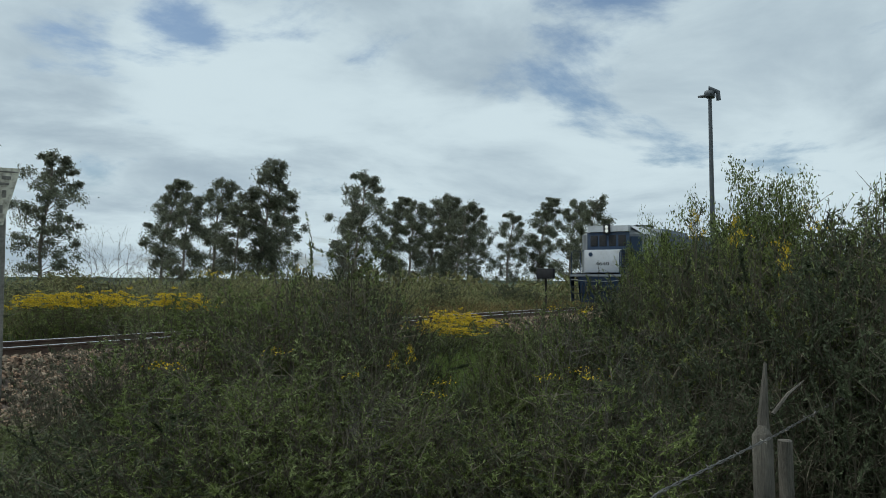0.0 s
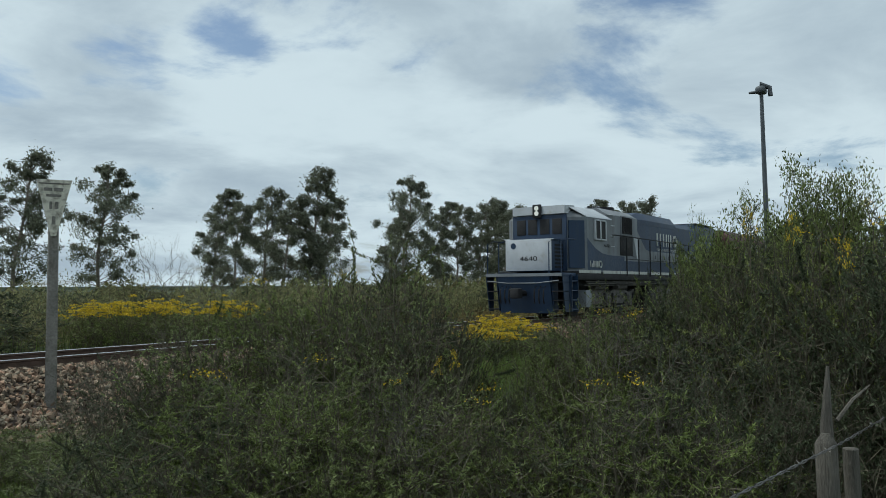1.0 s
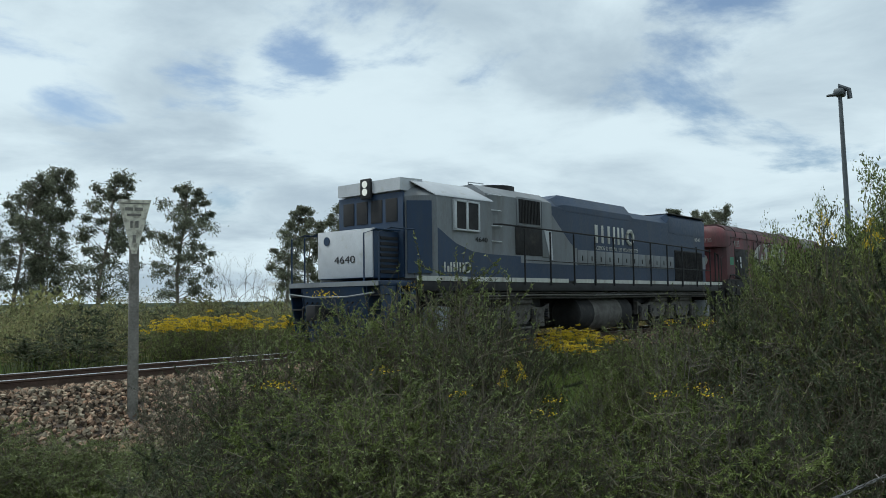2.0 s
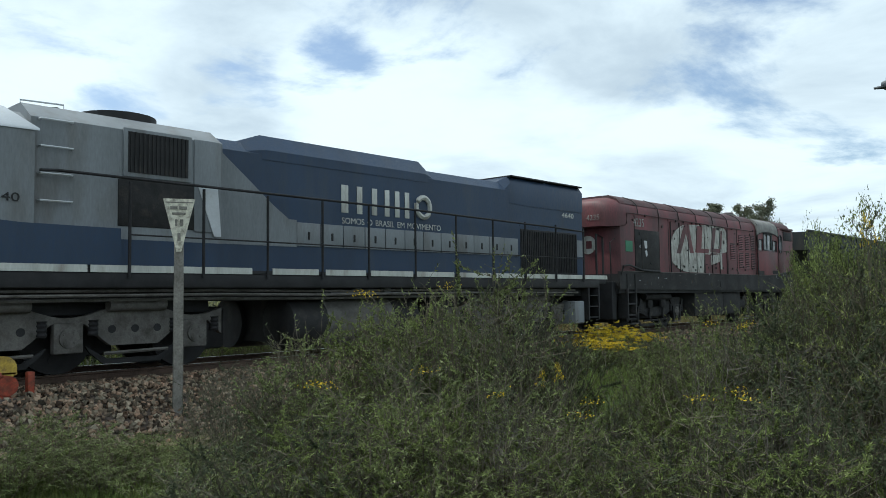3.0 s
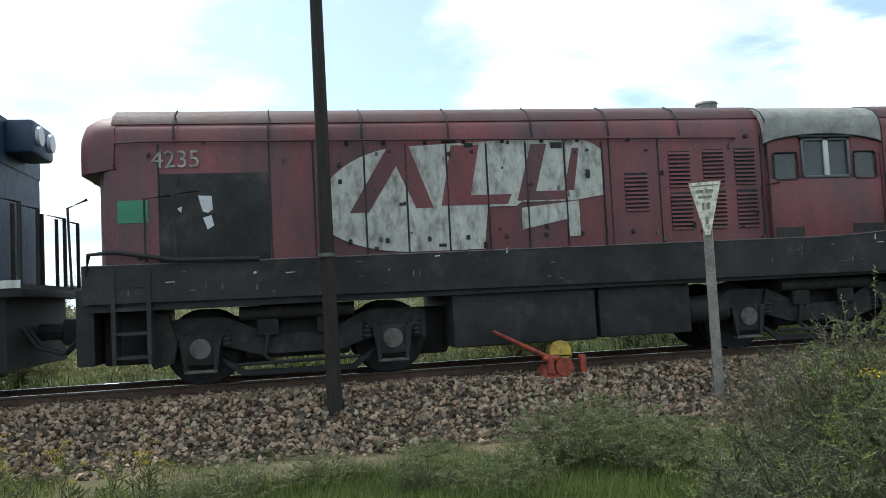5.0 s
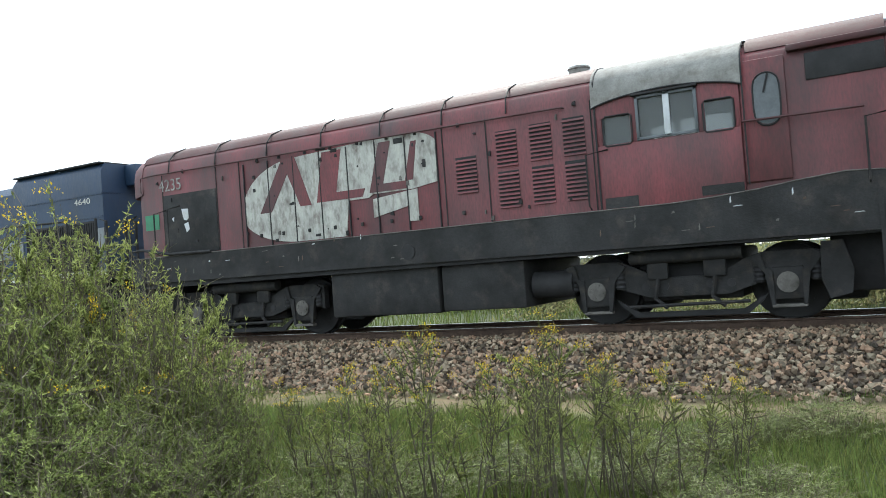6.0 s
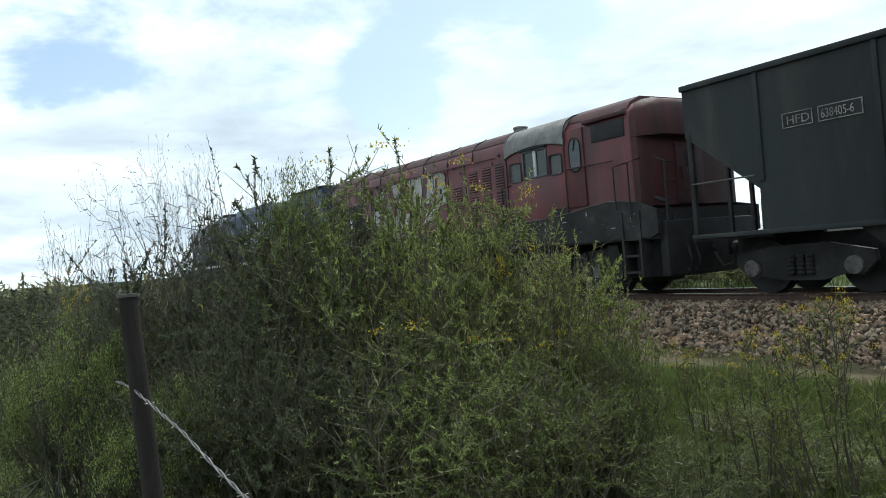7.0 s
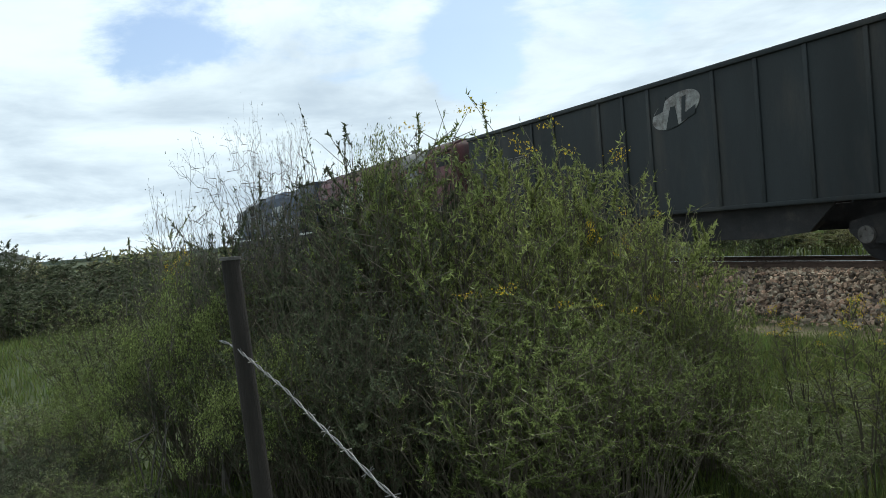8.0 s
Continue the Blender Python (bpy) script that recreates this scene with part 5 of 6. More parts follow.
def shrub_meshes(seed, stems, twigs, per, leaf, width, spread, bare=0.25, tw=0.26, upright=0.8, flowers=0, fl_size=0.02, thick=1.0, crook=0.012):
    """A shrub about 1.7 m high and of 1 m radius: fine stems from one foot, side twigs, many small leaves, flower heads at the tips."""
    rng = np.random.RandomState(seed)
    a, q = rng.uniform(0, 6.283, stems), np.sqrt(rng.uniform(0, 1, stems))
    tip = np.stack([np.cos(a) * q, np.sin(a) * q, TALL * (1 - spread * q ** 2) * rng.uniform(0.80, 1.0, stems)], axis=1)
    foot = tip * np.array([0.38, 0.38, 0]) + rng.normal(0, 0.05, (stems, 3)) * np.array([1, 1, 0])
    ctl = foot * 0.45 + tip * np.array([0.55, 0.55, 0.62]) + rng.normal(0, 0.06, (stems, 3))
    t = np.linspace(0, 1, 7)[None, :, None]
    P = foot[:, None] * (1 - t) ** 2 + 2 * ctl[:, None] * t * (1 - t) + tip[:, None] * t ** 2
    P[:, 1:6] += rng.normal(0, crook, (stems, 5, 3))
    k = stems * twigs
    s = np.repeat(np.arange(stems), twigs)
    u = bare + (1 - bare) * rng.uniform(0, 1, k) ** 0.8
    i = np.minimum((u * 6).astype(int), 5)
    f = (u * 6 - i)[:, None]
    start = P[s, i] * (1 - f) + P[s, i + 1] * f
    dirn = rng.normal(size=(k, 3)); dirn[:, 2] = dirn[:, 2] * 0.5 + upright
    dirn /= np.linalg.norm(dirn, axis=1, keepdims=True)
    ln = (tw * rng.uniform(0.4, 1.15, k))[:, None]
    mid = start + dirn * ln * 0.5 + rng.normal(0, crook, (k, 3))
    end = start + dirn * ln + np.array([0, 0, 0.03])
    Q = np.stack([start, mid, end], axis=1)
    Q2 = Q if crook > 0.02 else np.stack([start, end], axis=1)
    v1, f1 = np_tubes(P, 0.0062 * thick, 0.0022 * thick)
    v2, f2 = np_tubes(Q2, 0.0028 * thick, 0.0012 * thick)
    wood = (np.concatenate([v1, v2]), np.concatenate([f1, f2 + len(v1)]))
    n = k * per
    weight = rng.gamma(0.9, 1.0, k) * rng.gamma(3.5, 1.0, stems)[s] * (1.25 - 0.6 * u)
    j = np.sort(rng.choice(k, n, p=weight / weight.sum()))
    g = rng.uniform(0.1, 1.05, n)[:, None]
    p = Q[j, 0] * (1 - g) ** 2 + 2 * Q[j, 1] * g * (1 - g) + Q[j, 2] * g ** 2
    dl = dirn[j] * 0.55 + rng.normal(0, 0.75, (n, 3)) + np.array([0, 0, 0.25])
    leaves = np_leaves(p, dl, leaf, width, rng)
    fl = None
    if flowers:
        hi = np.argsort(-(end[:, 2] + rng.uniform(0, 0.25, k)))[:flowers]
        c = np.repeat(end[hi], 26, axis=0) + rng.normal(0, 0.045, (len(hi) * 26, 3)) * np.array([1, 1, 0.35])
        fl = np_leaves(c, rng.normal(size=c.shape) + np.array([0, 0, 0.6]), fl_size, fl_size * 0.55, rng)
    return wood, leaves, fl


def forked_meshes(seed, stems, levels, per, leaf, width, fan=0.5, lift=0.18, thick=1.0, crook=0.03, tuft=0.035):
    """A shrub of forking limbs that end in a rounded, open crown of fine twigs: about 1.7 m high and of 1 m radius."""
    rng = np.random.RandomState(seed)
    p = rng.normal(0, 0.06, (stems, 3)) * np.array([1, 1, 0])
    d = rng.normal(0, 0.32, (stems, 3)); d[:, 2] = 1.0
    ln = np.full(stems, 0.62) * rng.uniform(0.8, 1.1, stems)
    limbs, tips = [], []
    for level in range(levels):
        d = d / np.linalg.norm(d, axis=1, keepdims=True)
        e = p + d * ln[:, None]
        m1 = p * 0.67 + e * 0.33 + rng.normal(0, crook, p.shape) * ln[:, None]
        m2 = p * 0.33 + e * 0.67 + rng.normal(0, crook, p.shape) * ln[:, None]
        limbs.append(np.stack([p, m1, m2, e], axis=1))
        if level >= levels - 2:
            tips.append(e)
        forks = rng.randint(2, 4, len(p))
        j = np.repeat(np.arange(len(p)), forks)
        p, ln = e[j], ln[j] * rng.uniform(0.55, 0.82, len(j))
        d = d[j] + rng.normal(0, fan, (len(j), 3)) + np.array([0, 0, lift])
    every = np.concatenate([q.reshape(-1, 3) for q in limbs])
    size = np.array([1 / np.percentile(np.hypot(every[:, 0], every[:, 1]), 97)] * 2 + [TALL / every[:, 2].max()])
    V, F, count = [], [], 0
    for level, q in enumerate(limbs):
        r = 0.0105 * thick * 0.62 ** level
        v, f = np_tubes(q * size, r, r * 0.66)
        V.append(v); F.append(f + count); count += len(v)
    ends = np.repeat(np.concatenate(tips) * size, per, axis=0)
    ends = ends + rng.normal(0, tuft, ends.shape)
    leaves = np_leaves(ends, rng.normal(0, 0.8, ends.shape) + np.array([0, 0, 0.4]), leaf, width, rng)
    return (np.concatenate(V), np.concatenate(F)), leaves, None


KINDS = {}


def shrub_kind(key, name, wood_m, leaf_m, variants, **kw):
    KINDS[key] = []
    for v in range(variants):
        w, l, f = (forked_meshes if "levels" in kw else shrub_meshes)(hash_of(key) + v, **kw)
        KINDS[key].append((name, mesh_arrays("stems", *w, wood_m), mesh_arrays("leaves", *l, leaf_m), mesh_arrays("flowers", *f, M_FLOWER) if f else None))


def hash_of(key):
    return sum(ord(c) * (i + 7) for i, c in enumerate(key))


LABELS = {"bright": "feathery yellow-green bush, leaves paled to look sunlit, with flowers", "broom": "dense dark green broom-like shrub with fine stems", "fennel": "feathery light green bush with small yellow flowers",
          "crown": "tall sparse shrub with branching leafy crown", "bare": "bare grey branching twigs of a dry shrub", "weed": "thin-stemmed weed with yellow flower heads",
          "yellow": "low bush covered in bright yellow flowers", "low": "low grey-green weedy clump in the grass", "dry": "dry grey half-leafless shrub",
          "far": "green scrub bush beyond the railway line", "fargrey": "grey-green scrub bush beyond the railway line", "umbel": "tall weed topped with yellow flower heads", "dark": "green shrub with dense twigs and leaves darkened as if shaded"}
COUNT = [0]
shrub_kind("broom", "shrub", M_TWIG, M_LEAF, 3, stems=95, twigs=9, per=27, leaf=0.029, width=0.0062, spread=0.42, upright=0.5, thick=0.95, crook=0.018)
# Shade is put into the leaf colour of this kind.
shrub_kind("dark", "shrub", M_TWIG, M_LEAF2, 2, stems=95, twigs=9, per=25, leaf=0.028, width=0.0060, spread=0.4, upright=0.55, thick=1.0, crook=0.018)
shrub_kind("fennel", "bush", M_TWIGG, M_LEAF3, 3, stems=130, twigs=9, per=29, leaf=0.033, width=0.0050, spread=0.45, upright=0.5, flowers=3, fl_size=0.013, crook=0.018)
# Fennel again with sunlit leaf colour, for the lit side of the bush.
shrub_kind("bright", "bush", M_TWIGG, M_LEAF4, 2, stems=120, twigs=9, per=29, leaf=0.033, width=0.0050, spread=0.45, upright=0.5, flowers=3, fl_size=0.012, crook=0.018)
shrub_kind("crown", "tall_shrub", M_TWIG, M_LEAF3, 3, stems=7, levels=6, per=15, leaf=0.026, width=0.0070, fan=0.42, lift=0.12)
shrub_kind("bare", "dry_branches", M_TWIGB, M_LEAF2, 3, stems=5, levels=5, per=1, leaf=0.016, width=0.004, fan=0.5, lift=0.08, thick=0.9, crook=0.12)
shrub_kind("weed", "flowering_weed", M_TWIG, M_LEAF4, 3, stems=8, twigs=20, per=60, leaf=0.030, width=0.0048, spread=0.35, bare=0.42, tw=0.30, upright=0.6, flowers=14, fl_size=0.013, thick=2.6)
shrub_kind("umbel", "flowering_weed", M_TWIG, M_LEAF3, 1, stems=9, twigs=8, per=10, leaf=0.03, width=0.004, spread=0.12, bare=0.7, tw=0.14, upright=0.9, flowers=6, fl_size=0.016)
shrub_kind("yellow", "flowering_bush", M_TWIGG, M_LEAF3, 2, stems=110, twigs=6, per=12, leaf=0.05, width=0.009, spread=0.5, flowers=85, fl_size=0.036)
shrub_kind("low", "weed_clump", M_TWIGG, M_LEAF, 2, stems=90, twigs=7, per=14, leaf=0.075, width=0.007, spread=0.5, bare=0.1, upright=0.5)
shrub_kind("dry", "shrub", M_TWIGG, M_LEAF2, 2, stems=90, twigs=10, per=7, leaf=0.034, width=0.005, spread=0.4, upright=0.5)
shrub_kind("far", "scrub_bush", M_TWIG, M_SCRUB, 2, bare=0.06, stems=60, twigs=8, per=30, leaf=0.06, width=0.013, spread=0.45, upright=0.5)
shrub_kind("fargrey", "scrub_bush", M_TWIGG, M_LEAF2, 2, bare=0.06, stems=60, twigs=8, per=28, leaf=0.055, width=0.012, spread=0.45, upright=0.5)


def plant(key, yaw, d, height, radius, label="", group="roadside shrubs", z=None, turn=None):
    """A shrub at a bearing and distance from the viewer's spot."""
    x, y = polar(yaw, d)
    plant_xy(key, x, y, height, radius, label, group, z, turn)


def plant_xy(key, x, y, height, radius, label="", group="roadside shrubs", z=None, turn=None):
    COUNT[0] += 1
    name, wood, leaf, fl = KINDS[key][COUNT[0] % len(KINDS[key])]
    e = tagged(new(name), label or LABELS[key], "shrub", group)
    e.location = (x, y, (land(x, y) if z is None else z) - 0.02)
    e.rotation_euler = (0, 0, (COUNT[0] * 2.399) % 6.283 if turn is None else turn)
    e.scale = (radius, radius, height / TALL)
    for nm, me in (("stem", wood), ("foliage", leaf), ("blossom", fl)):
        if me:
            tagged(new(nm, me), kind="stuff").parent = e


for row in (  # thicket between the viewer and the line
        ("broom", -50.8, 6.2, 1.98, 0.95), ("dry", -49.5, 5.6, 1.75, 0.8), ("fennel", -46, 6.5, 1.75, 1.0), ("broom", -41, 6.5, 1.56, 0.95), ("dry", -36.3, 6.7, 1.28, 0.8), ("dry", -32.8, 7.2, 1.10, 0.6),
        ("dark", -54, 6.5, 1.62, 0.6), ("dry", -53, 7.2, 1.78, 0.6), ("dark", -59.5, 6.3, 0.82, 0.7), ("broom", -64, 6.3, 1.42, 0.7), ("broom", -66.3, 6.6, 1.58, 0.6), ("dark", -70, 6.2, 1.62, 0.55), ("fennel", -67.5, 6.0, 1.42, 0.75),
        ("broom", -74, 5.8, 1.74, 0.7), ("dark", -76.5, 5.8, 1.88, 1.0), ("bright", -80, 5.6, 1.95, 0.9), ("dark", -86, 5.5, 2.0, 1.0), ("fennel", -85, 6.6, 2.35, 1.1), ("dark", -80, 7.2, 2.15, 1.1), ("dark", -90, 6.6, 2.4, 1.2), ("broom", -76, 7.0, 1.95, 0.8), ("broom", -92, 5.5, 2.1, 1.1),
        ("dark", -38, 4.4, 1.10, 0.85), ("fennel", -44, 4.3, 1.22, 0.85), ("broom", -50, 4.2, 1.25, 0.85), ("fennel", -56, 4.1, 1.02, 0.8), ("dark", -62, 4.0, 0.95, 0.8),
        ("fennel", -68, 3.9, 1.15, 0.8), ("dark", -74, 4.2, 1.3, 0.7), ("dark", -80, 4.9, 1.4, 0.8), ("low", -34, 5.0, 0.75, 0.7), ("low", -30.5, 6.2, 0.6, 0.6), ("dark", -86, 4.6, 1.35, 0.8),
        ("crown", -75.2, 6.9, 2.36, 0.55), ("crown", -79, 6.9, 2.52, 0.75), ("crown", -82.3, 6.8, 2.4, 0.65), ("crown", -73.3, 7.0, 2.2, 0.35), ("crown", -88, 6.5, 2.28, 0.7), ("crown", -92, 6.4, 2.35, 0.8),
        ("bare", -47, 4.1, 1.2, 0.5), ("bare", -53, 4.0, 1.15, 0.5), ("bare", -63, 4.2, 1.1, 0.5), ("bare", -58, 3.9, 0.95, 0.5), ("bare", -67, 4.6, 1.45, 0.5), ("bare", -72, 3.9, 1.2, 0.5), ("bare", -42, 4.2, 1.1, 0.45),
        # the great bush beside the fence: paler kinds on its sunlit side, dark ones on its shaded side
        ("fennel", 63, 5.5, 2.34, 1.15), ("bright", 57, 5.3, 2.2, 0.95), ("bright", 52, 5.2, 1.98, 0.80), ("bright", 48.8, 5.2, 1.62, 0.55), ("fennel", 47, 4.9, 1.15, 0.45),
        ("dark", 69, 5.5, 2.3, 1.0), ("dark", 75, 5.5, 2.12, 0.9), ("broom", 80, 5.7, 1.8, 0.8), ("fennel", 60, 4.2, 1.30, 0.85), ("fennel", 53, 4.2, 1.12, 0.65), ("dark", 68, 4.3, 1.35, 0.75), ("dark", 75, 4.7, 1.3, 0.7), ("dark", 72, 4.4, 1.5, 0.6),
        ("bare", 85.5, 5.3, 2.0, 0.7), ("bare", 80.5, 5.3, 2.25, 0.6), ("bare", 76.5, 5.3, 2.4, 0.5), ("bare", 73, 5.3, 2.3, 0.5), ("bare", 78.5, 5.2, 2.45, 0.5), ("bare", 74.5, 5.2, 2.5, 0.4),
        ("crown", 67.5, 5.6, 2.3, 0.38), ("crown", 64, 5.6, 2.12, 0.3), ("dark", 82, 5.6, 1.2, 0.6), ("dark", 91, 5.5, 0.6, 0.5), ("dark", 94, 5.0, 0.5, 0.5), ("low", 88, 6.4, 0.6, 0.5), ("low", 92.5, 7.4, 0.5, 0.6), ("low", 91.5, 4.6, 0.5, 0.4), ("low", 88, 4.4, 0.5, 0.4), ("broom", 87, 9.0, 1.3, 0.9),
        ("crown", 83, 5.0, 1.5, 0.45), ("crown", 88.5, 5.6, 0.95, 0.35), ("crown", 77, 4.2, 1.1, 0.4),
        # weeds in the open grass
        ("weed", 31, 4.6, 1.2, 0.46), ("weed", 22.5, 4.6, 1.18, 0.46), ("weed", 36.5, 4.7, 1.02, 0.4), ("weed", 27, 4.8, 0.98, 0.4), ("weed", 18, 4.7, 1.0, 0.42), ("weed", 33.5, 4.4, 1.05, 0.36), ("weed", 24.6, 4.4, 1.05, 0.36), ("weed", 40, 5.0, 0.9, 0.36),
        ("weed", 14.5, 4.9, 0.9, 0.4), ("weed", 20, 5.2, 0.85, 0.4), ("low", 34, 5.2, 0.42, 0.5), ("low", 25.5, 5.5, 0.4, 0.55), ("low", 16.5, 5.4, 0.42, 0.5), ("low", 41.5, 4.5, 0.55, 0.45), ("low", 29.5, 3.9, 0.42, 0.45), ("low", 21, 3.8, 0.4, 0.45),
        ("low", 12, 4.2, 0.4, 0.5), ("low", 9, 4.7, 0.4, 0.5), ("low", 14, 3.7, 0.38, 0.45), ("weed", 10.5, 5.0, 0.8, 0.35),
        # cover before the engine's way in
        ("broom", -74.5, 6.6, 2.0, 0.65), ("dark", -78, 6.4, 2.15, 0.85), ("broom", -71.5, 6.4, 1.64, 0.6), ("dark", -83.5, 5.2, 2.0, 0.9), ("dark", -88.5, 4.9, 1.95, 0.9),
        ("low", -36, 7.4, 0.62, 0.6), ("low", -40, 4.4, 0.6, 0.6), ("low", -27.5, 7.4, 0.5, 0.6),
        ("low", -18.5, 7.4, 0.62, 0.65), ("low", -21.5, 7.9, 0.66, 0.6), ("low", -24.5, 7.2, 0.5, 0.55), ("low", -9, 6.8, 0.45, 0.45), ("low", -14, 6.4, 0.42, 0.5), ("low", 4.5, 7.0, 0.36, 0.5), ("low", 8.5, 6.8, 0.34, 0.45), ("low", 13, 6.2, 0.35, 0.45), ("low", -2, 7.4, 0.3, 0.5), ("low", 38, 6.5, 0.3, 0.5)):
    plant(*row)
# yellow flowers by the line and beyond it
for yaw, d, h, r in ((-58.9, 17.7, 1.0, 0.85), (-57.5, 17.9, 0.85, 0.75), (-60.2, 18.2, 0.92, 0.8), (-61.5, 18.8, 0.75, 0.75), (-58.3, 16.6, 0.7, 0.7), (-59.8, 16.9, 0.65, 0.7)):
    plant("yellow", yaw, d, h, r, "", "yellow flowers")
for yaw, d, h, r in ((-31.5, 19.5, 1.1, 0.9), (-33.5, 19.0, 1.25, 1.0), (-36, 19.5, 1.2, 1.0), (-39.6, 20, 1.25, 0.9), (-41.2, 20, 1.1, 0.8)):
    plant("yellow", yaw, d, h, r, "", "yellow flowers")
for yaw, d, h, r in ((81.8, 5.9, 1.55, 0.3), (83.2, 5.9, 1.45, 0.3), (82.5, 5.8, 1.5, 0.3), (53.4, 5.0, 1.5, 0.3), (51.4, 5.0, 1.4, 0.3), (-55.8, 5.0, 1.12, 0.25), (-54.6, 5.0, 1.08, 0.2), (-76.2, 5.3, 1.95, 0.3), (-78.5, 5.2, 1.9, 0.25), (-82, 5.0, 1.72, 0.3)):
    plant("umbel", yaw, d, h, r, "", "yellow flowers")
rng = random.Random(4)
for k in range(34):
    x = -26 + k * 2.0 + rng.uniform(-0.8, 0.8)
    plant_xy(rng.choice(("far", "fargrey", "far")), x, 17.0 + rng.uniform(0, 5.0), rng.uniform(0.9, 1.5), rng.uniform(0.9, 1.5), "", "scrub beyond the line")
for k in range(20):
    x = -45 + k * 5.2 + rng.uniform(-1.5, 1.5)
    plant_xy(rng.choice(("far", "fargrey")), x, 26 + rng.uniform(0, 14), rng.uniform(1.3, 1.9), rng.uniform(1.5, 2.6), "", "scrub beyond the line")
for yaw, d, h, r in ((-36, 26, 3.0, 1.8), (-38.5, 27, 2.6, 1.5), (-51, 30, 2.4, 1.6), (20.5, 32, 4.0, 1.6), (18.5, 33, 3.6, 1.6), (23, 31, 3.6, 1.5), (19.5, 27, 3.2, 1.3), (17, 28, 3.4, 1.4), (21.8, 28, 3.3, 1.3), (15.2, 30, 3.5, 1.5), (24.5, 29, 3.0, 1.3)):
    plant("bare", yaw, d, h, r, "", "scrub beyond the line")
for yaw, d, h, r in ((95.5, 21, 1.45, 1.7), (92.5, 20, 1.35, 1.6), (89.5, 21.5, 1.4, 1.7), (86.5, 20.5, 1.35, 1.6), (98.5, 22, 1.5, 1.8), (83.5, 22, 1.4, 1.7), (80.5, 23, 1.4, 1.8), (101.5, 21, 1.5, 1.8),
                     (93.2, 38, 2.9, 1.9), (90.5, 40, 2.1, 2.8), (97, 39, 2.3, 2.8), (87, 42, 2.0, 3.0), (83.5, 41, 2.0, 3.0)):
    plant("fargrey", yaw, d, h, r, "dark green hedge shrub at the field's edge", "field hedge")


# eucalyptus row
def eucalyptus(seed, height, width, lean):
    """A slim trunk, rising limbs and an open crown of separate leaf clumps, fullest below the middle and drawn to a leaning point."""
    rng = np.random.RandomState(seed)
    bm = B()

    def axis(f):
        return Vector((lean * height * 0.13 * f ** 1.6 + 0.18 * math.sin(f * 9 + seed), 0.15 * math.sin(f * 7 + seed * 2), height * 0.95 * f))
    tube(bm, [axis(k / 9) for k in range(10)], [0.27 * (1 - 0.88 * k / 9) + 0.02 for k in range(10)], 7)
    cs = []
    for k in range(56):
        f = 0.12 + 0.88 * ((k + rng.uniform(0, 1)) / 56) ** 0.9
        a = rng.uniform(0, 6.283)
        reach = width * 0.5 * (0.18 + 1.0 * math.sin(min(max((f - 0.02) / 0.98, 0), 1) ** 0.75 * math.pi * 0.93)) * rng.uniform(0.25, 1.0)
        base = axis(max(f - 0.10 - 0.05 * rng.uniform(), 0.08))
        c = axis(f) + Vector((math.cos(a) * reach, math.sin(a) * reach, 0))
        tube(bm, [base, (base + c) / 2 + Vector((0, 0, -0.25)), c], [0.075, 0.045, 0.015], 4)
        big = rng.uniform(0.45, 1.0) * (1.15 - 0.5 * f)
        for q in range(3):
            cs.append((c + Vector(rng.normal(0, 0.55, 3)) * big, big * rng.uniform(0.35, 0.7)))
    pts = np.concatenate([np.array(c) + rng.normal(0, 1, (90, 3)) * np.array([1.3, 1.3, 1.0]) * s for c, s in cs])
    d = rng.normal(0, 0.6, pts.shape) + np.array([0.45 * lean, 0, -0.55])
    v, f = np_leaves(pts, d, 0.40, 0.085, rng)
    return finish(bm, "trunk", M_BARK), mesh_arrays("crown", v, f, M_EUC)


EUC = [eucalyptus(11 + k, 20.0, w, ln) for k, (w, ln) in enumerate(((8.4, 1.0), (9.8, 0.8), (7.4, 1.2), (10.4, 0.7), (9.0, 1.1), (7.0, 0.9)))]
for k, (yaw, el) in enumerate(((-22.5, 8.6), (-24, 9.4), (-27.4, 9.1), (-32.3, 8.7), (-39.6, 7.3), (-41.0, 6.2), (-43, 7.4), (-44.4, 6.6), (-46.2, 9.0), (-47.2, 6.6), (-52.9, 8.3), (-52.0, 5.6), (-55.3, 6.5), (-56.7, 6.1), (-58.2, 6.4), (-59.2, 6.5), (-60.2, 6.0), (-61, 5.9), (-63.8, 5.3), (-66, 6.5), (-68.2, 6.2), (-69.4, 6.3), (-15.3, 7.0), (-12.4, 6.2), (-79, 4.6))):
    d = 138 + 9 * math.sin(k * 2.3)
    x, y = polar(yaw + 0.55, d)
    h = d * math.tan(radians(el + 0.15)) + EYE - land(x, y)
    e = tagged(new("eucalyptus_tree"), "tall wind-swept eucalyptus with grey-green open crown", "tree", "eucalyptus row")
    e.location, e.scale, e.rotation_euler = (x, y, land(x, y)), (h / 20 * 0.95, h / 20 * 0.95, h / 20.4), (0, 0, radians(-50 + 8 * math.sin(k * 1.7)))
    wood, crown = EUC[(k * 5 + k // 6) % 6]
    new("trunk", wood).parent = e
    new("crown", crown).parent = e

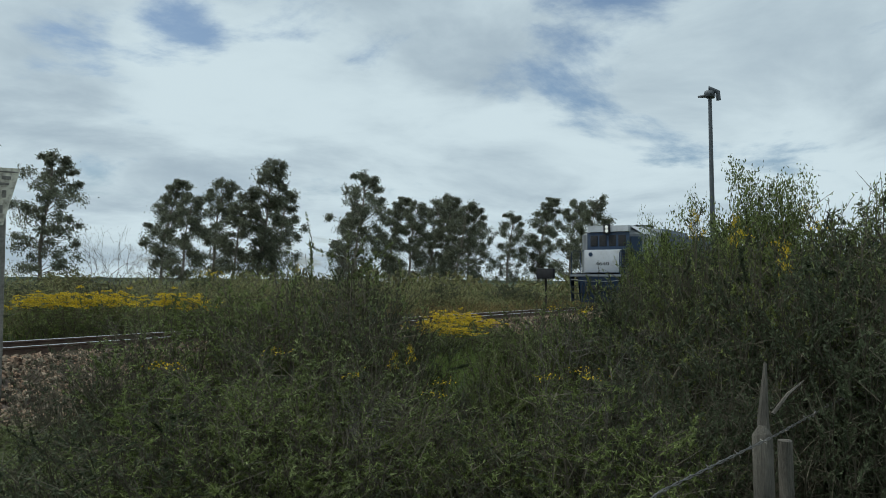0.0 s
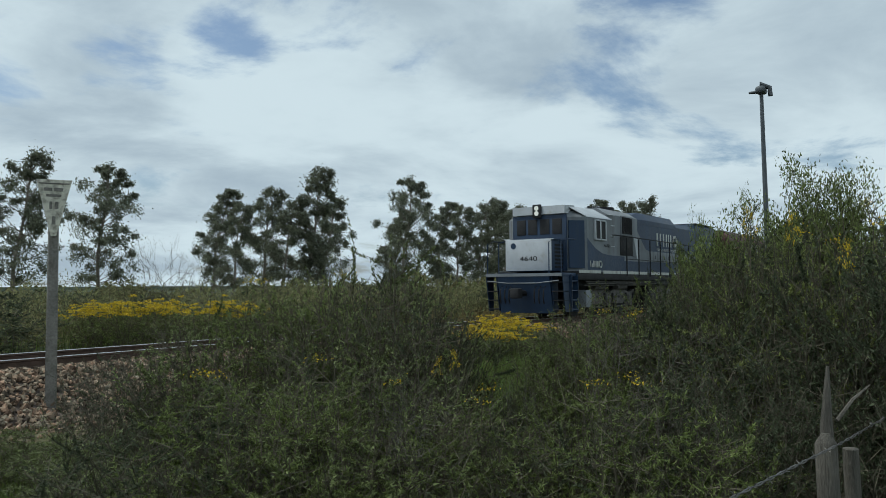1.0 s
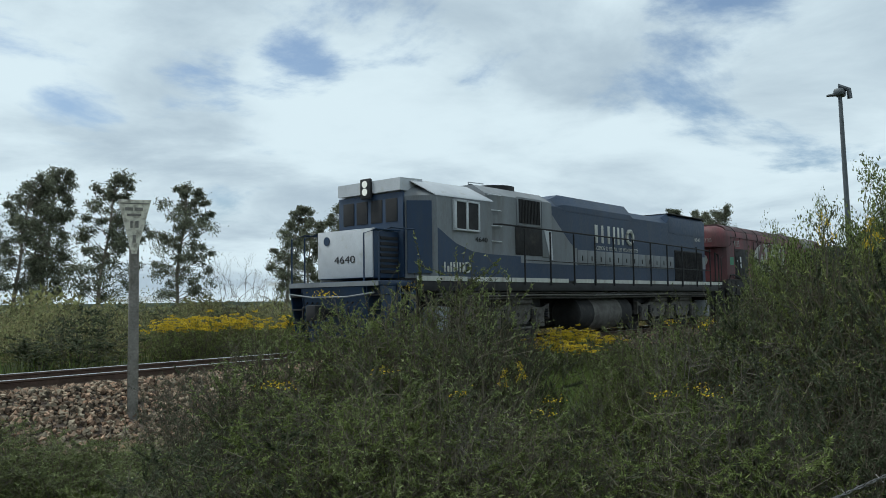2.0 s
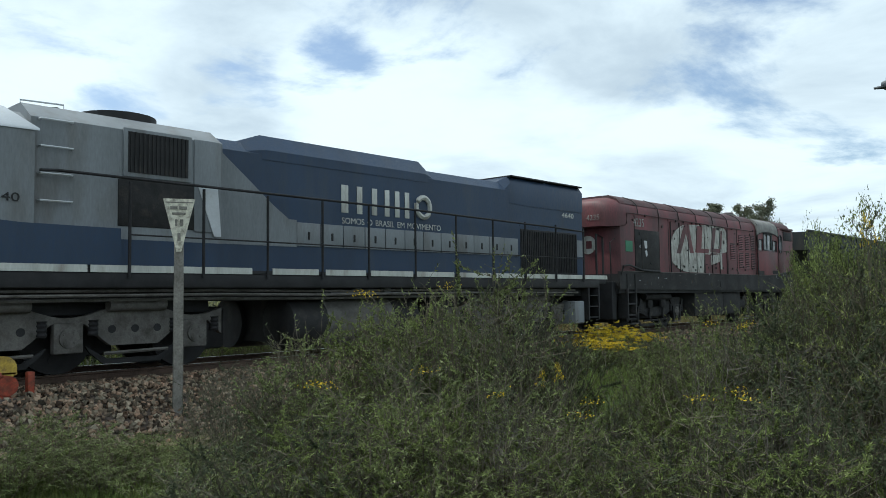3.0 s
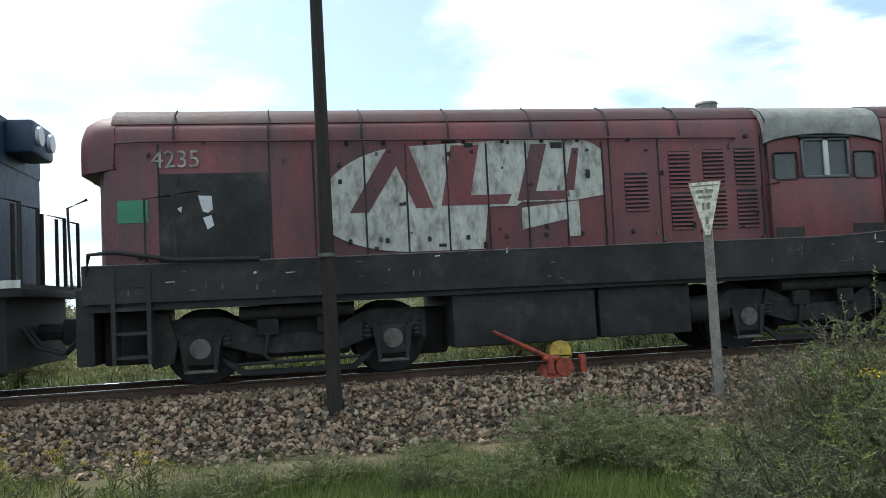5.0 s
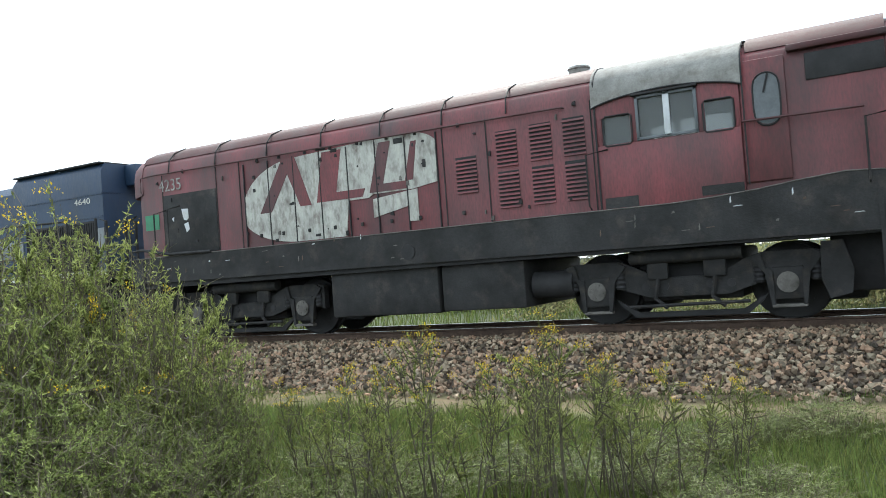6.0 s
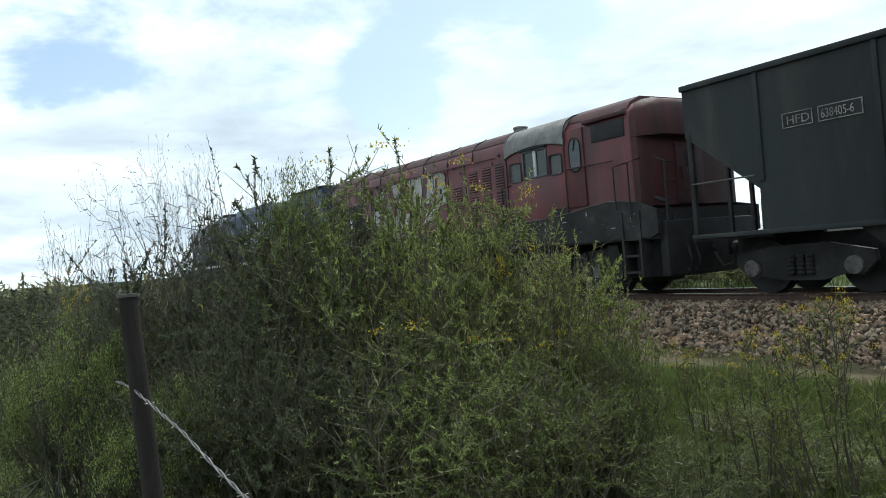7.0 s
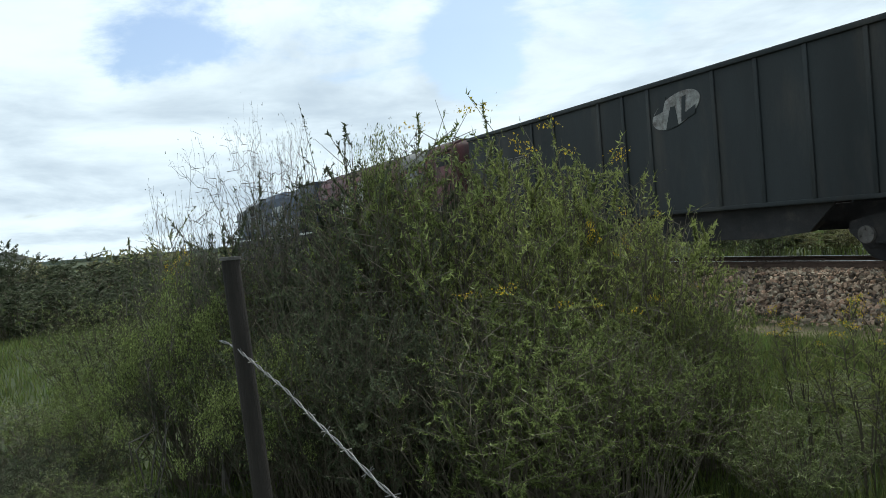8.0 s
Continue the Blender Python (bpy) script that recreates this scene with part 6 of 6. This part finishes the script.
def far_scrub(name, yaw0, yaw1, d0, d1, n, seed, label):
    """A broken line of distant bushes, too far to tell one from the next."""
    rng = np.random.RandomState(seed)
    c = 90
    ya, dd = rng.uniform(yaw0, yaw1, c), rng.uniform(d0, d1, c)
    hh, ww = rng.uniform(1.2, 2.6, c), rng.uniform(1.5, 4.0, c)
    j = rng.randint(0, c, n)
    off = rng.normal(0, 0.45, (n, 2)) * ww[j][:, None]
    x = -np.sin(np.radians(ya[j])) * dd[j] + off[:, 0]
    y = np.cos(np.radians(ya[j])) * dd[j] + off[:, 1]
    z = np.array([land(a, b) for a, b in zip(x, y)]) + hh[j] * rng.uniform(0, 1, n) * np.clip(1 - (off ** 2).sum(1) / ww[j] ** 2 * 0.8, 0.1, 1)
    v, f = np_leaves(np.stack([x, y, z], axis=1), rng.normal(size=(n, 3)) + np.array([0, 0, 0.4]), 0.42, 0.11, rng)
    tagged(new(name, mesh_arrays(name, v, f, M_SCRUB)), label, "scrub", kind="stuff")


def scrub_belt(name, xr, yr, clumps, per, seed, tall, label, material):
    """Knee- to head-high scrub growing together beyond the line: rounded leafy heads of many sizes."""
    rng = np.random.RandomState(seed)
    cx, cy = rng.uniform(*xr, clumps), rng.uniform(*yr, clumps)
    ch, cw = rng.uniform(*tall, clumps), rng.uniform(0.5, 1.4, clumps)
    base = np.array([land(a, b) for a, b in zip(cx, cy)])
    j = np.repeat(np.arange(clumps), per)
    n = len(j)
    ang, q = rng.uniform(0, 6.283, n), np.sqrt(rng.uniform(0, 1, n))
    z = base[j] + ch[j] * (1 - 0.75 * q ** 2) * rng.uniform(0.25, 1.08, n)
    p = np.stack([cx[j] + np.cos(ang) * q * cw[j], cy[j] + np.sin(ang) * q * cw[j], z], axis=1)
    v, f = np_leaves(p, rng.normal(size=(n, 3)) * 0.7 + np.array([0, 0, 0.7]), 0.12, 0.020, rng)
    tagged(new(name, mesh_arrays(name, v, f, material)), label, "scrub", kind="stuff")


scrub_belt("trackside_scrub", (-8, 40), (16.5, 27), 360, 300, 41, (0.6, 1.5), "tangled olive scrub on the rise beyond the line", M_SCRUB)
scrub_belt("trackside_scrub", (-8, 60), (25, 48), 420, 230, 42, (0.9, 2.1), "tangled grey-green scrub on the rise beyond the line", M_SCRUB)
scrub_belt("trackside_scrub", (20, 48), (14.0, 18), 150, 260, 43, (0.3, 0.75), "dry ochre grass and low scrub beside the line", M_DRYGRASS)
far_scrub("distant_scrub", -100, 0, 50, 110, 26000, 31, "distant grey-green scrub across the field")
far_scrub("distant_scrub", 5, 105, 45, 110, 26000, 32, "distant grey-green scrub across the field")

# grass
def grass(name, n, xr, yr, hmin, hmax, width, seed, label, keep):
    rng = np.random.RandomState(seed)
    x, y = rng.uniform(*xr, n), rng.uniform(*yr, n)
    ok = np.array([keep(a, b) for a, b in zip(x, y)])
    x, y = x[ok], y[ok]
    n = len(x)
    z = np.array([land(a, b) for a, b in zip(x, y)])
    patch = np.array([0.75 + 0.6 * noise.noise((a * 0.8, b * 0.8, 9.0)) for a, b in zip(x, y)])
    h = rng.uniform(hmin, hmax, n) * np.clip(patch, 0.3, 1.4)
    a, lean = rng.uniform(0, 6.283, n), rng.uniform(0.1, 0.85, n) * h
    p = np.stack([x, y, z - 0.01], axis=1)
    w = np.stack([np.cos(a), np.sin(a), np.zeros(n)], axis=1) * width * rng.uniform(0.6, 1.3, n)[:, None]
    tip = p + np.stack([-np.sin(a) * lean, np.cos(a) * lean, h], axis=1)
    V = np.stack([p - w, p + w, tip], axis=1).reshape(-1, 3)
    F = np.arange(n * 3).reshape(-1, 3)
    tagged(new(name, mesh_arrays(name, V, F, M_GRASS)), label, "grass", kind="stuff")


grass("grass", 190000, (-10, 9), (2.8, 8.3), 0.06, 0.23, 0.0056, 1, "lush green roadside grass", lambda a, b: b < 7.45 + 0.5 * noise.noise((a * 0.6, 0, 3.0)) or noise.noise((a, b, 4.0)) > 0.25 and a < -1 or a > 1)
grass("field_grass", 110000, (-34, -4.5), (-4, 7.4), 0.06, 0.22, 0.008, 2, "green field grass beside the fence", lambda a, b: True)
grass("thicket_grass", 34000, (8, 17), (2.5, 9.2), 0.12, 0.4, 0.007, 23, "rank grass behind the thicket", lambda a, b: True)
grass("near_grass", 70000, (-6, 8), (-4, 2.9), 0.04, 0.16, 0.005, 27, "short green grass round the fence", lambda a, b: True)
grass("tall_grass", 3500, (-9, 8), (3.0, 7.6), 0.2, 0.45, 0.004, 11, "taller grass tufts in the verge", lambda a, b: noise.noise((a * 0.9, b * 0.9, 21.0)) > 0.0)
grass("verge_grass", 40000, (-30, 45), (14.2, 30), 0.2, 0.75, 0.014, 3, "tall mixed grass beyond the line", lambda a, b: True)
grass("track_grass", 14000, (6, 42), (7.0, 10.1), 0.2, 0.6, 0.008, 5, "rough grass at the ballast toe", lambda a, b: True)
grass("path_grass", 52000, (-14, 9), (7.2, 8.9), 0.04, 0.15, 0.005, 15, "patchy grass creeping over the dirt strip", lambda a, b: noise.noise((a * 0.9, b * 1.3, 5.0)) > -0.12 + 0.22 * max(0, b - 8.2))
grass("track_grass", 700, (-26, 8), (8.9, 10.2), 0.06, 0.2, 0.006, 6, "sparse weeds among the stones", lambda a, b: noise.noise((a * 0.5, b, 8.0)) > 0.1)

# ---- signs, poles, fence, switch stand ----
def rail_sign():
    x, y = 5.30, 9.52
    e = thing("track_sign", x, y, -0.6, "weathered concrete post with white inverted triangular plate", "sign")
    bm = B()
    loft(bm, [[(x + sx * w, y + sy * w, z) for sx, sy in ((-1, -1), (1, -1), (1, 1), (-1, 1))] for z, w in ((-0.7, 0.068), (2.1, 0.058))])
    bmesh.ops.bevel(bm, geom=bm.edges[:], offset=0.012, segments=1, affect="EDGES")
    bmesh.ops.rotate(bm, verts=bm.verts, cent=(x, y, 0), matrix=Matrix.Rotation(radians(-29), 3, "Z"))
    part("post", bm, M_CONC, e, "grey weathered concrete post")
    bm = B()
    pts = [(-0.20, 2.29), (0.20, 2.29), (0.03, 1.60), (-0.03, 1.60)]
    plate(bm, pts, -0.085, 0.018)
    rot, mv = Matrix.Rotation(radians(-29), 4, "Z"), Matrix.Translation((x, y, 0))
    bm.transform(mv @ rot)
    plate_ob = part("plate", bm, M_SIGN, e, "flaking cream triangular plate")
    for u0, u1, v0, v1 in ((-0.17, 0.17, 2.235, 2.25), (-0.11, -0.02, 2.15, 2.19), (0.0, 0.1, 2.15, 2.19), (-0.09, 0.08, 2.08, 2.11), (-0.05, -0.02, 1.93, 2.02), (0.01, 0.05, 1.93, 2.02), (-0.02, 0.02, 1.74, 1.84)):
        bm = B(); box(bm, u0, u1, -0.092, -0.084, v0, v1); bm.transform(mv @ rot)
        part("worn_mark", bm, M_CONC, plate_ob, "faded dark marking")


rail_sign()


def timber_pole():
    x, y = 0.43, 9.8
    e = thing("utility_pole", x, y, -0.7, "slim dark tarred timber pole beside the ballast", "pole")
    bm = B(); tube(bm, [(x, y, -0.8), (x - 0.02, y, 2.0), (x - 0.03, y, 7.0)], [0.095, 0.085, 0.07], 14); part("shaft", bm, M_POLE, e)
    bm = B(); tube(bm, [(x - 0.02, y, 1.54), (x - 0.02, y, 1.585)], 0.105, 14); part("ring", bm, M_BOGIE, e, "pale metal band")


timber_pole()


def lamp_mast():
    x, y = polar(-77.3, 32.3)
    e = thing("street_lamp", x, y, -0.5, "tall slender grey lamp mast with dark lamp head", "street lamp")
    bm = B(); tube(bm, [(x + 0.1, y - 0.1, -0.6), (x, y, 8.25)], [0.12, 0.07], 10); part("mast", bm, M_LAMP, e)
    bm = B(); box(bm, x - 0.28, x + 0.28, y - 0.18, y + 0.18, 8.2, 8.48, 0.1); head = part("lamp_head", bm, M_LAMP, e)
    r = Vector((0.22, -0.97, 0))
    bm = B(); tube(bm, [Vector((x, y, 8.45)), Vector((x, y, 8.6)) - r * 0.05, Vector((x, y, 8.42)) + r * 0.0 - r * -0.3, Vector((x, y, 8.1)) + r * 0.32], 0.09, 8); part("shade", bm, M_LAMP, head)
    bm = B(); tube(bm, [Vector((x, y, 8.3)), Vector((x, y, 8.28)) - r * 0.45], [0.09, 0.04], 8); part("arm", bm, M_LAMP, e)


lamp_mast()


def small_board():
    x, y = polar(-66, 35)
    e = thing("trackside_board", x, y, -0.3, "small dark trackside board on a thin leaning post", "sign")
    bm = B(); tube(bm, [(x + 0.05, y, -0.4), (x, y, 1.5)], 0.05, 6); part("post", bm, M_POLE, e)
    bm = B(); box(bm, x - 0.12, x + 0.12, y - 0.4, y + 0.4, 1.15, 1.6, 0.03); part("board", bm, M_DARK, e)


small_board()


def switch_stand():
    x, y = 3.35, 10.45
    e = thing("switch_stand", x, y, -0.3, "orange hand-thrown switch stand with yellow counterweight and lever", "switch stand")
    bm = B(); box(bm, x - 0.45, x + 0.22, y - 0.35, y + 0.2, -0.36, -0.17, 0.015); part("base_block", bm, M_SLEEPER, e)
    bm = B(); box(bm, x - 0.42, x - 0.02, y - 0.37, y - 0.33, -0.34, -0.2, 0.005); part("base_plate", bm, M_ORANGE, e)
    bm = B(); loft(bm, [[(x - 0.2, y - 0.28, -0.17), (x + 0.2, y - 0.28, -0.17), (x + 0.2, y + 0.1, -0.17), (x - 0.2, y + 0.1, -0.17)], [(x - 0.12, y - 0.22, 0.0), (x + 0.14, y - 0.22, 0.0), (x + 0.14, y + 0.04, 0.0), (x - 0.12, y + 0.04, 0.0)]]); part("housing", bm, M_ORANGE, e)
    bm = B(); tube(bm, [(x - 0.06, y - 0.26, -0.1), (x - 0.06, y - 0.24, 0.12)], [0.06, 0.04], 8); tube(bm, [(x - 0.16, y - 0.24, 0.1), (x + 0.06, y - 0.24, 0.1)], 0.045, 8); part("yoke", bm, M_ORANGE, e)
    bm = B(); tube(bm, [(x + 0.12, y - 0.3, -0.02), (x + 0.12, y + 0.02, -0.02)], 0.12, 16); part("crank_drum", bm, M_ORANGE, e)
    bm = B(); tube(bm, [(x - 0.06, y - 0.24, 0.1), (x - 0.4, y - 0.24, 0.28), (x - 0.82, y - 0.24, 0.5)], [0.035, 0.03, 0.02], 8); part("lever", bm, M_ORANGE, e, "chipped orange lever")
    bm = B(); tube(bm, [(x + 0.14, y - 0.1, 0.17), (x + 0.14, y + 0.06, 0.17)], 0.15, 18); box(bm, x - 0.02, x + 0.3, y - 0.1, y + 0.06, 0.08, 0.14, 0.02); part("counterweight", bm, M_YELLOWP, e, "faded yellow round counterweight")
    bm = B(); box(bm, x + 0.38, x + 0.46, y - 0.2, y - 0.1, -0.3, 0.12, 0.01); part("stake", bm, M_ORANGE, e)
    bm = B(); tube(bm, [(x - 0.05, y + 0.1, -0.2), (x - 0.05, TRACK - 0.5, -0.12)], 0.03, 6); part("throw_rod", bm, M_RUST, e)


switch_stand()


def fence():
    e = thing("wire_fence", 0, 0.6, -0.6, "old barbed wire fence on weathered wooden posts", "fence")
    def post(name, x, y, top, r, m, label, jag, tilt=0.0):
        bm = B(); tube(bm, [(x + 0.03, y + 0.01, -0.75), (x + 0.015, y, 0.0), (x - 0.03, y - tilt, top - 0.04), (x - 0.032, y - tilt, top)], [r * 1.05, r, r * 0.95, r * (0.35 if jag else 0.93)], 12)
        part(name, bm, m, e, label)
    post("fence_post", -3.05, 0.63, 0.90, 0.036, M_POLE, "dark round wooden post", False, 0.035)
    bm = B(); disc(bm, (-3.082, 0.595, 0.90), (0, 0, 1), 0.04, 0.012, 12); part("post_cap", bm, M_BOGIE, e)
    post("fence_post", 3.50, 0.60, 0.36, 0.043, M_WOOD, "split silvery wooden post", True)
    post("fence_post", 3.66, 0.535, 0.28, 0.032, M_WOOD, "split silvery wooden post", False)
    bm = B(); tube(bm, [(3.50, 0.59, 0.1), (3.49, 0.60, 0.38), (3.495, 0.59, 0.62)], [0.034, 0.024, 0.006], 6); part("splinter", bm, M_WOOD, e)
    bm = B(); tube(bm, [(3.55, 0.57, 0.40), (3.62, 0.52, 0.48), (3.72, 0.47, 0.53)], [0.009, 0.007, 0.003], 5); part("twig", bm, M_WOOD, e)
    post("fence_post", 7.6, 0.12, 0.6, 0.06, M_WOOD, "weathered wooden post", False)
    path = [(-3.21, 0.555, 0.586), (-3.14, 0.57, 0.580), (-3.06, 0.585, 0.566), (-2.49, 0.61, 0.49), (-2.23, 0.62, 0.438), (-1.96, 0.62, 0.405), (-1.73, 0.62, 0.373), (-0.8, 0.63, 0.31), (0.6, 0.66, 0.29), (1.6, 0.69, 0.30), (2.32, 0.70, 0.322), (2.84, 0.65, 0.312), (3.47, 0.55, 0.323), (4.1, 0.49, 0.322), (5.67, 0.25, 0.375), (7.6, 0.1, 0.45)]
    fine = []
    for a, b in zip(path, path[1:]):
        n = max(int((Vector(b) - Vector(a)).length / 0.035), 2)
        fine += [Vector(a).lerp(Vector(b), k / n) for k in range(n)]
    for ph in (0.0, math.pi):
        bm = B(); tube(bm, [p + Vector((0, math.cos(k * 1.1 + ph) * 0.0035, math.sin(k * 1.1 + ph) * 0.0035)) for k, p in enumerate(fine)], 0.0024, 5); part("wire_strand", bm, M_WIRE, e, "twisted grey wire")
    rg = random.Random(3)
    for k in range(6, len(fine) - 3, 4):
        p = fine[k]
        bm = B()
        for q in range(2):
            d = Vector((rg.uniform(-0.5, 0.5), rg.uniform(-1, 1), rg.uniform(-1, 1))).normalized() * 0.018
            tube(bm, [p - d, p + d], [0.0014, 0.0014], 4)
        part("barb", bm, M_WIRE, e)


fence()


def far_house(yaw, d, w, h, label):
    x, y = polar(yaw, d)
    e = thing("farm_building", x, y, land(x, y), label, "building")
    z = land(x, y)
    bm = B(); box(bm, x - w / 2, x + w / 2, y, y + 8, z - 0.5, z + h); wall = part("wall", bm, M_FARWALL, e)
    bm = B(); loft(bm, [[(xx, y - 0.6, z + h), (xx, y + 4, z + h + 1.6), (xx, y + 8.6, z + h)] for xx in (x - w / 2 - 0.5, x + w / 2 + 0.5)]); part("roof", bm, M_TILE if h > 3 else M_ROOFGREY, e)
    for k in range(int(w // 4)):
        bm = B(); box(bm, x - w / 2 + 1.5 + k * 4, x - w / 2 + 2.7 + k * 4, y - 0.06, y + 0.05, z + 1.0, z + 2.2); part("window", bm, M_DARK, wall)


far_house(-57.5, 230, 24, 3.0, "low white farm shed with grey roof far across the field")
far_house(94, 150, 16, 2.6, "low white farm shed far across the field")

bm = B()
vs = []
for k in range(73):
    a = radians(-110 + k * 3.1)
    h = 3 + 9 * (0.5 + 0.5 * noise.noise((k * 0.23, 1.0, 0.0)))
    X, Y = -math.sin(a) * 1900, math.cos(a) * 1900
    vs.append((bm.verts.new((X, Y, -8)), bm.verts.new((X, Y, h))))
for a, b in zip(vs, vs[1:]):
    bm.faces.new((a[0], b[0], b[1], a[1]))
solid("backdrop", bm, M_HILL, "low blue-green hills on the horizon", "hills", kind="structure")

# ---- sleepers and stones ----
bm = B(); box(bm, -0.1, 0.1, -0.95, 0.95, -0.14, 0.0, 0.012)
sleeper_me = finish(bm, "sleeper", M_SLEEPER)
bed = bpy.data.objects["trackbed"]
for k in range(150):
    ob = new("sleeper", sleeper_me)
    ob.parent = bed
    ob.location = (-32 + k * 0.6 + 0.03 * math.sin(k * 5.1), TRACK + 0.03 * math.sin(k * 3.3), -0.135)
    ob.rotation_euler = (0, 0, 0.02 * math.sin(k * 7.7))


def stones(n, seed):
    rng = np.random.RandomState(seed)
    x = np.where(rng.uniform(size=n) < 0.8, rng.uniform(-20, 12, n), rng.uniform(10, 34, n))
    y = np.where(rng.uniform(size=n) < 0.86, rng.uniform(8.9, 11.0, n), rng.uniform(11.1, 12.6, n))
    z = np.interp(y, [8.75, 9.2, 10.25, 12.9], [-0.72, -0.58, -0.17, -0.17])
    low = rng.uniform(size=n) < 0.05
    y = np.where(low, rng.uniform(8.2, 9.0, n), y); z = np.where(low, -0.6, z)
    s = rng.uniform(0.024, 0.056, n)
    octa = np.array([(1, 0, 0), (-1, 0, 0), (0, 1, 0), (0, -1, 0), (0, 0, 1), (0, 0, -1)], float)
    V = octa[None] * rng.uniform(0.6, 1.1, (n, 6, 1)) * (rng.uniform(0.75, 1.25, (n, 1, 3)) * s[:, None, None])
    q = rng.normal(size=(n, 3, 3)); q, _ = np.linalg.qr(q)
    V = np.einsum("nij,nkj->nki", q, V) + np.stack([x, y, z + s * 0.4 + rng.uniform(0, 0.025, n)], axis=1)[:, None]
    f = np.array([(0, 2, 4), (2, 1, 4), (1, 3, 4), (3, 0, 4), (2, 0, 5), (1, 2, 5), (3, 1, 5), (0, 3, 5)])
    F = (np.arange(n)[:, None, None] * 6 + f[None]).reshape(-1, 3)
    tagged(new("ballast_stones", mesh_arrays("ballast_stones", V.reshape(-1, 3), F, M_STONE)), "pinkish grey crushed ballast stones", "ballast", kind="stuff")


stones(46000, 8)

# ---- what moves: the train rolls past at about 37 km/h ----
RUN = [(0.0, 46.4), (1.0, 35.82), (1.5, 30.67), (3.0, 15.30), (4.5, 0.0), (6.0, -15.0), (7.0, -25.10), (8.0, -35.16)]


def motions():
    for ob in (LOCO, RED, HOP):
        s = ORIGIN[ob.name][0]
        walk(ob, [(t, pose(x + s, TRACK, 0)) for t, x in RUN])
    for ob, s, r in SPIN:
        rows = []
        for k in range(121):
            t = k / 15
            rows.append((t, pose(s, 0, r, 0, -math.degrees(10.15 * t / r), 0)))
        walk(ob, rows)


motions()
